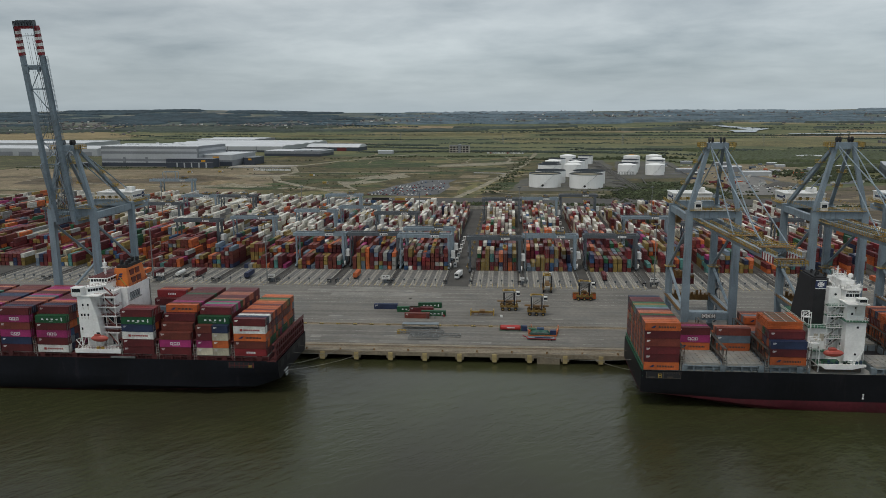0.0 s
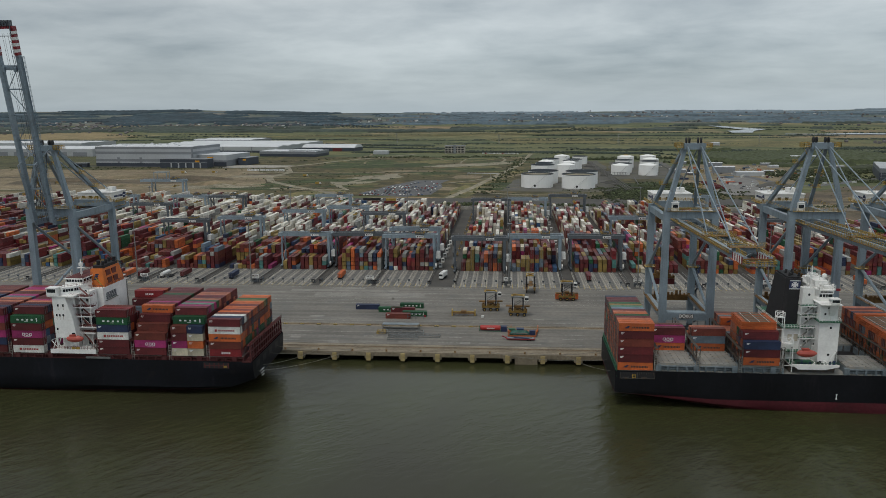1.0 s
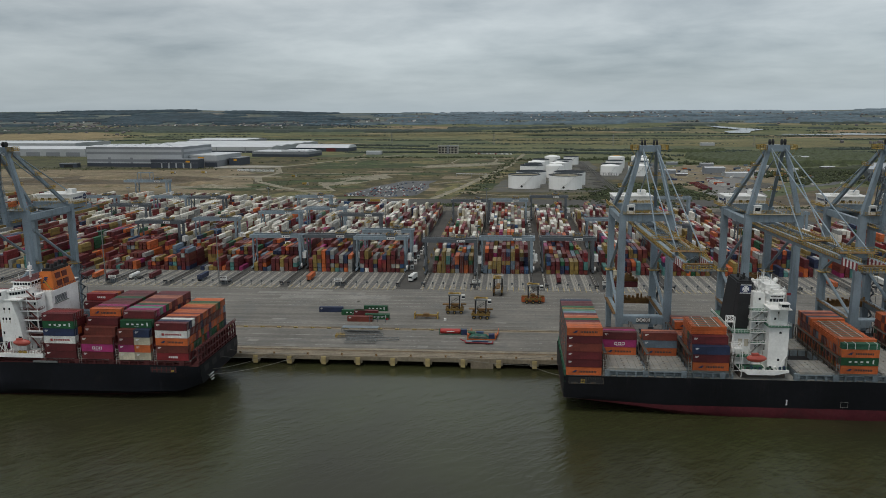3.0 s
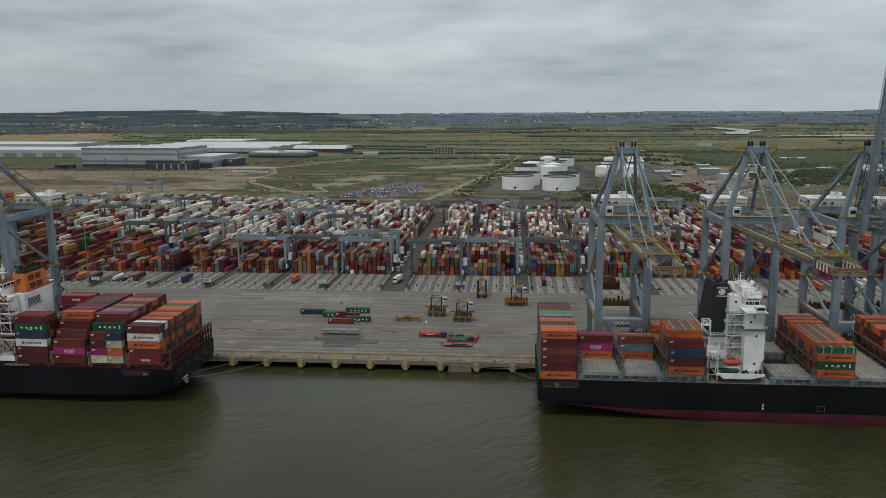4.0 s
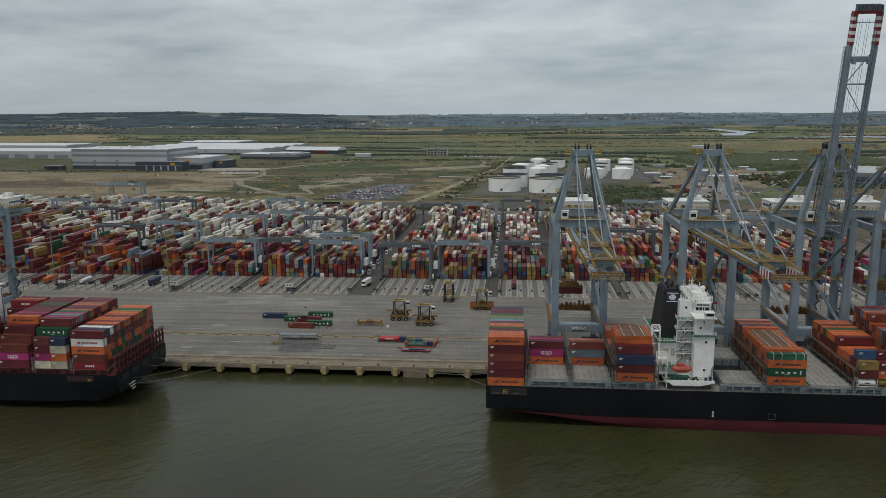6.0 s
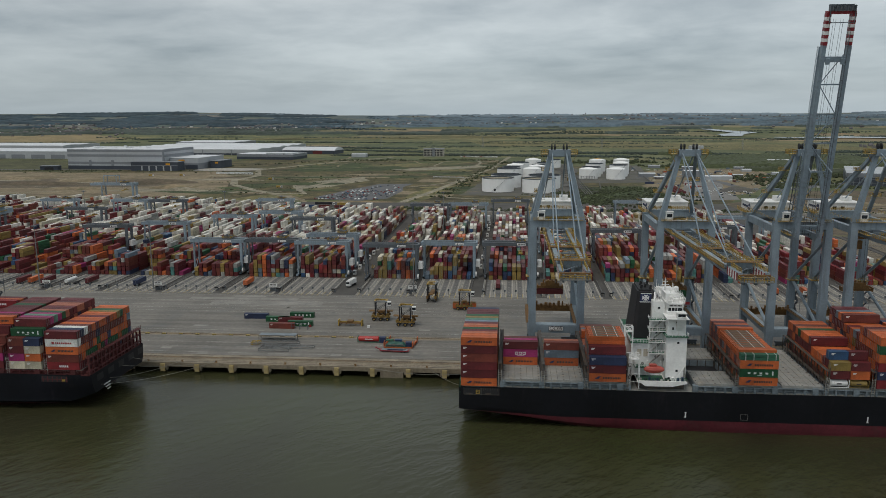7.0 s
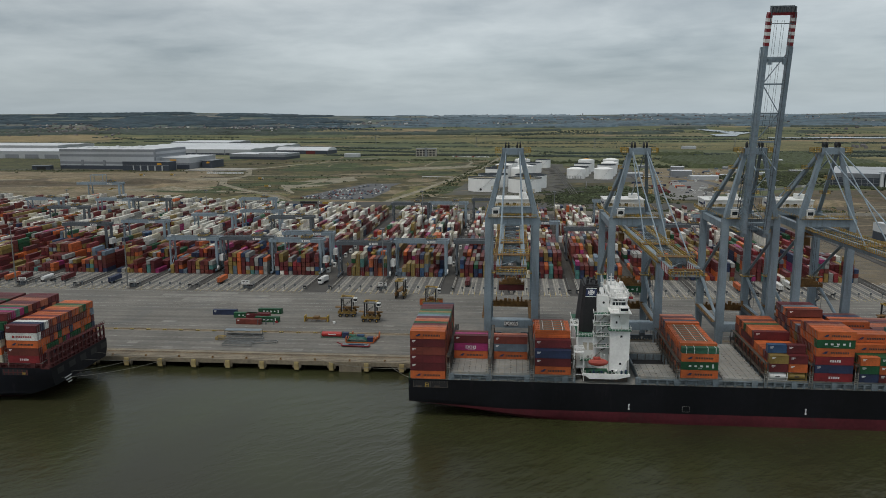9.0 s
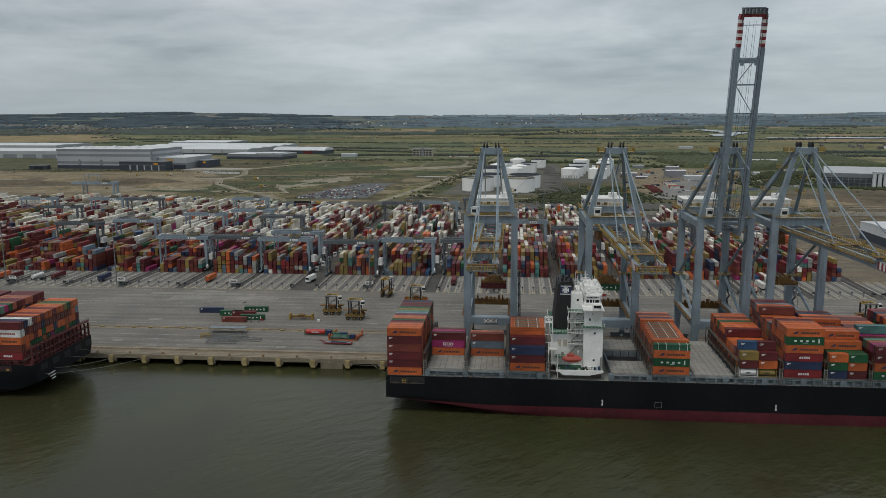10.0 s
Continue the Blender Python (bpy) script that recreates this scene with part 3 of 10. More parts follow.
for i in range(60):
    x = -76.3 + 14.73 * (i - 30)
    if -300 < x < 360:
        for y in (4.0, 11.0):
            g.tube((x, y, -9), (x, y, -1.3), 0.6, 8)
        g.box(x - 0.7, x + 0.7, 2.0, 15.9, -2.6, -1.45)
solid("quay_piles", g, M["cope"], "round concrete piles and cross beams under the quay", "pile", kind="stuff")
g = Geo()
g.box(15.2, 24.6, EDGE_Y - 0.05, 3.5, -5.5, -0.9)
solid("quay_panel", g, M["cope"], "solid concrete panel closing one quay bay", "quay wall", kind="structure")


def fender():
    t = thing("fender", "pale yellow fender panel on a concrete bracket of the quay", "fender", "fenders along the quay")
    g = Geo()
    g.box(-0.95, 0.95, -1.0, -0.62, -3.3, 0.1).box(-0.8, 0.8, -1.04, -1.0, -3.1, -0.1)
    part("panel", g, M["fender"], t)
    g = Geo()
    g.box(-1.7, -1.0, -0.35, 1.2, -2.6, -0.1).box(1.0, 1.7, -0.35, 1.2, -2.6, -0.1).box(-1.7, 1.7, -0.2, 1.2, -0.6, -0.1)
    part("bracket", g, M["cope"], t)
    g = Geo()
    g.tube((0, -0.62, -1.0), (0, 0.6, -1.0), 0.55, 10).tube((0, -0.62, -2.3), (0, 0.6, -2.3), 0.5, 10)
    part("rubber_buffer", g, M["black"], t)
    return t


first = fender()
first.matrix_basis = pose(-76.3, EDGE_Y, 0)
for i in range(-9, 24):
    if i:
        copy_thing(first, pose(-76.3 + 14.73 * i, EDGE_Y, 0))


def bollard():
    g = Geo()
    g.tube((0, 0, 0), (0, 0, 0.5), 0.28, 10).tube((0, 0, 0.5), (0, 0, 0.75), 0.45, 10).box(-0.5, 0.5, -0.5, 0.5, 0, 0.08)
    return solid("bollard", g, M["platform"], "rust-brown mooring bollard on the quay edge", "bollard", "bollards along the quay")


first = bollard()
first.matrix_basis = pose(-69, 3.0, 0.02)
for i in range(-9, 22):
    if i:
        copy_thing(first, pose(-69 + 14.73 * i, 3.0, 0.02))

for y, nm in ((RAIL_SEA, "seaward"), (RAIL_LAND, "landward")):
    g = Geo()
    g.box(QX0, QX1, y - 0.06, y + 0.06, 0.0, 0.06)
    solid("crane_rail", g, M["platform"], "rusty %s crane rail set in the paving" % nm, "rail", kind="structure")
    g = Geo()
    g.box(QX0, QX1, y - 1.5, y - 0.12, 0, 0.012).box(QX0, QX1, y + 0.12, y + 1.3, 0, 0.012)
    solid("rail_slot", g, M["slot_edge"], "concrete strip beside the crane rail", "pavement", kind="structure")


def rail_stop():
    t = thing("rail_marker", "yellow and black marker block beside the crane rail", "marker", "markers along the crane rail")
    part("block", Geo().box(-0.9, -0.15, -0.3, 0.3, 0, 0.5).box(0.15, 0.9, -0.3, 0.3, 0, 0.5), M["line_yellow"], t)
    part("base", Geo().box(-1.1, 1.1, -0.45, 0.45, 0, 0.1), M["black"], t)
    return t


first = rail_stop()
first.matrix_basis = pose(-86.8, RAIL_LAND - 1.0, 0)
for i in range(-3, 13):
    if i:
        copy_thing(first, pose(-86.8 + 8.15 * i, RAIL_LAND - 1.0, 0))

# tan margin of the seaward rail and dark recesses beside both rails
g = Geo()
g.box(QX0, QX1, 7.62, 12.7, 0.0, 0.006).box(QX0, QX1, RAIL_LAND + 0.9, RAIL_LAND + 2.0, 0.0, 0.006).box(QX0, QX1, RAIL_LAND - 2.4, RAIL_LAND - 1.9, 0.0, 0.006)
solid("rail_margin", g, M["margin"], "tan weathered concrete margin beside the crane rails", "pavement", kind="structure")
g = Geo()
for y, w in ((9.75, 0.55), (8.4, 0.4), (5.6, 0.22), (3.4, 0.3), (12.75, 0.22), (RAIL_LAND + 0.55, 0.5), (RAIL_LAND + 2.2, 0.18)):
    g.box(QX0, QX1, y - w / 2, y + w / 2, 0.006, 0.026)
solid("rail_recess", g, M["recess"], "dark rust-stained recesses beside the crane rails", "pavement", kind="structure")

# painted lines and pale repairs on the apron
g = Geo()
for y in (16.5, 24.5, 31.0):
    for i in range(40):
        x = -330 + i * 18 + (y * 7 % 11)
        g.box(x, x + 9, y - 0.09, y + 0.09, 0.0, 0.008)
for y in (50, 84, 90, 96, 106, 118.5):
    g.box(-420, 420, y - 0.09, y + 0.09, 0.0, 0.008)
solid("road_markings", g, M["paint_line"], "faded white lane lines on the quay", "road marking", kind="structure")
g = Geo()
rnd = random.Random(4)
g.box(-96, -34, 98, 105, 0.0, 0.006).box(-112, -50, 108, 113, 0.0, 0.006).box(-88, -70, 114, 118, 0.0, 0.006)
for i in range(34):
    x, y, w = rnd.uniform(-230, 260), rnd.choice((13.5, 15, 20, 27, 34, 55, 92)), rnd.uniform(3, 8)
    g.box(x, x + w, y, y + rnd.uniform(1.5, 3.2), 0.0, 0.005)
solid("paving_patches", g, M["patch"], "pale repaired patches in the quay paving", "pavement", kind="structure")
g = Geo()
for y in (13.0, 26.0, 37.0, 62.0, 76.0, 100.0):
    g.box(-420, 420, y, y + 0.12, 0.0, 0.007)
for i in range(30):
    x = -420 + i * 29
    g.box(x, x + 0.1, 8, 120, 0.0, 0.0065)
solid("paving_joints", g, M["lane_dark"], "dark joints across the quay paving", "pavement", kind="structure")

# ---- container yard ----
# block centres along the quay, columns of containers, depth of the block
BLOCKS = [(-515, 10, 520), (-479, 10, 520), (-443, 10, 520), (-407, 10, 520), (-371, 10, 520), (-335, 10, 515), (-299, 10, 510), (-263, 10, 505), (-227, 10, 495), (-191, 10, 485), (-155.5, 10, 475), (-119.5, 10, 465), (-83.5, 10, 455), (-50.0, 10, 450),
          (-5.0, 9, 448), (28.5, 10, 446), (66.5, 9, 444), (103, 10, 442), (139, 10, 440), (174, 9, 440), (207, 9, 440), (241, 8, 440), (277, 10, 330)]
EMPTY = [(313.5, 10, 330), (350, 10, 330)]
COL, BAY, TIER = 2.86, 13.3, 2.75
g = Geo()
g.box(-800, 300, LANES_Y + 1.5, 560, -0.3, -0.004).box(300, 800, LANES_Y + 1.5, 345, -0.3, -0.004)
solid("yard_paving", g, M["yard"], "dark paving of the container yard", "pavement", kind="structure")

MIX = dict(front=dict(maroon=35, brown=20, red=6, orange=7, mustard=22, grey=11, navy=8, white=2, green=3, blue=2, magenta=2, teal=5, slate=5, cream=2),
           mid=dict(maroon=36, brown=22, red=7, orange=8, mustard=16, grey=7, navy=6, white=4, green=4, blue=2, magenta=3, slate=3, cream=3),
           pale=dict(white=84, cream=28, maroon=10, brown=7, orange=5, grey=6, red=3, mustard=5, navy=1))
HUE_LIST = list(HUES)
rnd = random.Random(11)


def choose(table):
    return rnd.choices(list(table), list(table.values()))[0]


def x_of(cx, c, cols):
    return cx + (c - (cols - 1) / 2) * COL


def bay_heights(cols, top, low):
    """Tiers of each column of one bay: short runs of even height with steps between them."""
    out = []
    h = rnd.randint(low, top)
    for c in range(cols):
        if rnd.random() < 0.55:
            h = max(1, min(5, rnd.randint(low, top) if rnd.random() < 0.6 else h + rnd.choice((-2, -1, 1))))
        out.append(h)
    return out


def yard_blocks():
    for cx, cols, end in BLOCKS:
        g = Geo()
        near_centre = cx in (-5.0, 28.5)
        for b in range(int((end - STACK_Y) / BAY)):
            bulk = noise.noise(Vector((cx / 50, b / 2.5, 2.0)))
            top, low = (5, 3) if bulk > 0.12 else (5, 2) if bulk > -0.2 else (4, 1)
            if b == 0:
                top, low = (5, 2) if cx > -125 else (3, 1)
            elif cx <= -125 and b == 1:
                top, low = 5, 2
            heights = bay_heights(cols, top, low)
            if b > 2:
                heights = [p if rnd.random() < 0.42 else h for h, p in zip(heights, prev)]
            prev = heights
            y = STACK_Y + b * BAY
            for c, h in enumerate(heights):
                patchy = noise.noise(Vector((x_of(cx, c, cols) / 45, b / 3.5, 7.0)))
                pale = (cx < -60 and (b > (18 if cx < -350 else 8 if cx < -240 else 6) and patchy > (-0.22 if b < 12 else -0.40) or cx > -240 and b > 5 and patchy > -0.12)) or (cx >= -60 and b > 6 and patchy > -0.16)
                x = x_of(cx, c, cols)
                table = MIX["front"] if b < 2 else MIX["mid"]
                hue = ""
                two = rnd.random() < (0.35 if b == 0 and cx <= -125 else 0.08)
                for t in range(h):
                    if not hue or rnd.random() > 0.34:
                        hue = choose(MIX["pale"]) if pale and rnd.random() < (0.9 if cx < -60 else 0.75) else choose(table)
                    z = t * TIER
                    if b == 0 and near_centre:
                        container(hue, 12.19, (x, y + 6.1, z), "stacked in the yard block", 90, "containers at the front of the yard blocks", height=2.7)
                        continue
                    j, e = rnd.uniform(-0.06, 0.06), rnd.uniform(-0.12, 0.12)
                    if two:
                        g.box(x - 1.19 + j, x + 1.19 + j, y + e, y + 6.0 + e, z, z + 2.52, HUE_LIST.index(hue), False)
                        if rnd.random() < 0.8:
                            g.box(x - 1.19 + j, x + 1.19 + j, y + 6.2, y + 12.2, z, z + 2.52, HUE_LIST.index(choose(table)), False)
                    else:
                        g.box(x - 1.19 + j, x + 1.19 + j, y + e, y + 12.19 + e, z, z + 2.55, HUE_LIST.index(hue), False)
        if g.f:
            solid("container_block", g, list(YARD_PAINT.values()), "yard block of stacked steel containers in many colours", "container stack", "yard blocks", "stuff")


def truck_lanes():
    """Pale kerb islands, wheel-worn lanes and end posts in front of each block."""
    posts = []
    for cx, cols, end in BLOCKS + EMPTY:
        if cx < -320:
            continue
        g, d = Geo(), Geo()
        solid("lane_base", Geo().box(cx - 15.4, cx + 15.4, LANES_Y + 1.8, STACK_Y - 1, -0.003, 0.005), M["patch"], "pale worn paving of the truck lanes", "pavement", "truck lanes", "structure")
        for i in range(5):
            x = cx - 12.4 + i * 6.2
            d.box(x - 1.25, x + 1.25, LANES_Y + 3, STACK_Y - 1, 0.006, 0.012)
            for s in (-2.7, -2.0, 2.0):
                g.box(x + s - 0.22, x + s + 0.22, LANES_Y + 2, STACK_Y - 1, -0.003, 0.16)
            for k in range(6):
                y = LANES_Y + 7 + k * 6.4
                g.box(x - 0.5, x + 0.5, y, y + 0.35, 0.011, 0.02)
            posts.append((x - 2.35, LANES_Y + 6.5))
        solid("lane_kerbs", g, M["lane"], "pale concrete kerb islands of the truck lanes", "kerb", "truck lanes", "structure")
        solid("lane_surface", d, M["lane_dark"], "tyre-darkened truck lanes", "pavement", "truck lanes", "structure")
    t = thing("lane_post", "grey steel call post at the head of a truck lane", "post", "posts of the truck lanes")
    part("post", Geo().box(-0.14, 0.14, -0.14, 0.14, 0, 2.2), M["steel"], t)
    part("cabinet", Geo().box(-0.5, 0.5, -0.22, 0.22, 2.2, 3.2), M["crane_dark"], t)
    part("base", Geo().box(-0.5, 0.5, -0.5, 0.5, 0, 0.5), M["lane"], t)
    t.matrix_basis = pose(*posts[0], 0)
    for x, y in posts[1:]:
        copy_thing(t, pose(x, y, 0))
    g = Geo()
    for cx, cols, end in BLOCKS:
        if cx < -320:
            continue
        for i in range(6):
            x = cx - 15.0 + i * 6.2
            for k in range(8):
                y = LANES_Y + 13 + k * 4.2
                g.box(x - 0.06, x + 0.06, y - 0.06, y + 0.06, 0, 1.3)
            g.box(x - 0.05, x + 0.05, LANES_Y + 13, LANES_Y + 42.5, 1.2, 1.32)
    solid("lane_rails", g, M["steel"], "low steel guard rails between the truck lanes", "guard rail", kind="stuff")


def lane_paint():
    """Yellow guide lines at the head of every lane."""
    g = Geo()
    for cx, cols, end in BLOCKS + EMPTY:
        if cx < -320:
            continue
        for i in range(5):
            x = cx - 12.4 + i * 6.2
            for s in (-1.5, 1.5):
                g.box(x + s - 0.12, x + s + 0.12, LANES_Y - 0.5, LANES_Y + 10, 0.008, 0.018)
    solid("lane_lines", g, M["line_yellow"], "worn yellow guide lines at the lane heads", "road marking", kind="structure")


def alley_gear():
    """White switch cabinets along the wide alley between two blocks."""
    t = thing("switch_cabinet", "white steel switch cabinet beside the yard alley", "cabinet", "cabinets along the alley")
    part("body", Geo().box(-1.0, 1.0, -1.3, 1.3, 0.4, 3.0), M["white"], t)
    part("plinth", Geo().box(-1.1, 1.1, -1.4, 1.4, 0, 0.4), M["lane"], t)
    part("vent_louvre", Geo().box(-0.7, 0.7, -1.36, -1.3, 1.6, 2.6), M["crane_dark"], t)
    t.matrix_basis = pose(-31.8, 176, 0)
    for k in range(1, 7):
        copy_thing(t, pose(-31.8, 176 + k * 17.0, 0))
    for k in range(7):
        copy_thing(t, pose(47.5, 200 + k * 32, 0))
    t = thing("service_post", "yellow steel service post beside the yard alley", "post", "posts along the alley")
    part("post", Geo().box(-0.2, 0.2, -0.2, 0.2, 0, 3.4), M["rail_yellow"], t)
    part("platform", Geo().box(-0.9, 0.9, -0.9, 0.9, 1.2, 1.35), M["rail_yellow"], t)
    part("guard", railing(Geo(), [(-0.9, -0.9, 1.35), (0.9, -0.9, 1.35), (0.9, 0.9, 1.35)], gap=0.9, w=0.1), M["rail_yellow"], t)
    t.matrix_basis = pose(-23.4, 172, 0)
    for k in range(1, 12):
        copy_thing(t, pose(-23.4, 172 + k * 22.0, 0))


def empty_slots():
    """Unused stacking ground: stained gravel beds with pale ground beams."""
    for cx, cols, end in EMPTY:
        g = Geo().box(cx - 15, cx + 15, STACK_Y - 6, end, -0.003, 0.03)
        solid("empty_slot_bed", g, M["slot_bed"], "brown stained bed of empty container slots", "pavement", "empty slots", "structure")
        g = Geo()
        for b in range(int((end - STACK_Y) / BAY)):
            for q in (0.4, 3.2, 6.0, 8.9, 11.8):
                g.box(cx - 14, cx + 14, STACK_Y + b * BAY + q - 0.3, STACK_Y + b * BAY + q + 0.3, 0.03, 0.12)
        solid("slot_beam", g, M["lane_dark"], "concrete ground beams across the empty slots", "kerb", "empty slots", "structure")


def runways():
    for cx, cols, end in BLOCKS + EMPTY:
        half = cols * COL / 2 + 1.35
        for s in (-1, 1):
            x = cx + s * half
            g = Geo()
            g.box(x - 1.0, x + 1.0, LANES_Y + 8, end + 14, -0.003, 0.10)
            g.box(x - 0.09, x + 0.09, LANES_Y + 8, end + 14, 0.10, 0.26)
            solid("crane_runway", g, M["runway"], "dark ballast runway with a yard crane rail", "rail track", "yard crane runways", "structure")
            if cx > -320:
                t = thing("rail_buffer", "dark lattice buffer at the end of a yard crane rail", "buffer", "rail buffers")
                t.matrix_basis = pose(x, LANES_Y + 7, 0)
                for q in (-0.8, 0.8):
                    part("post", Geo().beam((q, 0, 0), (q, 0, 2.4), 0.3), M["crane_dark"], t)
                    part("strut", Geo().beam((q, 2.2, 0), (q, 0, 2.3), 0.25), M["crane_dark"], t)
                part("bumper", Geo().box(-1.0, 1.0, -0.3, 0.3, 1.6, 2.3), M["black"], t)


def yard_crane(grp="yard cranes", dark=False):
    """A rail-mounted gantry astride a block; base centre at origin, span along x."""
    # dark: a shaded copy, with the shade put into the body colour
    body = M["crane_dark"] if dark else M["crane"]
    t = thing("yard_crane", "%s rail-mounted gantry crane astride a container block" % ("shade-painted grey" if dark else "blue-grey"), "gantry crane", grp)
    S, T = 15.6, 20.4
    for sx in (-1, 1):
        for sy in (-4.0, 4.0):
            g = Geo()
            g.taper((sx * S, sy, 1.6), (sx * S, sy * 0.9, T), (1.5, 1.2) if sx > 0 else (0.9, 0.9), (1.7, 1.4) if sx > 0 else (0.9, 0.9))
            part("leg", g, body, t)
        g = Geo()
        g.box(sx * S - 0.6, sx * S + 0.6, -7.5, 7.5, 0.9, 1.9)
        part("sill_beam", g, body, t)
        g = Geo()
        for y in (-6.5, -4.5, 4.5, 6.5):
            g.tube((sx * S - 0.3, y, 0.45), (sx * S + 0.3, y, 0.45), 0.42, 10)
        part("wheels", g, M["black"], t)
        if sx < 0:
            g = Geo()
            g.beam((sx * S, -4, 2), (sx * S, 4, 11), 0.35).beam((sx * S, 4, 11), (sx * S, -3.6, T), 0.35)
            part("brace", g, body, t)
    for sy in (-3.6, 3.6):
        g = Geo()
        g.box(-S - 2.0, S + 2.0, sy - 0.65, sy + 0.65, T, T + 2.1)
        part("girder", g, body, t)
    for sx in (-1, 1):
        part("end_tie", Geo().box(sx * (S + 1.4) - 0.6, sx * (S + 1.4) + 0.6, -3.0, 3.0, T + 0.2, T + 1.8), body, t)
    g = Geo()
    railing(g, [(-S - 2, -4.5, T + 2.1), (S + 2, -4.5, T + 2.1)], gap=4)
    railing(g, [(-S - 2, 4.5, T + 2.1), (S + 2, 4.5, T + 2.1)], gap=4)
    part("railing", g, M["steel"], t)
    g = Geo()
    g.box(3.5, 9.0, -4.2, 4.2, T + 2.2, T + 2.7).box(4.2, 6.0, -2.6, -0.4, T + 2.7, T + 4.4).box(6.4, 8.6, 0.2, 2.8, T + 2.7, T + 4.0)
    g.tube((4.4, 1.5, T + 3.5), (6.2, 1.5, T + 3.5), 0.7, 10).beam((3.8, -4, T + 2.7), (6, 0, T + 5), 0.2).beam((8.8, -4, T + 2.7), (6, 0, T + 5), 0.2)
    trolley = part("trolley", g, M["crane_dark"], t)
    rr = random.Random(31)
    for k in range(7):
        x, y = rr.uniform(3.2, 8.4), rr.uniform(-3.6, 3.0)
        part("winch", Geo().box(x, x + rr.uniform(0.6, 1.4), y, y + rr.uniform(0.6, 1.6), T + 2.7, T + 3.2 + rr.uniform(0.3, 1.6)), (M["carrier"], M["platform"], M["crane_dark"])[k % 3], trolley)
    part("trolley_rail", railing(Geo(), [(3.4, -4.2, T + 2.7), (9.1, -4.2, T + 2.7), (9.1, 4.2, T + 2.7), (3.4, 4.2, T + 2.7), (3.4, -4.2, T + 2.7)], gap=1.4, w=0.12), M["rail_yellow"], trolley)
    g = Geo()
    for x in (4.4, 8.0):
        for y in (-1.8, 1.8):
            g.tube((x, y, 16.5), (x, y, T + 2.2), 0.05, 4)
    part("hoist_ropes", g, M["black"], trolley)
    g = Geo()
    g.box(5.0, 7.4, -5.6, 5.6, 15.6, 16.1).box(5.6, 6.8, -1.2, 1.2, 16.1, 17.0)
    part("spreader", g, M["rail_yellow"], trolley)
    g = Geo()
    g.box(4.0, 9.2, -4.32, -4.27, T + 0.35, T + 1.75)
    sign = part("sign", g, M["white"], t, "white sign plate")
    part("emblem", Geo().tube((5.2, -4.33, T + 1.05), (5.2, -4.37, T + 1.05), 0.45, 12).box(6.1, 8.8, -4.36, -4.33, T + 0.9, T + 1.2), M["letter_dark"], sign)
    part("electrical_house", Geo().box(S + 1.2, S + 3.6, -3.0, 3.0, 7.5, 11.0).box(S + 1.0, S + 3.8, -3.2, 3.2, 7.1, 7.5), M["white"], t, "white equipment cabin")
    part("cable_reel", Geo().tube((S + 1.0, -5.8, 3.0), (S + 1.7, -5.8, 3.0), 1.5, 14), M["white"], t)
    g = Geo()
    for k in range(5):
        z = 2 + k * 3.6
        s = 1 if k % 2 else -1
        g.beam((-S - 1.2, -s * 2.2, z), (-S - 1.2, s * 2.2, z + 3.6), 0.5, 0.12)
        g.box(-S - 1.7, -S - 0.6, s * 2.2 - 0.6, s * 2.2 + 0.6, z + 3.5, z + 3.62)
    part("stair", g, M["crane_dark"], t)
    return t

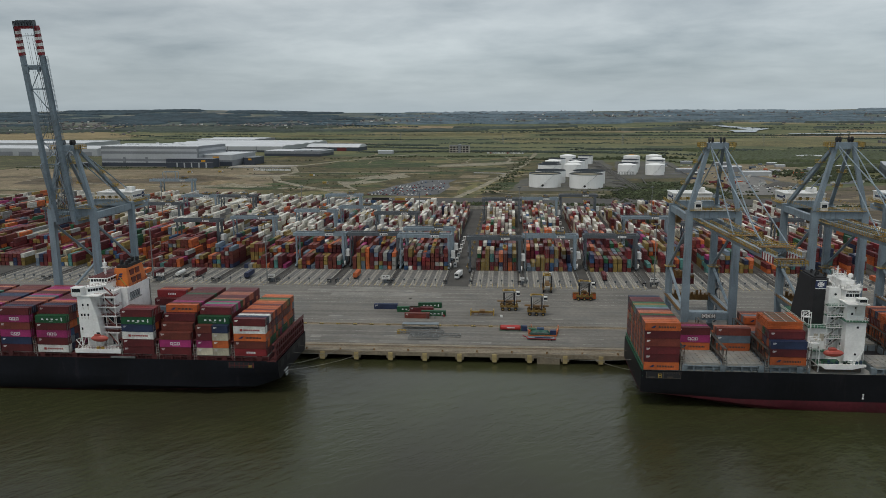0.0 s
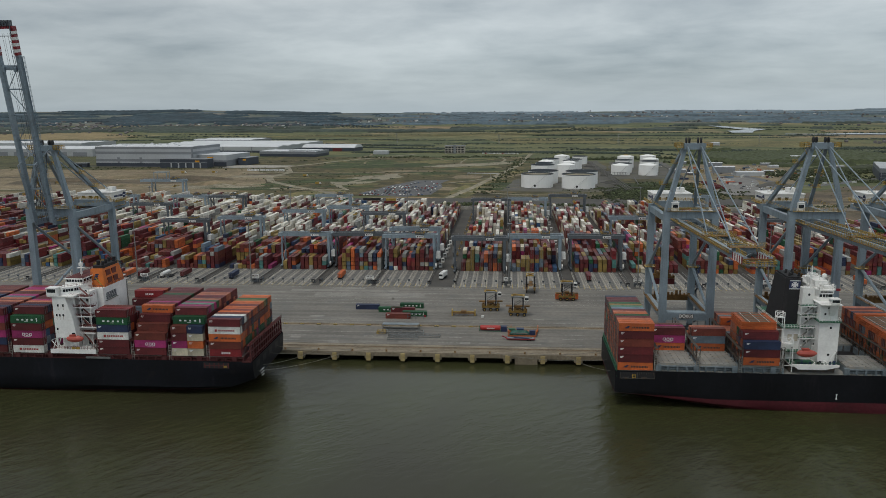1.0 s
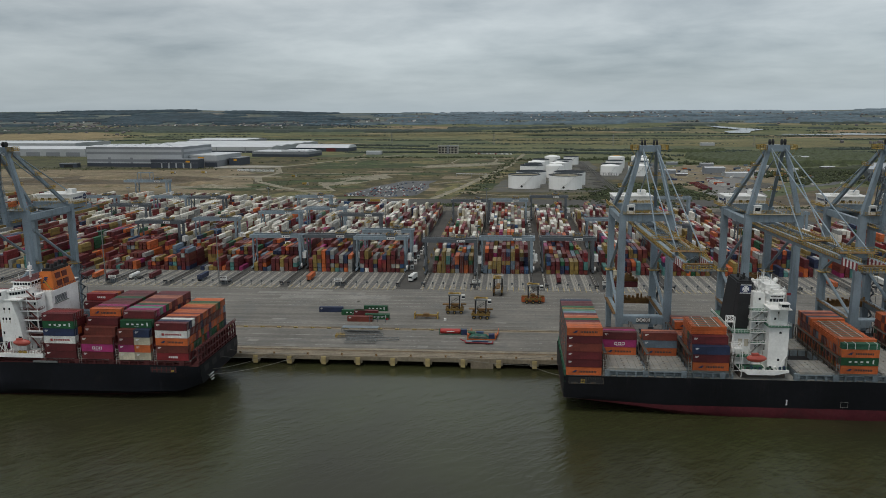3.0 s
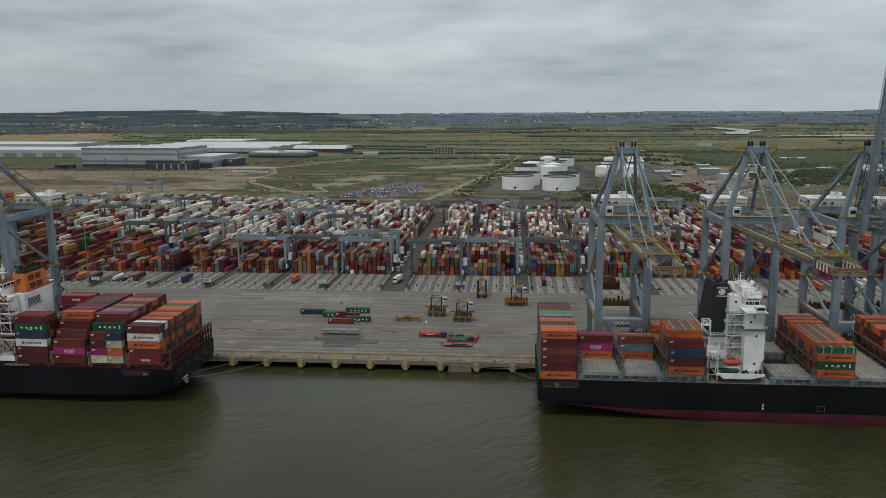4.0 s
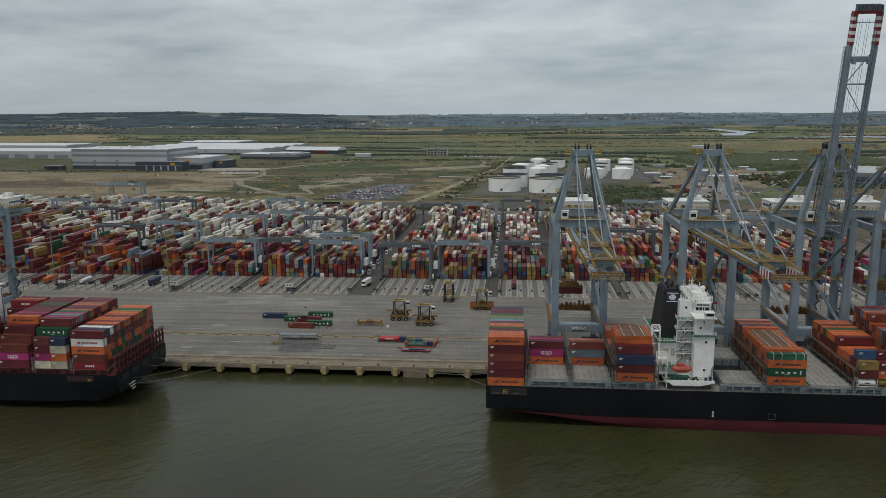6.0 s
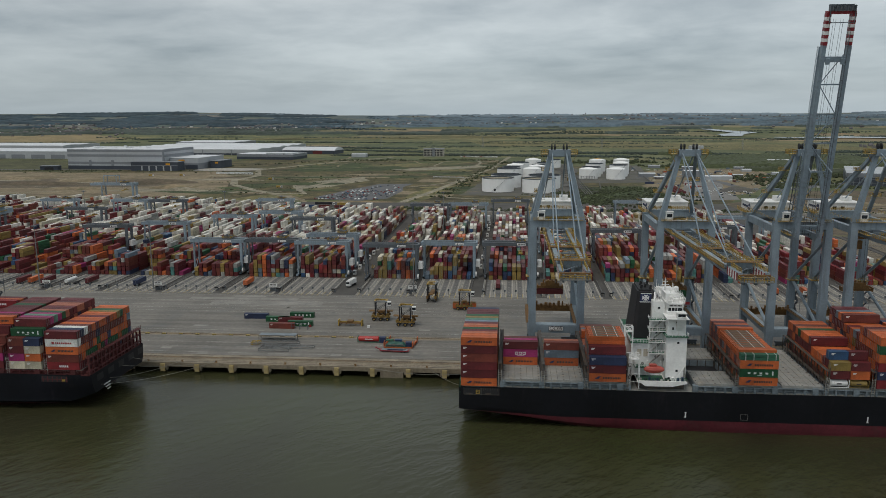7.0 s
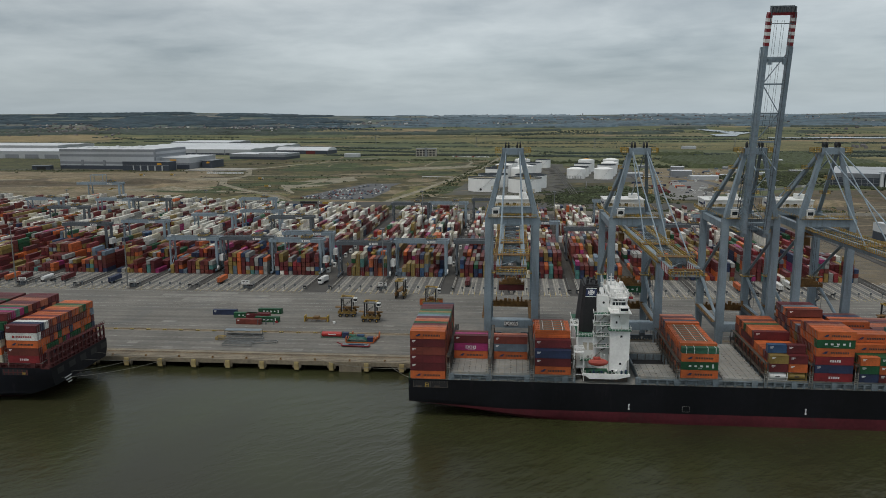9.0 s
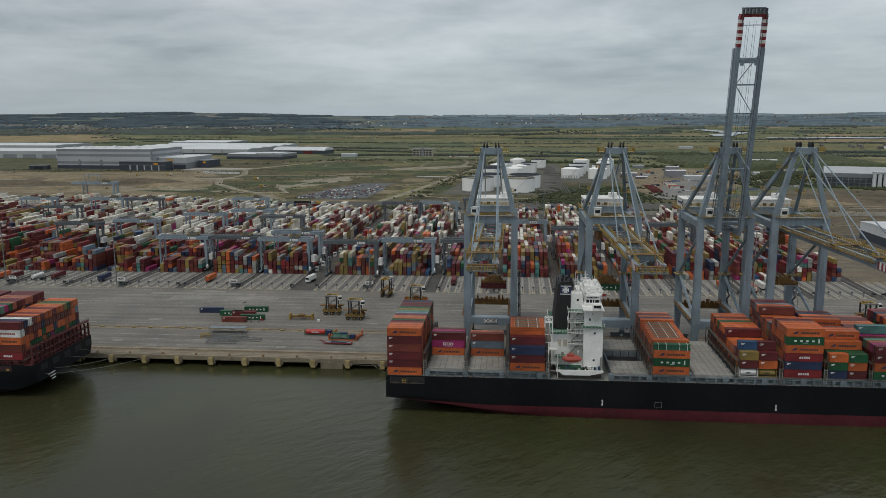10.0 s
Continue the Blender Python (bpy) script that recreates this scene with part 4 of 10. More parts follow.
# ---- ship-to-shore cranes ----
def quay_crane(xc, raised, name_text="", hoist=(62.0, 20.4)):
    """Twin-girder quay crane on the two rails; the boom reaches over the water (-y) or stands raised."""
    t = thing("quay_crane", "blue-grey ship-to-shore crane with its boom %s" % ("raised upright" if raised else "lowered over a ship"), "quay crane", "quay cranes", (xc, 0, 0))
    C, D, YL = M["crane"], M["crane_dark"], M["rail_yellow"]
    A, S, L = 9.6, RAIL_SEA, RAIL_LAND
    PZ, UZ, BZ = 16.1, 57.0, 53.6     # portal beam, upper beam, boom underside
    for sx in (-1, 1):
        for y, top in ((S, 60.0), (L, 59.0)):
            g = Geo()
            g.taper((sx * A, y, 3.4), (sx * A, y, PZ), (2.1, 2.0), (2.9, 2.5)).taper((sx * A, y, PZ), (sx * A, y, top), (2.9, 2.5), (2.6, 2.3))
            part("leg", g, C, t)
            g = Geo()
            g.box(sx * A - 5.2, sx * A + 5.2, y - 0.6, y + 0.6, 1.6, 2.4)
            for k in range(8):
                x = sx * A - 4.6 + k * 1.31
                g.tube((x, y - 0.4, 0.5), (x, y + 0.4, 0.5), 0.48, 10)
            g.box(sx * A - 4.8, sx * A - 0.6, y - 0.5, y + 0.5, 0.7, 1.5).box(sx * A + 0.6, sx * A + 4.8, y - 0.5, y + 0.5, 0.7, 1.5)
            g.box(sx * A - 1.2, sx * A + 1.2, y - 0.8, y + 0.8, 2.4, 3.6)
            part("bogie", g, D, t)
        g = Geo()
        g.box(sx * A - 0.8, sx * A + 0.8, S + 1.2, L - 1.2, PZ - 1.5, PZ + 1.4)
        part("portal_side_beam", g, C, t)
        g = Geo()
        g.box(sx * A - 0.95, sx * A + 0.95, S + 1.2, L - 1.2, UZ - 1.4, UZ + 1.2)
        part("upper_side_beam", g, C, t)
        for a, b in (((sx * A, S + 1, 53), (sx * A, L - 1.0, 31.5)), ((sx * A, L - 1.0, 30), (sx * A, S + 1, PZ + 1.5))):
            part("brace", Geo().tube(a, b, 0.62, 10), C, t)
        part("node_platform", railing(Geo().box(sx * A - 2.2, sx * A + 2.2, L - 2.8, L + 1.8, 30.2, 30.4), [(sx * A - 2.2, L - 2.8, 30.4), (sx * A + 2.2, L - 2.8, 30.4)], gap=1.2), YL, t)
        g = Geo()
        g.box(sx * A - 2.4, sx * A - 1.0, S + 2, L - 2, PZ + 1.4, PZ + 1.5)
        railing(g, [(sx * A - 2.4, S + 2, PZ + 1.5), (sx * A - 2.4, L - 2, PZ + 1.5)], gap=2.4)
        part("walkway", g, M["platform"], t)
    g = Geo()
    g.box(-A + 1.4, A - 1.4, S - 0.9, S + 3.4, PZ - 1.8, PZ + 1.2).box(-A + 1.6, A - 1.6, S - 0.6, S + 3.1, PZ + 1.2, PZ + 1.45)
    for k in range(8):
        x = -A + 2.6 + k * 2.1
        g.box(x - 0.08, x + 0.08, S - 1.05, S - 0.9, PZ - 1.6, PZ + 1.0)
    part("seaward_portal_beam", g, C, t)
    g = Geo()
    g.box(-A + 1.4, A - 1.4, L - 1.0, L + 1.0, PZ - 1.6, PZ + 0.9)
    part("landward_portal_beam", g, M["platform"], t, "rust-stained portal beam with a walkway")
    g = Geo()
    rnd = random.Random(int(xc) + 900)
    for k in range(9):
        x = -A + 2.5 + k * 1.9
        g.box(x, x + rnd.uniform(0.6, 1.5), L - 1.6, L - 0.9, PZ + 0.9, PZ + 1.6 + rnd.uniform(0, 1.6))
    railing(g, [(-A + 1.4, L - 1.9, PZ + 0.9), (A - 1.4, L - 1.9, PZ + 0.9)], gap=1.6)
    part("equipment", g, M["platform"], t)
    if name_text:
        plate = part("name_plate", Geo().box(-2.9, 2.9, S - 1.15, S - 1.06, PZ - 0.95, PZ + 0.95), M["black"], t)
        part("plate_face", Geo().box(-2.75, 2.75, S - 1.175, S - 1.15, PZ - 0.8, PZ + 0.8), M["white"], plate)
        cu = bpy.data.curves.new("plate_text", "FONT")
        cu.body, cu.size, cu.align_x, cu.align_y = name_text, 2.0, "CENTER", "CENTER"
        cu.extrude = 0.02
        tmp = bpy.data.objects.new("plate_text", cu)
        scene.collection.objects.link(tmp)
        me = bpy.data.meshes.new_from_object(tmp.evaluated_get(bpy.context.evaluated_depsgraph_get()))
        bpy.data.objects.remove(tmp)
        me.transform(pose(0, S - 1.20, PZ, 90, 0, 0))
        me.materials.clear()
        me.materials.append(M["letter_dark"])
        txt = new("plate_text", me)
        txt.parent = plate
    for y in (S, L):
        g = Geo()
        g.box(-A + 1.3, A - 1.3, y - 1.0, y + 1.0, 57.2, 60.2)
        part("upper_cross_beam", g, C, t)
    g = Geo()
    g.box(-A, A, S - 1.9, S - 1.0, 60.2, 60.3)
    railing(g, [(-A, S - 1.9, 60.3), (A, S - 1.9, 60.3)], gap=2.0)
    railing(g, [(-A - 1.3, S - 1, 60.3), (-A - 1.3, L, 60.3)], gap=2.4)
    railing(g, [(A + 1.3, S - 1, 60.3), (A + 1.3, L, 60.3)], gap=2.4)
    for y in (S + 1.6, L - 1.6, L + 1.4):
        railing(g, [(-A + 1, y, 60.3), (A - 1, y, 60.3)], gap=1.6, w=0.12)
    part("upper_walkway", g, YL, t)
    # stairs and small platforms on the legs and beside the frame
    for sx, q in ((-1, 0.35), (1, 0.55), (-1, 0.72), (1, 0.30)):
        x, y, z = sx * (A + (3.0 - A) * q), (L - 2) + (S + 5 - L) * q, 59.5 + 26.7 * q
        g = Geo().box(x - 1.6, x + 1.6, y - 1.5, y + 1.5, z, z + 0.14)
        railing(g, [(x - 1.6, y - 1.5, z), (x + 1.6, y - 1.5, z), (x + 1.6, y + 1.5, z), (x - 1.6, y + 1.5, z), (x - 1.6, y - 1.5, z)], gap=1.0, w=0.12, h=1.3)
        part("inspection_platform", g, YL, t)
    g = Geo()
    for k in range(6):
        z, s = 60.4 + k * 4.2, (1 if k % 2 else -1)
        x = -A + 0.9 + (A - 3.6) * k / 6
        g.beam((x, S + 3 - s * 1.6, z), (x + 0.8, S + 3 + s * 1.6, z + 4.2), 0.7, 0.14)
        g.beam((x, S + 3 - s * 1.6, z + 1.1), (x + 0.8, S + 3 + s * 1.6, z + 5.3), 0.12)
    part("frame_ladder", g, YL, t)
    # A-frame
    AZ = 86.2
    for sx in (-1, 1):
        part("frame_leg", Geo().taper((sx * A, S, 60.0), (sx * 3.3, S + 1, AZ), (2.0, 1.9), (1.5, 1.5)), C, t)
        part("back_leg", Geo().taper((sx * A * 0.94, L - 2, 59.5), (sx * 3.0, S + 3, AZ), (1.4, 1.4), (1.2, 1.2)), C, t)
        part("back_stay", Geo().tube((sx * 4.3, L + 20, 58), (sx * 2.6, S + 3, AZ + 0.3), 0.28, 8), C, t)
    g = Geo()
    g.box(-4.3, 4.3, S - 0.5, S + 4.0, AZ - 1.2, AZ + 1.3)
    part("apex_beam", g, C, t)
    for x in (-2.9, -1.7, 1.7, 2.9):
        part("sheave", Geo().tube((x - 0.22, S + 1.6, AZ + 2.4), (x + 0.22, S + 1.6, AZ + 2.4), 1.15, 14).box(x - 0.35, x + 0.35, S + 1.2, S + 2.0, AZ + 1.2, AZ + 2.6), M["black"], t)
    g = Geo()
    for x0, x1 in ((-7.0, -4.3), (4.3, 7.0)):
        g.box(x0, x1, S - 0.8, S + 4.2, AZ - 0.4, AZ - 0.25)
        railing(g, [(x0, S - 0.8, AZ - 0.25), (x1, S - 0.8, AZ - 0.25), (x1, S + 4.2, AZ - 0.25), (x0, S + 4.2, AZ - 0.25), (x0, S - 0.8, AZ - 0.25)], h=1.6, gap=0.8, w=0.14)
    g.beam((-7, S, AZ - 0.4), (-5, S + 1, AZ - 3.5), 0.15).beam((7, S, AZ - 0.4), (5, S + 1, AZ - 3.5), 0.15)
    part("apex_platform", g, YL, t)
    # landward girder
    HX = 4.1 if raised else 3.7
    for sx in (-1, 1):
        part("girder", Geo().box(sx * HX - 0.6, sx * HX + 0.6, 4.2, L + 27, BZ, BZ + 2.4), C, t)
    for y in (12, 22, 32, L + 8, L + 20):
        part("girder_tie", Geo().box(-HX + 0.6, HX - 0.6, y - 0.4, y + 0.4, BZ + 0.8, BZ + 1.9), C, t)
    for sx in (-1, 1):
        g = Geo()
        x = sx * (HX + 1.5)
        g.box(x - 0.7, x + 0.7, 5, L + 20, BZ + 1.7, BZ + 1.8)
        railing(g, [(x + sx * 0.7, 5, BZ + 1.8), (x + sx * 0.7, L + 20, BZ + 1.8)], gap=1.5, w=0.12, h=1.25)
        part("girder_walkway", g, YL, t)
    # boom, built level from the hinge and turned up where raised
    hinge = (0, 4.0, BZ + 1.6)
    boom = new("boom")
    boom.parent = t
    boom.matrix_basis = pose(*hinge, -80.5 if raised else -1.35, 0, 0)
    R, Z0 = 80.6, -1.6
    STRIPE = 10.6
    for sx in (-1, 1):
        if raised:
            part("boom_girder", Geo().taper((sx * HX, 0, Z0 + 1.2), (sx * HX, -R + STRIPE, Z0 + 1.2), (1.45, 2.5), (1.35, 2.1)), C, boom)
        else:
            part("boom_girder", Geo().taper((sx * HX, 0, Z0 + 1.2), (sx * HX, -R, Z0 + 1.2), (1.45, 2.5), (1.35, 2.3)), C, boom)
        for k in range(9):
            y = -R + STRIPE - k * STRIPE / 9
            name, paint, note = "stripe", (M["red"], M["white"])[k % 2], ("red painted band", "white painted band")[k % 2]
            if raised:
                part(name, Geo().box(sx * HX - 0.72, sx * HX + 0.72, y - STRIPE / 9, y, Z0 - 0.1, Z0 + 2.4), paint, boom, note)
            else:
                for q in (-0.76, 0.72):
                    part(name, Geo().box(sx * HX + q, sx * HX + q + 0.04, y - STRIPE / 9, y, Z0 + 0.08, Z0 + 2.3), paint, boom, note)
        g = Geo()
        x = sx * (HX + (1.15 if raised else 1.25))
        e = 0.25 if raised else 0.45
        part("boom_walkway", Geo().box(x - e, x + e, -R + STRIPE + 0.5, -1, Z0 + 1.5, Z0 + 1.6), C if raised else M["platform"], boom)
        railing(g, [(x + sx * e, -1, Z0 + 1.6), (x + sx * e, -R + STRIPE + 0.5, Z0 + 1.6)], gap=2.2 if raised else 1.3, w=0.10 if raised else 0.13, h=1.1 if raised else 1.3)
        if not raised:
            railing(g, [(sx * (HX - 0.95), -1, Z0 + 2.4), (sx * (HX - 0.95), -R + 9, Z0 + 2.2)], gap=1.5, w=0.12, h=1.2)
        part("walkway_railing", g, C if raised else YL, boom)
    g = Geo()
    for k in range(6 if raised else 7):
        y = -4 - k * 10.5
        g.box(-HX + 0.5, HX - 0.5, y - 0.25, y + 0.25, Z0 + 1.5, Z0 + 2.0)
        s = 1 if k % 2 else -1
        g.tube((-s * (HX - 0.6), y, Z0 + 1.8), (s * (HX - 0.6), y - 10.5, Z0 + 1.8), 0.17, 6)
    part("boom_bracing", g, C, boom)
    g = Geo()
    for x in (-1.6, -0.8, 0.8, 1.6):
        g.tube((x, 0, Z0 + 2.3), (x, -R + 2, Z0 + 2.3), 0.05, 4)
    part("trolley_ropes", g, M["black"], boom)
    g = Geo()
    g.box(-HX - 0.6, HX + 0.6, -R - 0.7, -R + 0.3, Z0 - 0.2 if raised else Z0 + 0.9, Z0 + 2.4 if raised else Z0 + 1.9)
    part("tip_beam", g, M["red"] if raised else M["platform"], boom)
    g = Geo()
    if raised:
        for p, q in (((-HX, -R - 2.6), (HX, -R - 2.6)), ((-HX, -R + 3.0), (HX, -R + 3.0)), ((-HX, -R - 2.6), (-HX, -R + 3.0)), ((HX, -R - 2.6), (HX, -R + 3.0))):
            g.beam((*p, Z0 - 0.8), (*q, Z0 - 0.8), 0.25)
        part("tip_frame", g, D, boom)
    else:
        part("tip_platform", Geo().box(-HX - 0.7, HX + 0.7, -R - 3.4, -R - 0.4, Z0 + 0.15, Z0 + 0.4), M["steel"], boom)
        railing(g, [(-HX - 0.7, -R - 0.4, Z0 + 0.4), (-HX - 0.7, -R - 3.4, Z0 + 0.4), (HX + 0.7, -R - 3.4, Z0 + 0.4), (HX + 0.7, -R - 0.4, Z0 + 0.4)], gap=0.9, h=1.3, w=0.13)
        for sx in (-1, 1):
            railing(g, [(sx * (HX - 0.2), -R + STRIPE, Z0 + 2.35), (sx * (HX - 0.2), -R, Z0 + 2.35)], gap=1.2, h=1.3, w=0.13)
        part("tip_railing", g, YL, boom)
    for k in range(7 if raised else 3):
        x = -HX + 0.4 + k * (HX - 0.4) / (3 if raised else 1)
        part("tip_sheave", Geo().box(x - 0.28, x + 0.28, -R - 2.6, -R - 0.7, Z0 - 0.6, Z0 + 1.6), D, boom)
    part("sheave_bar", Geo().box(-HX, HX, -R - 2.9 if raised else -R - 1.2, -R - 2.5 if raised else -R - 0.8, Z0 + 1.0, Z0 + 1.4), D, boom)
    g = Geo()
    g.box(-HX + 0.5, HX - 0.5, -R + 14.5, -R + 16.3, Z0 + 0.4, Z0 + 2.2).box(-HX + 1, -HX + 2.2, -R + 15, -R + 17.0, Z0 - 0.6, Z0 + 0.4).box(HX - 2.2, HX - 1, -R + 15, -R + 17.0, Z0 - 0.6, Z0 + 0.4)
    part("boom_cross_beam", g, C, boom)
    if raised:
        for sx in (-1, 1):
            part("forestay", Geo().tube((sx * 2.6, S + 1, AZ + 0.5), (sx * 3.6, -4.5, 80), 0.22, 8).tube((sx * 3.6, -4.5, 80), (sx * 4.0, 1.0, 63), 0.22, 8), C, t)
        g = Geo()
        for k in range(26):
            y = -3 - k * 2.9
            g.box(HX - 1.5, HX - 0.7, y - 0.06, y + 0.06, Z0 - 0.4, Z0 - 0.3)
        g.beam((HX - 1.5, -2, Z0 - 0.4), (HX - 1.5, -R + 6, Z0 - 0.4), 0.14).beam((HX - 0.7, -2, Z0 - 0.4), (HX - 0.7, -R + 6, Z0 - 0.4), 0.14)
        part("boom_ladder", g, D, boom)
        g = Geo()
        for x in (-5.4, -2.4):
            for y in (7.5, 10.5):
                g.beam((x, y, 60), (x + 2.5, y, AZ - 1), 0.28)
        for k in range(9):
            z = 61 + k * 2.8
            x = -5.4 + 2.5 * (z - 60) / (AZ - 61)
            g.beam((x, 7.5, z), (x + 3, 7.5, z + 2.4), 0.16).beam((x, 10.5, z), (x + 3, 10.5, z + 2.4), 0.16)
            g.box(x, x + 3, 7.5, 10.5, z, z + 0.12)
        part("stair_tower", g, D, t)
    else:
        for sx in (-1, 1):
            for y, lift in ((-33.0, 0.3), (-64.5, 1.6)):
                top = BZ + 2.5 + (4 - y) * 0.0236
                part("forestay", Geo().tube((sx * 2.7, S + 1, AZ + 0.4), (sx * (HX + 0.1), y, top + lift), 0.23, 8), C, t)
                part("stay_bracket", Geo().taper((sx * HX, y, top - 0.3), (sx * (HX + 0.1), y, top + lift + 0.3), (0.5, 1.8), (0.4, 0.7)), C, t)
        for y, lift in ((-33.0, 0.1), (-64.5, 1.1)):
            top = BZ + 2.5 + (4 - y) * 0.0236
            part("stay_platform", Geo().box(-HX - 1.9, HX + 1.9, y - 2.4, y + 0.6, top + lift, top + lift + 0.12), M["platform"], t)
            g = Geo()
            z = top + lift + 0.12
            railing(g, [(-HX - 1.9, y - 2.4, z), (HX + 1.9, y - 2.4, z), (HX + 1.9, y + 0.6, z), (-HX - 1.9, y + 0.6, z), (-HX - 1.9, y - 2.4, z)], gap=1.3, h=1.3)
            part("stay_railing", g, YL, t)
            part("stay_cross_beam", Geo().box(-HX - 0.6, HX + 0.6, y - 1.6, y - 0.4, top - 0.9, top + lift), C, t)
    # machinery house and cabins
    g = Geo()
    g.box(-8.6, 8.6, L + 3.2, L + 16.5, 58.8, 63.0).box(-8.9, 8.9, L + 2.9, L + 16.8, 62.8, 63.2).box(3.0, 6.5, L + 8, L + 12, 63.2, 65.2).box(-6, -3.5, L + 6, L + 8, 63.2, 64.0)
    house = part("machinery_house", g, M["white"], t, "white machinery house")
    for x in (-6.5, -3.0, 0.2):
        part("window", Geo().box(x, x + 1.5, L + 3.1, L + 3.2, 60.4, 61.5), M["glass"], house)
    for sx in (-1, 1):
        y = L + (4.9 if sx < 0 else 14.8)
        part("emblem", Geo().tube((sx * 8.6, y, 60.9), (sx * 8.7, y, 60.9), 1.5, 18), M["logo_blue"], house)
        part("emblem_bar", Geo().box(sx * 8.7 - 0.02, sx * 8.7 + 0.02, y - 1.0, y + 1.0, 60.75, 61.05), M["white"], house)
        for k in range(7):
            q = L + 7.2 + k * 1.15 if sx < 0 else L + 12.4 - k * 1.15
            part("lettering", Geo().box(sx * 8.66 - 0.04, sx * 8.66 + 0.04, q - 0.4, q + 0.4, 60.5, 61.4), M["logo_blue"], house)
    g = Geo()
    g.box(-10.2, 10.2, L + 1.6, L + 17, 58.4, 58.6)
    railing(g, [(-10.2, L + 17, 58.7), (-10.2, L + 1.6, 58.7), (10.2, L + 1.6, 58.7), (10.2, L + 17, 58.7)], gap=1.3, w=0.14, h=1.25)
    part("house_platform", g, YL, t)
    part("house_support", Geo().box(-8, 8, L + 2, L + 16, 56.2, 58.4), C, t)
    g = Geo()
    g.box(-8.0, -5.2, S - 1.4, S + 1.8, 60.4, 63.6).box(-8.2, -5.0, S - 1.6, S + 2.0, 63.6, 63.8)
    cabin = part("control_cabin", g, M["white"], t, "small white control cabin")
    part("window", Geo().box(-7.6, -5.6, S - 1.46, S - 1.4, 61.6, 62.9), M["glass"], cabin)
    # trolley and spreader at the landward side
    if not raised:
        TY, TZ = hoist
        g = Geo()
        g.box(-3.4, 3.4, TY - 4, TY + 4, BZ - 1.8, BZ - 0.2).box(-5.0, -2.8, TY - 8, TY - 4.4, BZ - 5.2, BZ - 2.0)
        trolley = part("trolley", g, M["platform"], t)
        g = Geo()
        for x in (-2.4, 2.4):
            for y in (TY - 1, TY + 1):
                g.tube((x, y, TZ + 3.6), (x, y, BZ - 1), 0.06, 4)
        part("hoist_ropes", g, M["black"], trolley)
        g = Geo()
        g.box(-6.1, 6.1, TY - 1.2, TY + 1.2, TZ, TZ + 1.0).box(-2.2, 2.2, TY - 1.6, TY + 1.6, TZ + 1.0, TZ + 3.4).box(-4.4, 4.4, TY - 1.0, TY + 1.0, TZ + 1.0, TZ + 2.2)
        for x in (-6.0, 5.6):
            g.box(x, x + 0.4, TY - 1.6, TY + 1.6, TZ - 0.2, TZ + 1.5)
        for x in (-3.4, -1.2, 0.6, 2.6):
            g.box(x, x + 0.8, TY - 0.6, TY + 0.6, TZ + 2.2, TZ + 3.9)
        part("spreader", g, M["platform"], trolley, "rusty yellow spreader")
    g = Geo()
    for k in range(11):
        z = 3.2 + k * 2.5
        s = 1 if k % 2 else -1
        g.beam((A + 2.4, L - s * 2.0, z), (A + 2.4, L + s * 2.0, z + 2.5), 0.8, 0.14)
        g.box(A + 1.6, A + 3.2, L + s * 2.0 - 0.7, L + s * 2.0 + 0.7, z + 2.4, z + 2.52)
        for yy in (L - 2.7, L + 2.7):
            g.beam((A + 3.2, yy, z), (A + 3.2, yy, z + 2.5), 0.12)
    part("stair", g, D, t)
    return t


quay_crane(86.0, False, "QC05")
quay_crane(135.2, False, hoist=(30.0, 28.0))
container("green", 12.19, (135.2, 30.0, 25.05), "hanging under the crane spreader", 0, "", USUAL["green"], height=2.75)
container("maroon", 12.19, (86.0, 62.0, 17.45), "hanging under the crane spreader", 0, "", height=2.75)
quay_crane(178.8, True, "QC03")
quay_crane(207.2, False, hoist=(24.0, 30.0))
quay_crane(-188.0, True)

# ---- container ships ----
ROW = 2.55


def loft(name, stations, bands, mats, parent, label=""):
    """A hull from (x, ring) stations, each ring a list of (half width, z) from the deck edge down; bands: material of each strip."""
    g = Geo()
    n = len(stations[0][2])
    p = []
    for x, yc, ring in stations:
        p += [(x + dx, yc - w, z) for w, z, dx in ring] + [(x + dx, yc + w, z) for w, z, dx in reversed(ring)]
    m = 2 * n
    f, k = [], []
    for s in range(len(stations) - 1):
        for i in range(m - 1):
            f.append((s * m + i, s * m + i + 1, (s + 1) * m + i + 1, (s + 1) * m + i))
            k.append(bands[min(i, m - 2 - i, len(bands) - 1)])
    for i in range(n - 1):
        f.append((i, m - 1 - i, m - 2 - i, i + 1))
        k.append(bands[i])
    o = (len(stations) - 1) * m
    for i in range(n - 1):
        f.append((o + i, o + i + 1, o + m - 2 - i, o + m - 1 - i))
        k.append(bands[i])
    g.v, g.f, g.m = p, f, k
    ob = part(name, g, mats, parent, label)
    ob.data.polygons.foreach_set("use_smooth", [True] * len(ob.data.polygons))
    ob.data.set_sharp_from_angle(angle=radians(35))
    return ob


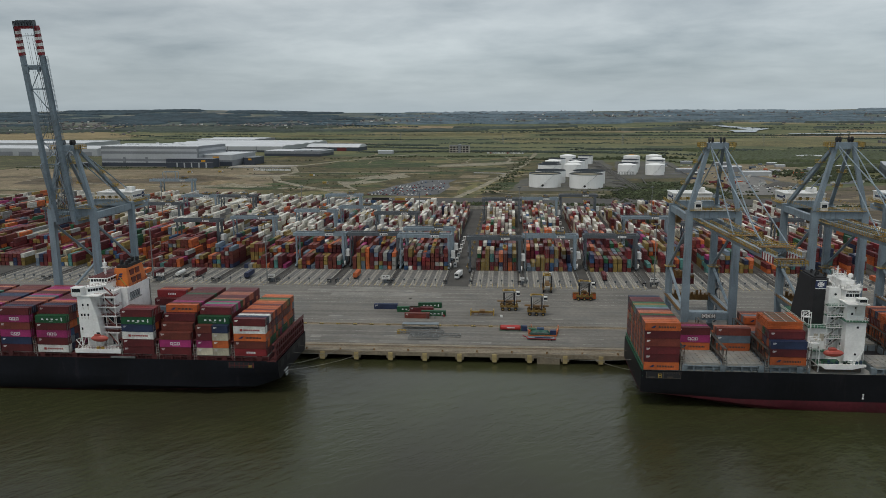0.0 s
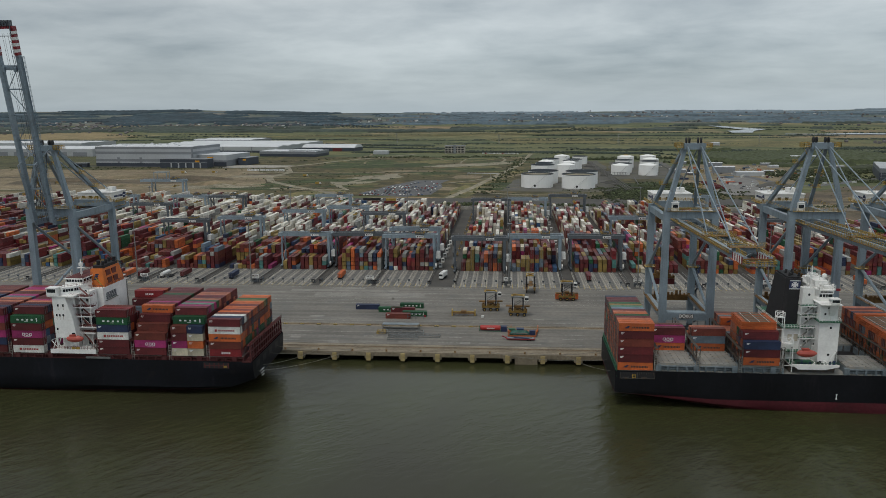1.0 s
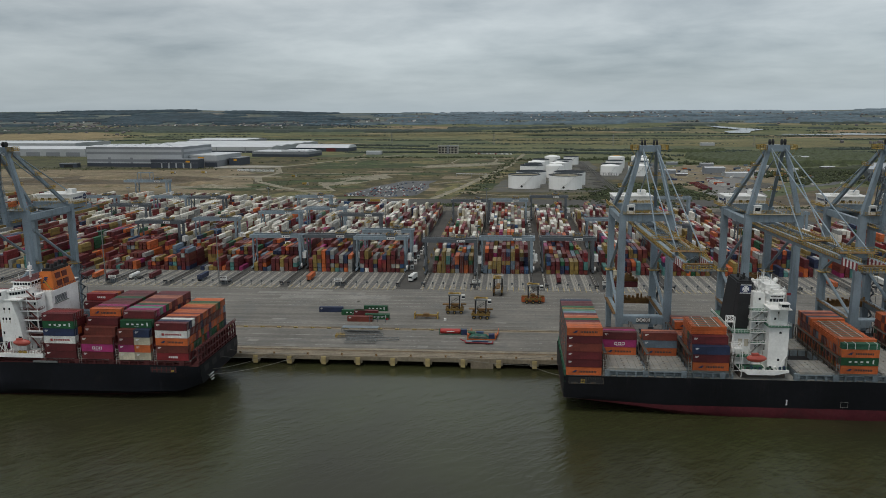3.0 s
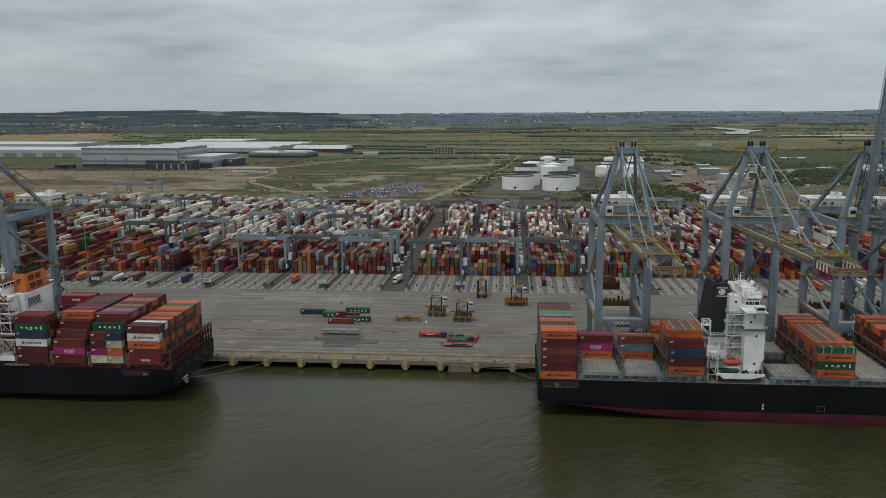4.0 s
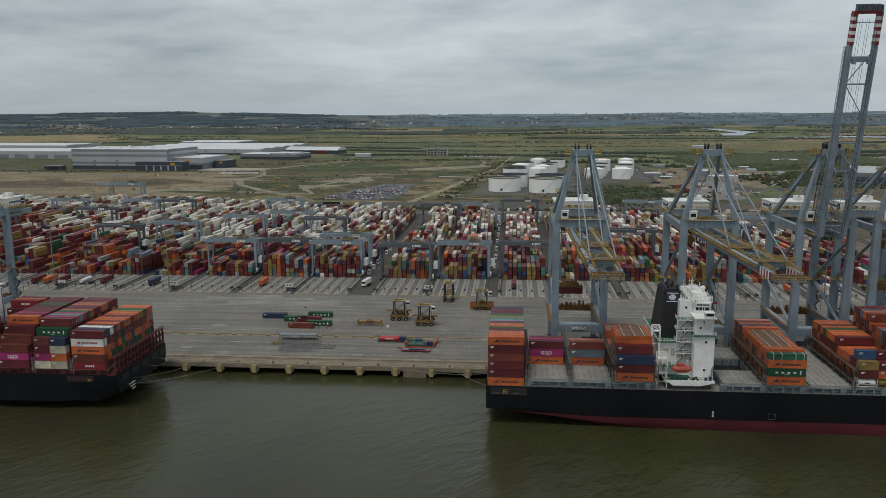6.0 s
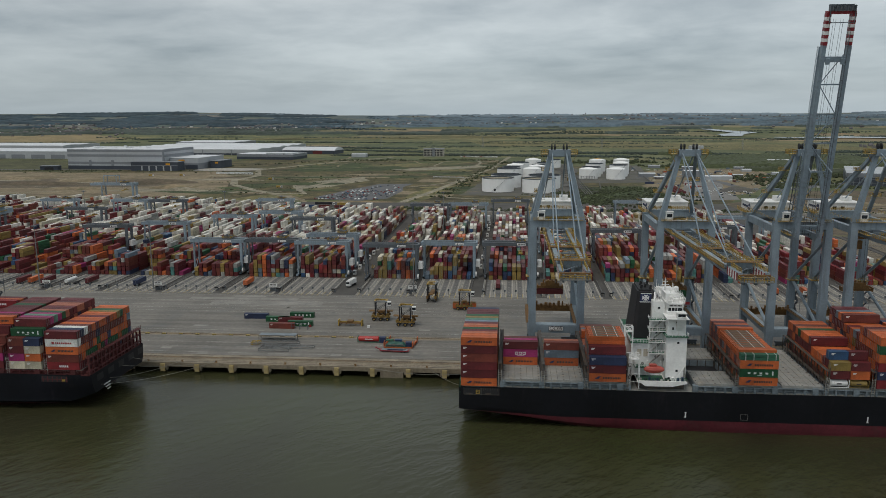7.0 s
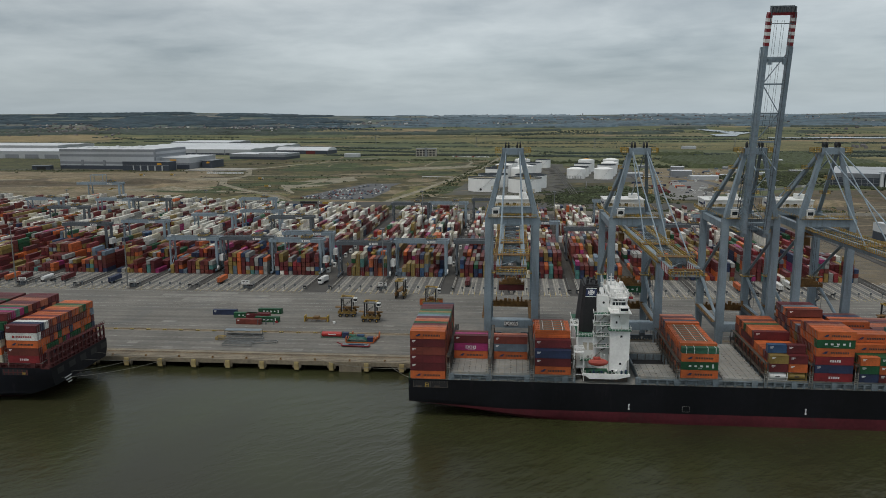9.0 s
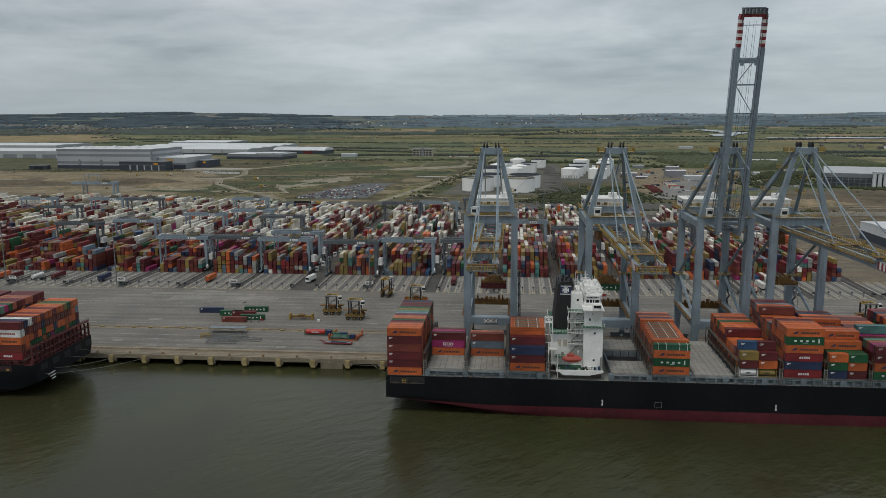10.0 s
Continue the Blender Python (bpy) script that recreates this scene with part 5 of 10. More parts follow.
def hull_stations(xs, xe, near, far, deck, wl, sign, full=1.0, heel=2.2, slope=0.373, fat=0.86, boot=-0.9):
    """sign: +1 where the stern is at xs and the bow towards +x, -1 where mirrored."""
    yc, B = (near + far) / 2, (far - near) / 2
    out = []
    length = abs(xe - xs)
    for d in (0, 4, 9, 16, 26, 40, 58, 80, 110, length * 0.62, length * 0.8, length * 0.9, length * 0.97, length):
        u = min(1.0, d / 75)
        bow = max(0.0, (d / length - 0.72) / 0.28)
        top = B * (1 - 0.03 * max(0, 1 - d / 8)) * (1 - 0.9 * bow ** 2.4)
        low = B * (0.50 + 0.50 * u ** 0.6) * (1 - bow ** 1.5) * full if d > 0 else B * 0.45
        mid = top if d >= 26 and not bow else top * 0.35 + 0.65 * max(low, top * fat)
        zb = heel - d * slope
        zb = max(zb, wl - 2.5)
        z = [deck, deck - 3.4, max(3.2, zb + 0.2), max(boot, zb + 0.1), max(wl + 0.5, zb + 0.05), zb]
        w = [top, top, top * 0.4 + mid * 0.6, mid, low, low * 0.75]
        out.append((xs + sign * d, yc, [(w[i], z[i], 0) for i in range(6)]))
    return out


def stern_hull(xs, xe, near, far, deck):
    """A ship whose after body rises to a flat counter; the red bottom paint shows from the counter forward."""
    yc, B = (near + far) / 2, (far - near) / 2
    out = []
    for x in (xs, xs + 2, xs + 6, xs + 10, xs + 17, xs + 24, xs + 34, xs + 44, xs + 54, xs + 64, xs + 84, xs + 110, 215, 262, 300, 326, xe):
        d = x - xs
        bow = max(0.0, (x - 235) / (xe - 235))
        keep = 1 - 0.9 * bow ** 2.4
        corner = 0.975 if d < 1 else 1.0
        line = max(-0.15, 1.75 - 0.055 * d)
        chine = float(np.interp(d, (0, 9, 23, 33, 44, 54, 64, 90, 120), (1.55, 0.8, -0.6, -1.7, -2.5, -3.0, -3.3, -3.8, -4.5)))
        foot = float(np.interp(d, (0, 9, 23, 44, 64, 110, 140), (0.40, 0.46, 0.58, 0.80, 0.90, 0.95, 1.0)))
        sink = float(np.interp(d, (0, 8, 26, 50), (1.2, 0.0, -4.4, -6.5)))
        side = B * corner * keep
        ring = [(side, deck), (side, deck - 3.4), (side, line + 1.5), (side * 0.997, line), (B * keep * min(1.0, 0.97 + d / 3000), min(chine, line - 0.06)), (B * keep * foot, min(sink, chine - 0.1))]
        out.append((x, yc, [(w, z, 0) for w, z in ring]))
    return out


def ship_tank(x, y, z, paint, colour):
    """A short tank container: a vessel with dished ends in an open frame."""
    t = thing("tank_container", colour + " tank container in an open steel frame on the ship", "tank container", "tank containers on the ship", (x, y, z))
    g = Geo().tube((-2.5, 0, 1.3), (2.5, 0, 1.3), 1.12, 18, None, 0, False)
    for s in (-1, 1):
        g.tube((s * 2.5, 0, 1.3), (s * 2.85, 0, 1.3), 1.12, 18, 0.5)
    vessel = part("vessel", g, paint, t)
    part("label_panel", Geo().box(-0.9, 0.6, -1.16, -1.08, 1.1, 1.5), M["letter_dark"], vessel)
    for xx in (-3.03, 2.87):
        g = Geo()
        for yy in (-1.2, 1.04):
            g.box(xx, xx + 0.16, yy, yy + 0.16, 0, 2.6)
        g.box(xx, xx + 0.16, -1.04, 1.04, 2.42, 2.6).box(xx, xx + 0.16, -1.04, 1.04, 0, 0.18)
        g.beam((xx + 0.08, -1.1, 0.1), (xx + 0.08, 1.1, 2.5), 0.12)
        part("end_frame", g, paint, t)
    for yy in (-1.2, 1.06):
        part("base_rail", Geo().box(-2.87, 2.87, yy, yy + 0.14, 0, 0.16), paint, t)
    part("walkway", Geo().box(-2.8, 2.8, -0.3, 0.3, 2.46, 2.54), M["steel"], t)


def stack_ship_bay(x0, base, near, heights, hues, twenty=False, group="", where="on the ship's deck", door=False, second=(), ends=-1, tanks=False):
    """heights: tiers per row from the seaward side; hues: given colours of the nearest row from the bottom up, then a palette."""
    near_hues, table = hues
    rest = Geo()
    rows = len(heights)
    for r in range(rows):
        for t in range(heights[r]):
            hue = near_hues[r][t] if r < len(near_hues) and t < len(near_hues[r]) else choose(table)
            y = near + ROW * (r + 0.5)
            mark = USUAL[hue] if (r == 0 or t >= heights[r - 1]) else ""
            z = base + t * 2.88
            if not mark and not (t == heights[r] - 1 and r < 5):
                j = rnd.uniform(-0.03, 0.03)
                rest.box(x0 + j, x0 + 12.19 + j, y - 1.18, y + 1.18, z, z + 2.64, HUE_LIST.index(hue), False)
                if door:
                    xe = x0 - 0.05 if door < 0 else x0 + 12.24
                    for q in (-0.6, 0.6):
                        rest.box(xe - 0.04, xe + 0.04, y + q - 0.04, y + q + 0.04, z + 0.15, z + 2.5, len(HUE_LIST))
                continue
            if tanks and r == 0 and t == 0:
                ship_tank(x0 + 3.03, y, z, M["white"], "white")
                ship_tank(x0 + 9.23, y, z, PAINT["mustard"], "dull yellow")
            elif twenty and r < twenty:
                for i in (0, 1):
                    container((second[t] if t < len(second) else choose(table)) if i else hue, 6.06, (x0 + 3.03 + i * 6.2, y, z), where, 0, group, "code", doors=ends)
            else:
                container(hue, 12.19, (x0 + 6.1, y, z), where, 0, group, mark, doors=ends)
    if rest.f:
        solid("container_stack", rest, list(YARD_PAINT.values()) + [M["steel"], M["black"]], "steel containers stacked " + where, "container stack", "stacks of " + group, "stuff")


def hatch(x0, near, far, z, parent, rows=3, skip=-1):
    """Steel hatch covers over one bay."""
    w = (far - near - 1.6) / rows
    for i in range(rows):
        if i == skip:
            continue
        g = Geo()
        y0 = near + 0.8 + i * w
        g.box(x0, x0 + 12.9, y0 + 0.06, y0 + w - 0.06, z - 0.8, z)
        for a in (0.3, 6.2, 12.2):
            for b in range(int(w / ROW) + 1):
                g.box(x0 + a, x0 + a + 0.4, y0 + 0.3 + b * ROW, y0 + 0.7 + b * ROW, z, z + 0.1, 1)
        for b in (2.2, 4.3, 8.4, 10.5):
            g.box(x0 + b, x0 + b + 0.10, y0 + 0.2, y0 + w - 0.2, z, z + 0.02, 1)
        part("hatch_cover", g, [M["deck_grey"], M["lash"]], parent)


def lashing_bridge(x, near, far, z0, z1, parent, m):
    g = Geo()
    nrow = int((far - near) / ROW)
    for i in range(0, nrow + 1, 2):
        y = near + 0.3 + i * ROW
        for dx in (-0.55, 0.55):
            g.beam((x + dx, y, z0), (x + dx, y, z1), 0.22)
        g.beam((x - 0.55, y, z0), (x + 0.55, y, z1), 0.12)
    for z in (z0 + (z1 - z0) * 0.5, z1):
        g.box(x - 0.55, x + 0.55, near + 0.2, far - 0.2, z - 0.12, z)
        railing(g, [(x - 0.6, near + 0.2, z), (x + 0.6, near + 0.2, z)], gap=1.2)
    part("lashing_bridge", g, m, parent)
    g = Geo()
    for dx in (-0.5, 0.5):
        g.beam((x + dx, near + 0.25, z0), (x + dx, near + 0.25, z0 + 6.2), 0.16)
    for k in range(9):
        g.beam((x - 0.5, near + 0.25, z0 + 0.5 + 0.65 * k), (x + 0.5, near + 0.25, z0 + 0.5 + 0.65 * k), 0.1)
    part("end_ladder", g, M["deck_grey"], parent)


def coaming(x0, x1, near, far, z0, z1, parent, m, pit=None):
    g = Geo()
    if pit:
        a, b, c, d = pit
        g.box(x0, a, near + 1.9, far - 1.9, z0, z1 - 0.05).box(b, x1, near + 1.9, far - 1.9, z0, z1 - 0.05).box(a, b, near + 1.9, c, z0, z1 - 0.05).box(a, b, d, far - 1.9, z0, z1 - 0.05)
    else:
        g.box(x0, x1, near + 1.9, far - 1.9, z0, z1 - 0.05)
    part("hatch_coaming", g, m, parent)
    n = int((x1 - x0) / 3.2)
    for i in range(n + 1):
        x = x0 + (x1 - x0) * i / n
        big = i % 4 == 0
        part("stanchion", Geo().box(x - (0.9 if big else 0.25), x + (0.9 if big else 0.25), near + 0.15, near + 1.4, z0, z1 - (0.0 if big else 0.35)), m, parent)
    g = Geo()
    g.box(x0, x1, near + 0.25, near + 1.3, z1 - 0.55, z1 - 0.36)
    railing(g, [(x0, near + 0.1, z0), (x1, near + 0.1, z0)], gap=2.0, w=0.08)
    part("side_rail", g, m, parent)


def window_row(g, x0, x1, y, z0, z1, n, k=0):
    w = (x1 - x0) / n
    for i in range(n):
        g.box(x0 + i * w + w * 0.14, x0 + (i + 1) * w - w * 0.14, y - 0.06, y + 0.02, z0, z1, k)


def lifeboat_part(parent, x0, x1, y, z):
    g = Geo()
    p, f = [], []
    for i in range(11):
        r = 1.35 * math.sin(math.pi * (0.02 + 0.96 * i / 10)) ** 0.45
        p += [(x0 + (x1 - x0) * i / 10, y + r * math.cos(math.pi * k / 5), z + r * math.sin(math.pi * k / 5)) for k in range(10)]
    for i in range(10):
        f += [(i * 10 + k, i * 10 + (k + 1) % 10, (i + 1) * 10 + (k + 1) % 10, (i + 1) * 10 + k) for k in range(10)]
    g.faces(p, f + [tuple(range(9, -1, -1)), tuple(range(100, 110))])
    b = part("lifeboat", g, M["lifeboat"], parent, "enclosed orange-red lifeboat")
    part("lifeboat_cabin", Geo().box(x0 + 1.6, x1 - 2.6, y - 0.8, y + 0.8, z + 1.0, z + 1.75), M["lifeboat"], b)
    for x in (x0 + 1.2, x1 - 1.2):
        g = Geo()
        g.beam((x, y + 1.8, z - 2.5), (x, y + 1.6, z + 2.4), 0.3).beam((x, y + 1.6, z + 2.4), (x, y - 0.3, z + 2.7), 0.25)
        g.tube((x, y - 0.2, z + 1.2), (x, y - 0.2, z + 2.6), 0.05, 4)
        part("davit", g, M["white"], parent)


def ship_right():
    near, far, deck = -43.0, -2.2, 9.9
    t = thing("container_ship", "black-hulled container ship with white bridge moored at the quay", "ship", "moored ships")
    loft("hull", stern_hull(50.4, 345.0, near, far, deck), [0, 0, 0, 1, 1], [M["hull_r"], M["boot"]], t)
    g = Geo()
    g.box(51.4, 335, near + 0.3, far - 0.3, deck - 0.4, deck + 0.02)
    part("deck", g, M["deck_grey"], t)
    g = Geo()
    for x0, x1, z0, z1 in ((52.1, 64.3, deck - 2.95, deck - 2.75), (52.1, 52.25, deck - 2.75, deck - 0.5), (64.15, 64.3, deck - 2.75, deck - 0.5), (57.9, 58.3, deck - 2.75, deck - 0.5)):
        g.box(x0, x1, near - 0.10, near + 0.1, z0, z1)
    for k in range(9):
        x = 58.9 + k * 0.6
        g.box(x, x + 0.12, near - 0.09, near + 0.05, deck - 1.5 + 0.3 * (k % 2), deck - 0.5)
    g.box(53.0, 55.2, near - 0.08, near + 0.1, deck - 2.75, deck - 2.3).box(59.5, 61.5, near - 0.08, near + 0.1, deck - 2.75, deck - 2.2)
    o = part("mooring_opening", g, M["lash"], t, "recessed mooring deck opening")
    # flat black plate paints the shade inside the opening; the hull isn't cut
    part("opening_shade", Geo().box(52.25, 64.15, near - 0.04, near, deck - 2.75, deck - 0.5), M["black"], o)
    part("winch", Geo().box(56.3, 56.5, near - 0.12, near - 0.04, deck - 2.7, deck - 1.2).box(57.4, 57.6, near - 0.12, near - 0.04, deck - 2.7, deck - 1.2).box(56.5, 57.4, near - 0.11, near - 0.04, deck - 1.4, deck - 1.2).box(56.5, 57.4, near - 0.11, near - 0.04, deck - 2.0, deck - 1.8).box(56.5, 57.4, near - 0.11, near - 0.04, deck - 2.6, deck - 2.4), M["rail_yellow"], o)
    # transom rails and pale green stern gallery
    g = Geo()
    for k in range(17):
        y = near + 0.6 + k * (far - near - 1.2) / 16
        g.box(50.75, 51.05, y - 0.15, y + 0.15, deck - 2.6, deck + 1.6)
    for z in (deck - 2.4, deck - 0.4, deck + 1.5):
        g.box(50.7, 51.0, near + 0.3, far - 0.3, z, z + 0.3)
    part("stern_gallery", g, M["deck_green"], t, "weathered green stern gallery frame")
    # draught and pilot marks
    g = Geo()
    for x in (126.6, 185.0):
        g.box(x - 0.18, x + 0.18, near - 0.05, near + 0.02, 1.4, 2.6).box(x - 0.3, x + 0.3, near - 0.05, near + 0.02, 0.9, 1.4).box(x - 0.3, x + 0.3, near - 0.05, near + 0.02, 2.6, 2.9)
    part("hull_marks", g, M["letter"], t)
    g = Geo()
    g.box(144.5, 146.9, near - 0.05, near + 0.02, 2.5, 2.57).box(144.5, 146.9, near - 0.05, near + 0.02, 0.6, 0.67).box(144.5, 144.57, near - 0.05, near + 0.02, 0.67, 2.5).box(146.83, 146.9, near - 0.05, near + 0.02, 0.67, 2.5)
    part("door_outline", g, M["deck_grey"], t)
    HZ = 12.7
    for x0, x1 in ((65.5, 108.0), (129.5, 325.0)):
        coaming(x0, x1, near, far, deck, HZ - 0.5, t, M["coaming"], (130.0, 142.2, -29.0, -16.2) if x0 > 120 else None)
    bays = [65.2, 79.7, 94.2, 129.6, 143.1, 157.6, 172.1, 186.6, 201.1, 215.6, 230.1, 244.6, 259.1]
    for x in bays:
        hatch(x, near, far, HZ, t, 3, 1 if x == 129.6 else -1)
    # black floor gives this shallow pit the darkness of a deep hold
    part("open_hold", Geo().box(130.0, 142.2, -29.0, -16.2, deck + 0.03, deck + 0.08), M["black"], t, "open cargo hold, its deep shade painted black")
    for k in range(5):
        part("cell_guide", Geo().beam((130.3 + k * 2.9, -16.5, deck + 0.1), (130.3 + k * 2.9, -16.5, HZ - 0.4), 0.25), M["lash"], t)
    for x in (64.5, 79.0, 93.5, 107.6, 142.6, 171.4, 185.9, 200.4, 214.9, 229.4):
        lashing_bridge(x, near, far, deck, HZ + 5.6, t, M["lash"])
    # cargo
    WM = dict(maroon=34, brown=22, orange=26, green=5, red=5, mustard=3, navy=3, salmon=4, mint=2, slate=2)
    OR = dict(orange=50, brown=14, maroon=24, green=5, salmon=6, mustard=3, navy=4, slate=2)
    grp = "containers on the black-hulled ship"
    wh = "on the black-hulled ship"
    N = 16
    stack_ship_bay(51.2, deck + 0.2, near, [6] * N, ([["orange", "maroon", "maroon", "brown", "maroon", "orange"], ["orange"] * 5 + ["orange"], ["maroon"] * 5 + ["salmon"], ["brown"] * 5 + ["maroon"], ["orange"] * 5 + ["green"], ["brown"] * 5 + ["orange"], ["orange"] * 5 + ["salmon"], ["brown"] * 5 + ["maroon"], ["orange"] * 5 + ["slate"], ["maroon"] * 5 + ["mint"], ["brown"] * 5 + ["mustard"], ["orange"] * 5 + ["green"]], WM), group=grp, where=wh, door=-1)
    H6 = [0] * 6
    stack_ship_bay(65.4, HZ + 0.1, near, H6 + [3, 3, 3, 2] + H6, ([[]] * 6 + [["orange", "magenta", "maroon"], ["orange", "maroon", "magenta"], ["orange", "orange", "brown"]], WM), group=grp, where=wh)
    stack_ship_bay(79.9, HZ + 0.1, near, H6 + [3, 3, 2] + H6, ([[]] * 6 + [["orange", "slate", "brown"], ["orange", "maroon", "salmon"], ["brown", "orange", "maroon"]], WM), group=grp, where=wh)
    stack_ship_bay(94.4, HZ + 0.1, near, [3, 4, 4, 4, 4, 4, 4, 2, 2, 2, 2, 2, 3, 3, 3, 3], ([["orange", "maroon", "navy"], ["orange", "brown", "orange", "maroon"], ["orange", "maroon", "navy", "maroon", "maroon"], ["brown", "orange", "maroon", "green", "maroon"]], OR), group=grp, where=wh, door=-1)
    stack_ship_bay(143.4, HZ + 0.1, near, [3, 4, 3, 3, 3, 3, 3, 3, 3, 3, 3, 4, 4, 4, 4, 4], ([["orange", "green", "orange"], ["orange", "brown", "orange", "orange"]] + [[]] * 9 + [["maroon", "orange", "brown", "orange"]], OR), group=grp, where=wh, door=-1)
    stack_ship_bay(172.2, HZ + 0.1, near, [3, 4, 3, 3, 3, 3, 3, 4, 4, 4, 4, 4, 4, 4, 4, 4], ([["white", "maroon", "mustard"], ["mustard", "orange", "maroon", "blue"], ["brown", "orange", "maroon"], ["brown", "orange", "orange"], ["brown", "orange", "orange"], ["brown", "orange", "orange"], ["brown", "orange", "orange"], ["brown", "orange", "maroon", "maroon"], ["brown", "orange", "maroon", "orange"], ["brown", "orange", "maroon", "orange"], ["brown", "orange", "maroon", "orange"], ["brown", "orange", "maroon", "green"], ["brown", "orange", "maroon", "orange"]], OR), twenty=3, second=["mustard", "orange", "maroon", "maroon"], group=grp, where=wh, tanks=True)
    stack_ship_bay(186.8, HZ + 0.1, near, [6, 6, 6, 6, 6, 6, 5, 5, 5, 5, 5, 6, 6, 6, 6, 6], ([["red", "navy", "red", "orange", "green", "orange"], ["orange"] * 6, ["orange", "maroon", "orange", "brown", "orange", "orange"]], OR), group=grp, where=wh, door=-1)
    stack_ship_bay(201.2, HZ + 0.1, near, [3, 3, 4, 5, 5, 5, 4, 4, 4, 5, 5, 5, 5, 5, 4, 4], ([["navy", "green", "orange"], ["maroon", "orange", "green"], ["brown", "orange", "maroon", "orange"], ["orange", "brown", "orange", "brown", "orange"]], OR), twenty=2, second=["maroon", "orange", "green"], group=grp, where=wh)
    stack_ship_bay(215.8, HZ + 0.1, near, [4, 4, 4, 4, 4, 4, 5, 4, 4, 4, 4, 4, 4, 4, 4, 4], ([["green", "orange", "maroon", "maroon"], ["orange", "brown", "maroon", "magenta"], ["orange", "maroon", "brown", "salmon"], ["brown", "orange", "maroon", "mint"], ["brown", "orange", "maroon", "maroon"], ["brown", "orange", "maroon", "magenta"], ["brown", "orange", "maroon", "maroon", "teal"]], OR), group=grp, where=wh)
    stack_ship_bay(230.3, HZ + 0.1, near, [5] * 16, ([["orange", "maroon", "brown", "orange", "teal"], ["orange", "maroon", "brown", "orange", "teal"]], WM), group=grp, where=wh)
    stack_ship_bay(244.8, HZ + 0.1, near, [5] * 16, ([["brown", "maroon", "orange", "brown", "teal"]], WM), group=grp, where=wh)
    gr = thing("flat_rack", "green flat rack strapped on the seaward container stack", "flat rack", "flat racks on the ship", (149.5, near + ROW * 0.5, HZ + 0.1 + 3 * 2.88))
    part("floor", Geo().box(-6.1, 6.1, -1.2, 1.2, 0, 0.5), M["deck_green"], gr)
    for k in range(3):
        part("folded_rack", Geo().box(-6.0, 6.0, -1.15, 1.15, 0.55 + 0.5 * k, 0.95 + 0.5 * k), M["deck_green"], gr)
    for q in (-4.6, -2.0, 2.4, 5.0):
        part("lashing", Geo().box(q, q + 0.16, -1.25, 1.25, -0.1, 2.05), M["letter"], gr)
    # flat racks with lashings on two bays
    for x0, r0, r1, z in ((94.4, 2, 7, HZ + 0.1 + 4 * 2.88), (143.4, 2, 11, HZ + 0.1 + 3 * 2.88)):
        for r in range(r0, r1):
            y = near + ROW * (r + 0.5)
            fr = thing("flat_rack", "orange flat rack with planked floor lashed on a container stack", "flat rack", "flat racks on the ship", (x0 + 6.1, y, z))
            h = 2.4 if x0 < 100 else 1.8
            if h:
                for k in range(4 if x0 < 100 else 3):
                    part("folded_rack", Geo().box(-6.1, 6.1, -1.20, 1.20, 0.6 * k, 0.6 * k + 0.36).box(-5.8, 5.8, -1.0, 1.0, 0.6 * k + 0.36, 0.6 * k + 0.6), PAINT["orange"], fr)
            part("floor", Geo().box(-4.4, 4.4, -1.1, 1.1, h, h + 0.30), M["wood"], fr)
            for s in (-1, 1):
                part("side_rail", Geo().box(-6.1, 6.1, s * 1.16 - 0.06, s * 1.16 + 0.06, h, h + 0.36), PAINT["orange"], fr)
                for k in range(3):
                    part("folded_end", Geo().box(s * (4.55 + 0.55 * k) - 0.2, s * (4.55 + 0.55 * k) + 0.2, -1.08, 1.08, h, h + 0.34), PAINT["orange"], fr)
            for q in (-3.4, 0.2, 3.4):
                part("lashing", Geo().box(q, q + 0.16, -1.24, 1.24, h + 0.36, h + 0.40), M["letter"], fr)
    # superstructure
    W, G = M["white_ship"], M["deck_green"]
    g = Geo()
    g.box(110.6, 126.6, near + 0.1, far - 0.1, 12.6, 13.0)
    g.faces([(110.6, near - 0.25, 13.5), (126.6, near - 0.25, 13.5), (126.6, near - 0.25, 12.8), (121.9, near - 0.25, 11.7), (112.9, near - 0.25, 11.7), (110.6, near + 0.3, 13.5), (126.6, near + 0.3, 13.5), (126.6, near + 0.3, 12.8), (121.9, near + 0.3, 11.7), (112.9, near + 0.3, 11.7)], [(4, 3, 2, 1, 0), (5, 6, 7, 8, 9), (0, 1, 6, 5), (1, 2, 7, 6), (2, 3, 8, 7), (3, 4, 9, 8), (4, 0, 5, 9)])
    part("boat_deck", g, W, t)
    part("under_house", Geo().box(110.8, 126.2, near + 2.4, far - 2.4, deck, 12.6), M["lash"], t)
    part("boat_deck_rail", railing(Geo(), [(110.8, near + 0.1, 13.5), (126.5, near + 0.1, 13.5)], gap=1.1, w=0.07), G, t)
    part("deck_floor", Geo().box(110.8, 119.6, near + 0.6, near + 7, 13.0, 13.06), G, t)
    house = part("deckhouse", Geo().box(119.9, 126.3, near + 2.0, far - 2.5, 13.0, 28.3), W, t, "white accommodation block with rust streaks")
    part("house_edge", Geo().box(119.75, 120.0, near + 1.94, near + 2.1, 13.0, 28.3).box(126.2, 126.36, near + 1.94, near + 2.1, 13.0, 28.3), W, house)
    part("upper_deck", Geo().box(119.2, 126.7, near + 1.2, far - 2, 28.3, 28.5), G, t)
    part("upper_deck_rail", railing(Geo(), [(119.2, near + 1.25, 28.5), (126.7, near + 1.25, 28.5), (126.7, near + 4.0, 28.5)], gap=1.1, w=0.07), W, t)
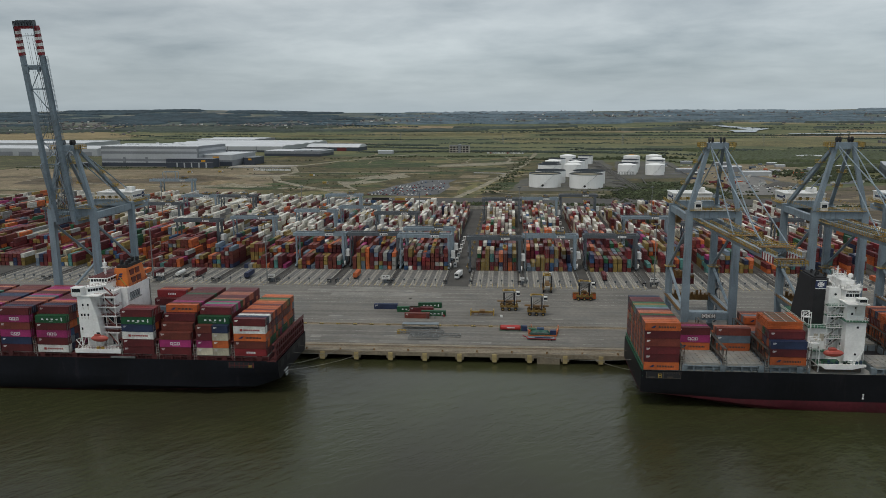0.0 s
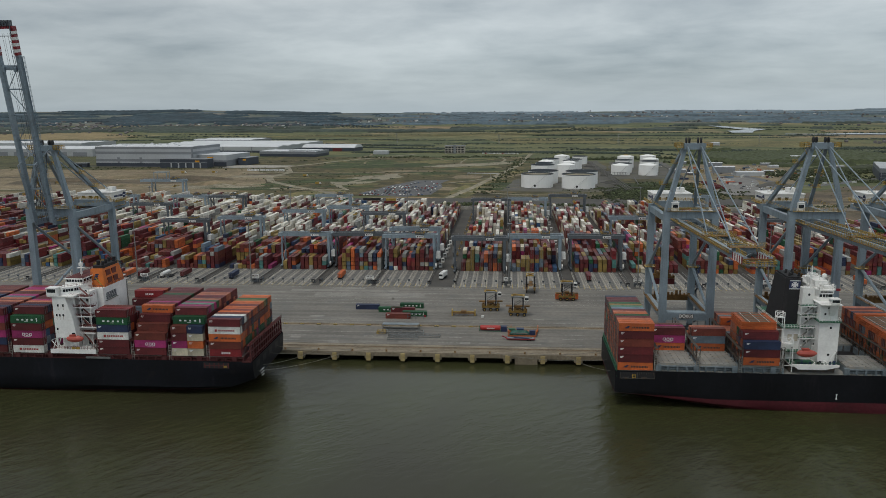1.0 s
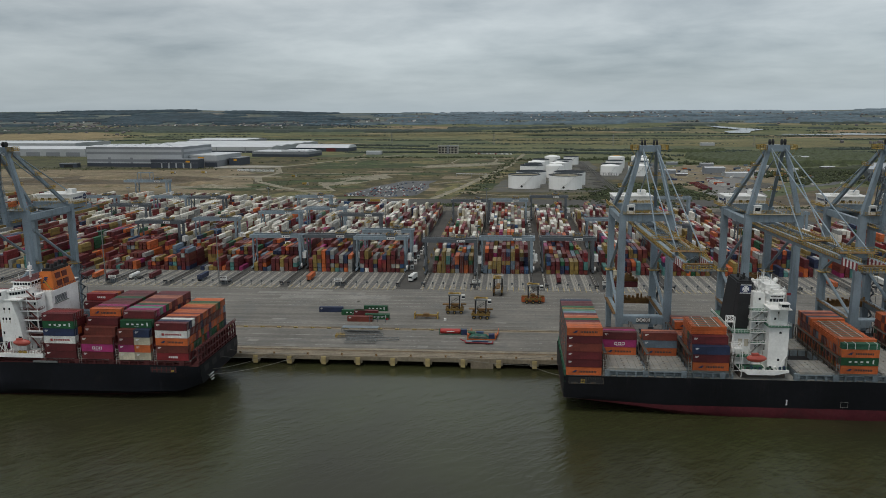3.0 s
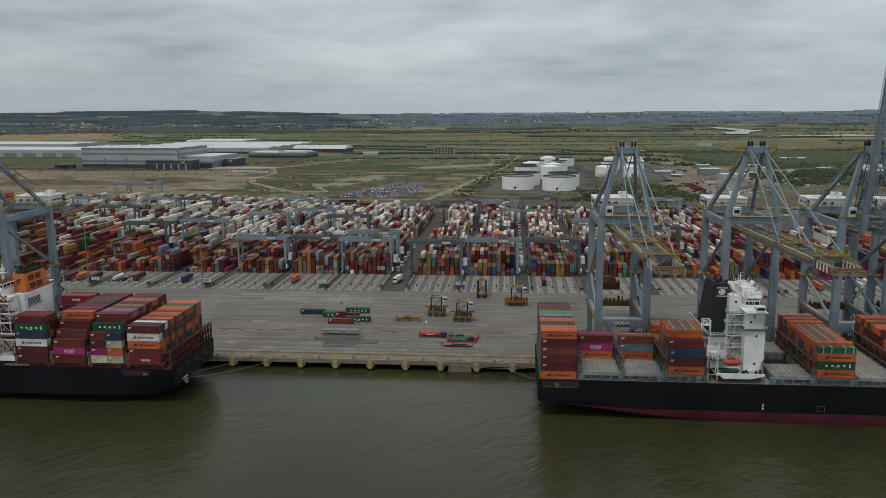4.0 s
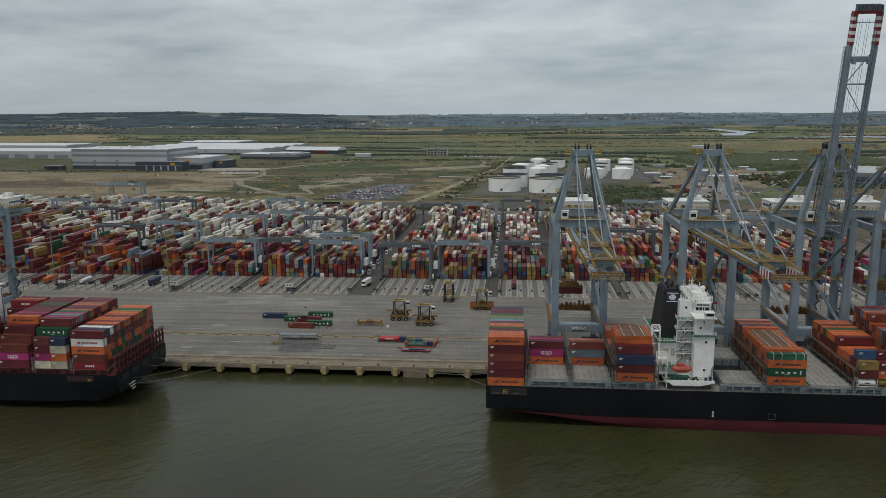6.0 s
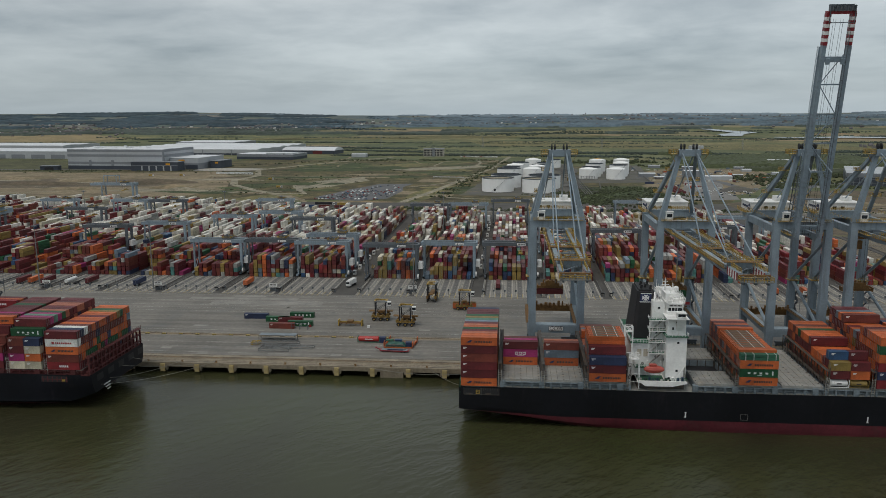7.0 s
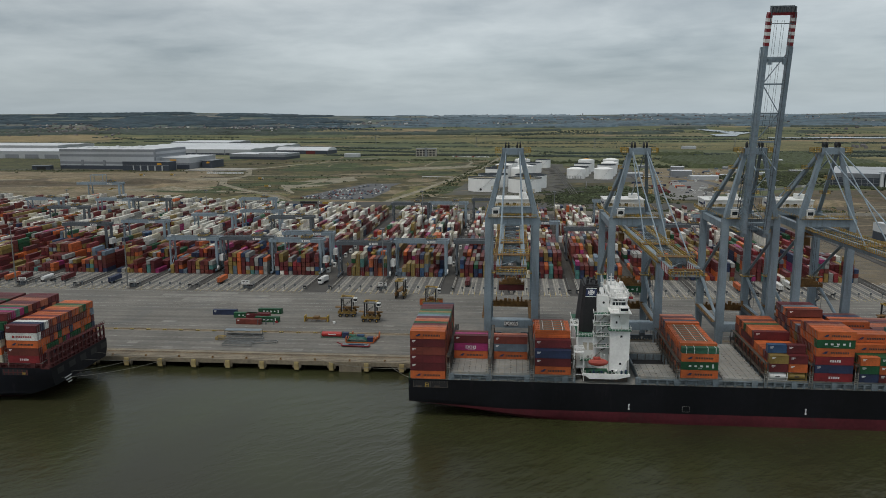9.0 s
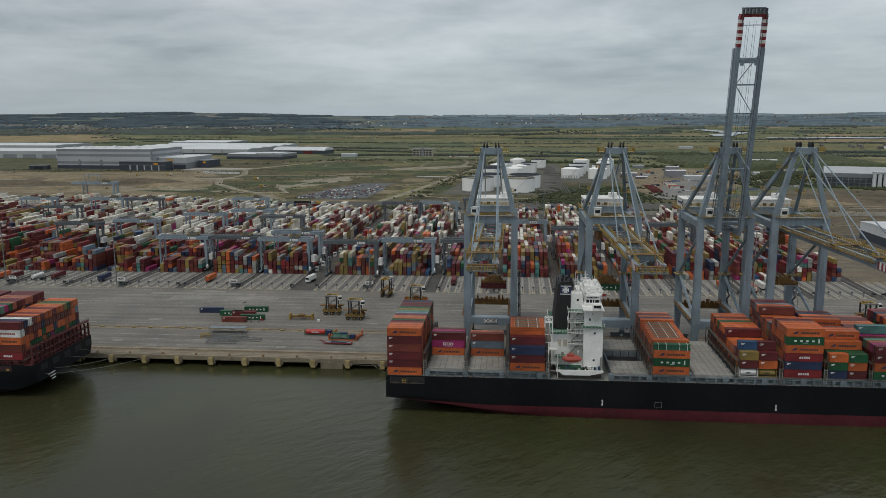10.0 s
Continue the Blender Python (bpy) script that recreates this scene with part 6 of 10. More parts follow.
    upper = part("upper_house", Geo().box(120.1, 126.1, near + 3.4, far - 4, 28.5, 34.4), W, t, "white upper accommodation storeys")
    for x, y, z in ((123.5, near + 1.94, 26.3), (123.4, near + 1.94, 16.6), (120.9, near + 1.94, 13.9), (122.4, near + 1.94, 13.9)):
        f = part("window_frame", Geo().box(x - 0.55, x + 0.55, y - 0.03, y + 0.06, z - 0.55, z + 0.55), W, house)
        part("window", Geo().box(x - 0.36, x + 0.36, y - 0.06, y - 0.02, z - 0.36, z + 0.36), M["glass"], f)
    part("window", Geo().box(121.6, 122.2, near + 3.33, near + 3.41, 30.4, 31.2), M["glass"], upper)
    part("window", Geo().box(122.7, 123.1, near + 3.33, near + 3.41, 32.6, 33.2), M["glass"], upper)
    for z in (15.6, 18.6, 21.6, 24.6, 30.2, 32.4):
        for k in range(9):
            y = near + 6 + k * 3.6
            part("aft_window", Geo().box(119.82, 119.92, y, y + 0.7, z, z + 0.8), M["glass"], house)
    # bridge deck, wheelhouse and the enclosed wing
    part("bridge_deck", Geo().box(119.4, 126.6, near + 1.0, far - 1.0, 34.4, 34.65), W, t)
    part("bridge_rail", railing(Geo(), [(119.5, near + 1.1, 34.65), (122.4, near + 1.1, 34.65)], gap=0.9, w=0.07, h=1.0), W, t)
    wing = part("bridge_wing", Geo().box(122.6, 125.4, near + 0.7, near + 3.2, 34.65, 35.5).box(122.4, 125.6, near + 0.5, near + 3.4, 36.5, 36.8).box(122.6, 122.8, near + 0.7, near + 0.9, 35.5, 36.5).box(125.2, 125.4, near + 0.7, near + 0.9, 35.5, 36.5).box(122.6, 125.4, near + 3.0, near + 3.2, 35.5, 36.5), W, t)
    part("wing_window", Geo().box(122.8, 125.2, near + 0.76, near + 0.84, 35.5, 36.5), M["glass"], wing)
    part("wing_bracket", Geo().taper((124.0, near + 1.6, 34.4), (124.0, near + 3.5, 30.2), (2.8, 0.5), (1.6, 0.4)), W, wing)
    part("far_wing", Geo().box(122.6, 125.4, far - 3.2, far - 0.7, 34.65, 36.8), W, t)
    g = Geo()
    foot = [(119.9, near + 9), (120.6, near + 6.6), (125.4, near + 6.6), (126.3, near + 8.4), (126.3, -17), (119.9, -17)]
    g.prism(foot, 34.65, 35.7).prism(foot, 37.2, 38.4)
    g.prism([(119.5, near + 8.8), (120.4, near + 6.2), (125.6, near + 6.2), (126.7, near + 8.2), (126.7, -16.4), (119.5, -16.4)], 38.4, 38.7)
    g.prism([(120.1, near + 9), (120.8, near + 6.9), (125.3, near + 6.9), (126.1, near + 8.6), (126.1, -17.2), (120.1, -17.2)], 35.7, 37.2)
    wheel = part("wheelhouse", g, W, t)
    for k, (a, b) in enumerate(((120.8, 121.7), (121.95, 122.8), (123.05, 123.55), (123.8, 125.2))):
        part("wheelhouse_window", Geo().box(a, b, near + 6.80, near + 6.92, 35.95, 37.0), M["glass"], wheel)
    part("aft_glazing", Geo().box(119.98, 120.12, near + 9.4, -17.6, 35.95, 37.0), M["glass"], wheel)
    g = Geo()
    window_row(g, 121.0, 125.0, near + 6.56, 37.6, 38.1, 9)
    part("ship_name", g, M["letter_dark"], wheel)
    part("monkey_island_rail", railing(Geo(), [(119.5, -16.4, 38.7), (119.5, near + 8.8, 38.7), (120.4, near + 6.3, 38.7), (125.6, near + 6.3, 38.7), (126.7, near + 8.2, 38.7), (126.7, -16.4, 38.7)], gap=0.9, w=0.08), W, t)
    part("roof_house", Geo().box(120.4, 124.8, -32.5, -24.0, 38.7, 41.0).box(121.2, 125.6, -22, -18.5, 38.7, 40.0), W, t)
    mast = part("radar_mast", Geo().tube((121.2, -27, 41.0), (121.2, -27, 45.4), 0.34, 8, 0.12), W, t)
    for z, a in ((42.8, 1.3), (44.0, 0.8)):
        part("yard_arm", Geo().box(121.2 - a, 121.2 + a, -27.15, -26.85, z, z + 0.16), W, mast)
    part("scanner", Geo().box(119.4, 123.0, -27.9, -27.5, 42.2, 42.6), W, mast)
    for x, y, h in ((117.0, -33.6, 7.6), (117.9, -32.6, 6.0), (118.6, -33.8, 4.6), (119.6, -30.0, 7.0), (122.2, -31.6, 5.2), (123.4, -28.4, 5.4), (124.6, -24.6, 4.4), (125.4, -31.5, 3.4), (126.0, -34.4, 2.6), (120.4, -35.4, 2.8)):
        a = part("aerial", Geo().tube((x, y, 38.6), (x, y, 38.6 + h), 0.14, 6, 0.06), W, t)
        part("aerial_bracket", Geo().box(x - 0.5, x + 0.5, y - 0.07, y + 0.07, 38.6 + h * 0.62, 38.6 + h * 0.62 + 0.14), W, a)
    for x, y, r, z0 in ((124.2, -30.5, 0.9, 42.4), (121.8, -34.2, 0.6, 40.2), (125.4, -35.0, 0.5, 39.9), (123.4, -33.4, 0.45, 40.0)):
        g = Geo().tube((x, y, 38.7), (x, y, z0 - r * 0.7), r * 0.35, 8)
        for i in range(5):
            a, b = -math.pi / 2 + math.pi * i / 5, -math.pi / 2 + math.pi * (i + 1) / 5
            g.tube((x, y, z0 + r * math.sin(a)), (x, y, z0 + r * math.sin(b)), max(0.02, r * math.cos(a)), 12, max(0.02, r * math.cos(b)), 0, False)
        part("satellite_dome", g, W, t)
    for x0, x1, y0, y1, h in ((122.4, 124.2, -35.6, -34.4, 1.2), (124.6, 126.0, -29.0, -27.6, 1.0), (120.6, 121.8, -36.2, -35.2, 0.8), (125.0, 126.2, -33.4, -32.2, 0.8)):
        part("roof_locker", Geo().box(x0, x1, y0, y1, 38.7, 38.7 + h), W, t)
    part("ensign", Geo().box(126.2, 127.6, -36.4, -36.34, 38.3, 39.2), M["red"], t, "small red flag on a staff")
    # stair tower between funnel and house
    tower = part("stair_wall", Geo().box(115.8, 119.9, near + 8.6, near + 12, 13.0, 38.7), W, t, "white stair tower wall with round ports")
    part("tower_rail", railing(Geo(), [(115.8, near + 8.7, 38.7), (119.8, near + 8.7, 38.7)], gap=0.8, w=0.07), W, tower)
    for x, z in ((118.0, 36.4), (118.2, 31.8), (117.6, 27.6), (118.2, 23.4), (117.6, 19.2)):
        part("port_light", Geo().tube((x, near + 8.5, z), (x, near + 8.64, z), 0.42, 10), M["glass"], tower)
    levels = [17.4, 21.4, 25.4, 29.3, 33.0]
    for k, (a, b) in enumerate(zip(levels, levels[1:])):
        part("stair", Geo().beam((115.2, near + 6.4, a), (119.4, near + 6.4, b), 0.8, 0.16), M["deck_grey"], t)
        part("handrail", Geo().beam((115.2, near + 6.0, a + 1.0), (119.4, near + 6.0, b + 1.0), 0.11), W, t)
        part("landing", Geo().box(114.5, 120.1, near + 5.4, near + 8.6, b - 0.16, b), G, t)
        part("landing_edge", Geo().box(114.4, 120.2, near + 5.3, near + 5.4, b - 0.3, b + 0.04), W, t)
        part("landing_rail", railing(Geo(), [(114.5, near + 8.4, b), (114.5, near + 5.4, b), (120.1, near + 5.4, b)], gap=1.1, w=0.09), W, t)
        for x, w in ((114.6, 0.22), (117.2, 0.12)):
            part("landing_post", Geo().beam((x, near + 5.5, a), (x, near + 5.5, b), w), W, t)
    # engine casing with its green top and the funnel
    casing = part("engine_casing", Geo().box(109.4, 115.8, near + 7, far - 6, 13.0, 24.7), W, t)
    for x in (110.9, 113.0):
        f = part("louvre_frame", Geo().box(x, x + 1.7, near + 6.9, near + 7.02, 19.6, 22.6), W, casing)
        part("louvre", Geo().box(x + 0.15, x + 1.55, near + 6.84, near + 6.91, 19.8, 22.4), M["clad_buff"], f)
    part("casing_hose", Geo().tube((113.0, near + 6.8, 17.2), (113.0, near + 7.0, 17.2), 0.5, 12), M["deck_grey"], casing)
    part("casing_deck", Geo().box(108.6, 115.8, near + 5.8, far - 5.5, 24.7, 24.9), G, t)
    part("casing_rail", railing(Geo(), [(108.6, far - 6, 24.9), (108.6, near + 5.9, 24.9), (115.0, near + 5.9, 24.9)], gap=1.0, w=0.09), W, t)
    part("casing_step", Geo().box(110.0, 115.4, near + 4.2, near + 7, 16.6, 16.8), G, t)
    part("casing_step_rail", railing(Geo(), [(110.0, near + 4.3, 16.8), (115.4, near + 4.3, 16.8)], gap=1.0, w=0.08), W, t)
    g = Geo()
    low = [(109.9, -30.4), (111.0, -32.0), (115.2, -32.0), (116.2, -30.8), (116.2, -15.6), (109.9, -15.6)]
    high = [(111.3, -30.2), (112.2, -31.4), (115.9, -31.4), (116.9, -30.4), (116.9, -18.6), (111.3, -18.6)]
    g.faces([(x, y, 24.9) for x, y in low] + [(x, y, 41.3) for x, y in high], [(i, (i + 1) % 6, 6 + (i + 1) % 6, 6 + i) for i in range(6)] + [(6, 7, 8, 9, 10, 11)])
    fun = part("funnel", g, M["black"], t, "tall black funnel with a dark blue emblem band")
    def on_funnel(u, z):
        q = (z - 24.9) / 16.4
        return 111.0 + 1.2 * q + (4.2 - 0.5 * q) * u, -32.0 + 0.6 * q - 0.04, z
    def quad(u0, u1, z0, z1, lift=0.0):
        p = [on_funnel(u0, z0), on_funnel(u1, z0), on_funnel(u1, z1), on_funnel(u0, z1)]
        return [(x, y - lift, z) for x, y, z in p], [(0, 1, 2, 3)]
    band = part("emblem_band", Geo().faces(*quad(0.0, 1.0, 37.9, 40.6)), M["logo_blue"], fun)
    part("band_line", Geo().faces(*quad(0.0, 1.0, 37.6, 37.9, 0.02)), M["letter"], band)
    part("band_line", Geo().faces(*quad(0.0, 1.0, 40.5, 40.8, 0.02)), M["letter"], band)
    for pts in (((0.30, 38.25), (0.70, 38.25), (0.54, 39.2), (0.46, 39.2)), ((0.46, 39.2), (0.54, 39.2), (0.70, 40.2), (0.30, 40.2)), ((0.20, 38.5), (0.47, 39.15), (0.47, 39.3), (0.20, 39.95)), ((0.53, 39.15), (0.80, 38.5), (0.80, 39.95), (0.53, 39.3))):
        p = [on_funnel(u, z) for u, z in pts]
        part("emblem", Geo().faces([(x, y - 0.03, z) for x, y, z in p], [(0, 1, 2, 3)]), M["letter"], band)
    part("funnel_crown", Geo().prism([(111.8, -30.6), (115.8, -30.6), (116.4, -29.6), (116.4, -19.2), (111.8, -19.2)], 41.3, 41.9), M["black"], fun)
    for x, y in ((112.6, -29), (114.2, -27), (115.6, -29.5), (113.2, -23.5), (115.4, -23)):
        part("exhaust_pipe", Geo().tube((x, y, 41.6), (x + 0.3, y, 43.2), 0.45, 8), M["black"], fun)
    lifeboat_part(t, 112.6, 119.2, near + 1.2, 17.2)
    # white lattice access towers beside the stack and on the boat deck
    for x0, x1, y0, y1, z0, z1 in ((106.6, 109.2, near + 5.6, near + 7.4, 13.0, 30.6), (107.8, 111.0, near + 0.7, near + 3.0, 10.4, 22.4)):
        tw = part("access_tower", Geo().box(x0, x1, y0, y1, z1 - 2.0, z1 - 1.85), W, t, "white lattice access tower")
        for x in (x0, x1):
            for y in (y0, y1):
                part("tower_post", Geo().beam((x, y, z0), (x, y, z1), 0.24), W, tw)
        for y in (y0, y1):
            part("tower_cross", Geo().beam((x0, y, z1 - 1.9), (x1, y, z1), 0.16).beam((x0, y, z1), (x1, y, z1 - 1.9), 0.16).beam((x0, y, z1), (x1, y, z1), 0.18), W, tw)
        for k in range(int((z1 - z0 - 3) / 3)):
            part("tower_rung", Geo().beam((x0, y0, z0 + 2.4 + 3 * k), (x1, y0, z0 + 2.4 + 3 * k), 0.13), W, tw)
    part("casing_strut", Geo().beam((108.8, near + 6.2, 24.7), (110.4, near + 4.6, 16.0), 0.28).beam((108.8, near + 6.2, 24.7), (109.0, near + 4.6, 16.0), 0.22), W, t)
    rnd2 = random.Random(3)
    for k in range(11):
        x = 111.4 + k * 1.35
        part("deck_gear", Geo().box(x, x + rnd2.uniform(0.3, 0.9), near + 0.6, near + 1.4, 13.05, 13.6 + 1.1 * rnd2.random()), rnd2.choice((M["black"], W, M["deck_grey"], M["logo_blue"])), t)
    part("rescue_davit", Geo().beam((122.6, near + 0.8, 13.0), (125.6, near + 0.8, 18.4), 0.26).beam((125.6, near + 0.8, 18.4), (123.6, near + 0.8, 13.0), 0.18).tube((122.0, near + 0.8, 13.0), (122.0, near + 0.8, 14.6), 0.5, 10), W, t)
    part("side_ladder", Geo().box(125.6, 126.2, near + 1.8, near + 1.95, 13.0, 18.0), M["deck_grey"], t)


def ship_left():
    near, far, deck = -42.0, -2.4, 9.7
    t = thing("container_ship", "navy-hulled container ship with white bridge and orange funnel, moored", "ship", "moored ships")
    loft("hull", hull_stations(-82.5, -360.0, near, far, deck, WATER_Z, -1, 0.93), [0, 0, 0, 0, 1], [M["hull_l"], M["boot"]], t)
    g = Geo()
    g.box(-345, -83.2, near + 0.3, far - 0.3, deck - 0.4, deck + 0.02)
    part("deck", g, M["deck_red"], t)
    g = Geo()
    for k in range(15):
        y = near + 0.8 + k * (far - near - 1.6) / 14
        g.box(-83.6, -83.0, y - 0.25, y + 0.25, deck, deck + 7.2 - 0.12 * k)
    for z in (deck + 1.0, deck + 3.6, deck + 6.0):
        g.box(-84.4, -82.9, near + 0.4, far - 0.4, z, z + 0.35)
    railing(g, [(-82.9, near + 0.5, deck + 6.3), (-82.9, far - 0.5, deck + 6.3)], gap=1.5)
    part("stern_gallery", g, M["deck_red"], t, "red-oxide steel frames of the stern gallery")
    for k in range(5):
        y = near + 4 + k * 7.6
        # black plates stand for the shaded insides of the ports
        part("mooring_port", Geo().box(-82.75, -82.45, y, y + 4.2, deck - 3.6, deck - 1.2), M["black"], t)
    g = Geo()
    for k, y in enumerate((-34, -33, -32)):
        g.box(-82.6, -82.2, y, y + 4.2 - k * 1.0, 3.2 - 1.2 * k, 3.5 - 1.2 * k)
    part("stern_name", g, M["letter"], t)
    g = Geo()
    # solid black panel painted in place of the opening's shaded interior
    g.box(-101.5, -91.5, near - 0.03, near + 0.3, deck - 2.8, deck - 0.6)
    o = part("mooring_opening", g, M["black"], t, "mooring deck opening with its shade painted black")
    for k in range(6):
        part("opening_post", Geo().box(-101.0 + k * 1.8, -100.6 + k * 1.8, near - 0.06, near - 0.02, deck - 2.7, deck - 0.7), M["deck_red"], o)
    part("opening_rail", Geo().box(-101.2, -91.8, near - 0.07, near - 0.03, deck - 1.9, deck - 1.6), M["deck_red"], o)
    part("winch", Geo().box(-93.6, -92.4, near - 0.08, near - 0.03, deck - 2.5, deck - 1.7), M["rail_yellow"], o)
    HZ = 11.5
    for x0, x1 in ((-143.5, -86.0), (-330.0, -161.5)):
        coaming(x0, x1, near, far, deck, HZ, t, M["deck_red"])
    for x in (-99.3, -114.0, -128.6, -143.0, -177.2, -191.8, -206.0, -220.6):
        lashing_bridge(x, near, far, deck, HZ + 5.6, t, M["deck_red"])
    for x in (-99.1, -113.7, -128.2, -142.6, -176.6, -191.2, -205.4, -219.8):
        hatch(x, near, far, HZ, t)
    WM = dict(maroon=40, brown=13, salmon=12, magenta=7, mint=4, navy=5, orange=6, green=2, red=8, slate=3)
    AFT = dict(orange=30, maroon=24, brown=16, green=9, navy=9, magenta=3, slate=4, mustard=2)
    grp, wh = "containers on the navy-hulled ship", "on the navy-hulled ship"
    z = HZ + 0.1
    stack_ship_bay(-98.7, z, near, [5] * 15, ([["red", "brown", "orange", "white", "maroon"], ["maroon", "orange", "orange", "maroon", "navy"], ["maroon", "green", "orange", "brown", "white"], ["navy", "green", "maroon", "maroon", "brown"], ["maroon", "green", "orange", "brown", "orange"], ["maroon", "orange", "green", "navy", "maroon"], ["maroon", "green", "orange", "brown", "orange"], ["maroon", "magenta", "orange", "brown", "orange"], ["maroon", "green", "navy", "brown", "maroon"], ["maroon", "green", "orange", "brown", "orange"], ["maroon", "green", "orange", "brown", "orange"], ["navy", "orange", "orange", "brown", "mustard"], ["maroon", "green", "orange", "brown", "green"], ["maroon", "green", "orange", "orange", "orange"]], AFT), group=grp, where=wh, ends=1, door=1)
    stack_ship_bay(-113.2, z, near, [4, 5, 6, 6, 6, 6, 6, 6, 6, 6, 6, 6, 6, 6, 6], ([["cream", "magenta", "maroon", "brown"], ["maroon", "maroon", "brown", "brown", "green"], ["maroon", "maroon", "brown", "green", "maroon", "maroon"], ["maroon"] * 5 + ["magenta"], ["maroon"] * 5 + ["mint"], ["maroon"] * 5 + ["magenta"]], WM), twenty=1, second=["cream", "orange", "cream", "navy"], group=grp, where=wh, ends=1)
    stack_ship_bay(-127.6, z, near, [3, 4, 5, 6, 6, 6, 6, 6, 6, 6, 6, 6, 6, 6, 6], ([["maroon", "magenta", "brown"], ["brown", "maroon", "maroon", "brown"], ["maroon"] * 4 + ["maroon"], ["maroon"] * 5 + ["orange"], ["maroon"] * 5 + ["maroon"], ["maroon"] * 5 + ["magenta"]], WM), group=grp, where=wh, ends=1)
    stack_ship_bay(-142.0, z, near, [6, 6, 6, 5, 4, 3, 2, 2, 3, 3, 4, 5, 6, 6, 6], ([["maroon", "maroon", "white", "navy", "green", "maroon"], ["brown", "maroon", "maroon", "orange", "maroon", "red"], ["maroon"] * 5 + ["brown"]] + [[]] * 9 + [["maroon"] * 5 + ["red"]], WM), group=grp, where=wh, ends=1)
    stack_ship_bay(-176.0, z, near, [5, 6, 6, 6, 6, 6, 6, 6, 6, 6, 6, 6, 6, 6, 6], ([["white", "maroon", "magenta", "maroon", "green"], ["navy", "slate", "blue", "orange", "brown", "maroon"]], WM), group=grp, where=wh, ends=1)
    stack_ship_bay(-190.6, z, near, [6, 6, 6, 6, 6, 6, 6, 6, 6, 6, 6, 6, 6, 6, 6], ([["maroon", "navy", "magenta", "brown", "magenta", "maroon"], ["maroon"] * 5 + ["navy"]], WM), group=grp, where=wh, ends=1)
    stack_ship_bay(-205.0, z, near, [6] * 15, ([["maroon", "brown", "maroon", "magenta", "orange", "navy"]], WM), group=grp, where=wh, ends=1)
    stack_ship_bay(-219.4, z, near, [6] * 15, ([["maroon", "brown", "maroon", "magenta", "orange", "salmon"]], WM), group=grp, where=wh, ends=1)
    W, RR = M["white_ship"], M["rail_rust"]
    g = Geo()
    g.box(-161.0, -143.0, near + 0.1, far - 0.1, 11.9, 12.3).box(-161.0, -143.0, near - 0.15, near + 0.3, 11.6, 13.2)
    part("boat_deck", g, W, t)
    part("under_house", Geo().box(-160.4, -143.4, near + 2.6, far - 2.6, deck, 11.9), M["deck_red"], t)
    part("boat_deck_rail", railing(Geo(), [(-161.0, near + 0.05, 13.2), (-143.0, near + 0.05, 13.2), (-143.0, near + 5, 13.2)], gap=1.1, w=0.08), RR, t)
    part("deckhouse", Geo().box(-157.8, -152.0, near + 4.2, far - 3, 12.3, 34.2), W, t, "white accommodation block with rust streaks")
    aft = part("aft_house", Geo().box(-152.0, -147.0, near + 6.4, -31.0, 12.3, 34.2), W, t)
    # terraces stepping back along the side, with red floors and rails
    for z1, xr in ((18.9, -144.6), (21.2, -143.8), (25.4, -145.2), (28.9, -144.8), (32.9, -145.4)):
        fl = part("terrace_floor", Geo().box(-153.4, xr, near + 3.2, near + 6.6, z1 - 0.14, z1), M["deck_red"], t)
        part("terrace_edge", Geo().box(-153.4, xr + 0.1, near + 3.1, near + 3.2, z1 - 0.45, z1 + 0.05).box(xr, xr + 0.1, near + 3.2, near + 6.6, z1 - 0.45, z1 + 0.05), W, fl)
        part("terrace_railing", railing(Geo(), [(-153.4, near + 3.2, z1), (xr, near + 3.2, z1), (xr, near + 6.6, z1)], gap=1.2, w=0.08), RR, fl)
    for k, (a, b) in enumerate(((14.0, 18.9), (21.2, 25.4), (25.4, 28.9), (28.9, 32.9), (32.9, 36.4))):
        x0, x1 = (-149.8, -146.0) if k % 2 == 0 else (-150.6, -146.6)
        part("stair", Geo().beam((x1, near + 4.0, a), (x0, near + 4.0, b), 0.8, 0.16), RR, t)
        part("handrail", Geo().beam((x1, near + 3.6, a + 1.0), (x0, near + 3.6, b + 1.0), 0.10), W, t)
        for x, w in ((-145.6, 0.24), (-149.4, 0.18)):
            part("terrace_post", Geo().beam((x, near + 3.3, a), (x, near + 3.3, b), w), W, t)
    for k in range(3):
        x = -153.0 + k * 2.7
        part("dark_opening", Geo().box(x, x + 2.1, near + 6.25, near + 6.38, 21.5, 24.2), M["glass"], aft)
    for x, z in ((-151.4, 30.6), (-148.4, 30.8), (-150.8, 26.8), (-148.6, 34.4)):
        part("port_light", Geo().box(x - 0.35, x + 0.35, near + 6.3, near + 6.42, z - 0.45, z + 0.45), M["glass"], aft)
    part("door", Geo().box(-152.0, -151.2, near + 6.3, near + 6.42, 13.2, 15.2).box(-149.2, -148.4, near + 6.3, near + 6.42, 13.2, 15.2).box(-147.0, -146.2, near + 6.3, near + 6.42, 13.2, 15.2), M["glass"], aft)
    # slanted side screen under the wing
    y0, y1 = near + 0.4, near + 4.2
    prof = [(-158.6, 17.6), (-150.3, 17.6), (-150.5, 19.4), (-151.4, 25.8), (-152.6, 29.6), (-153.6, 33.4), (-158.7, 33.4)]
    n = len(prof)
    g = Geo().faces([(x, y0, z) for x, z in prof] + [(x, y1, z) for x, z in prof], [tuple(range(n)), tuple(range(2 * n - 1, n - 1, -1))] + [(i, i + n, (i + 1) % n + n, (i + 1) % n) for i in range(n)])
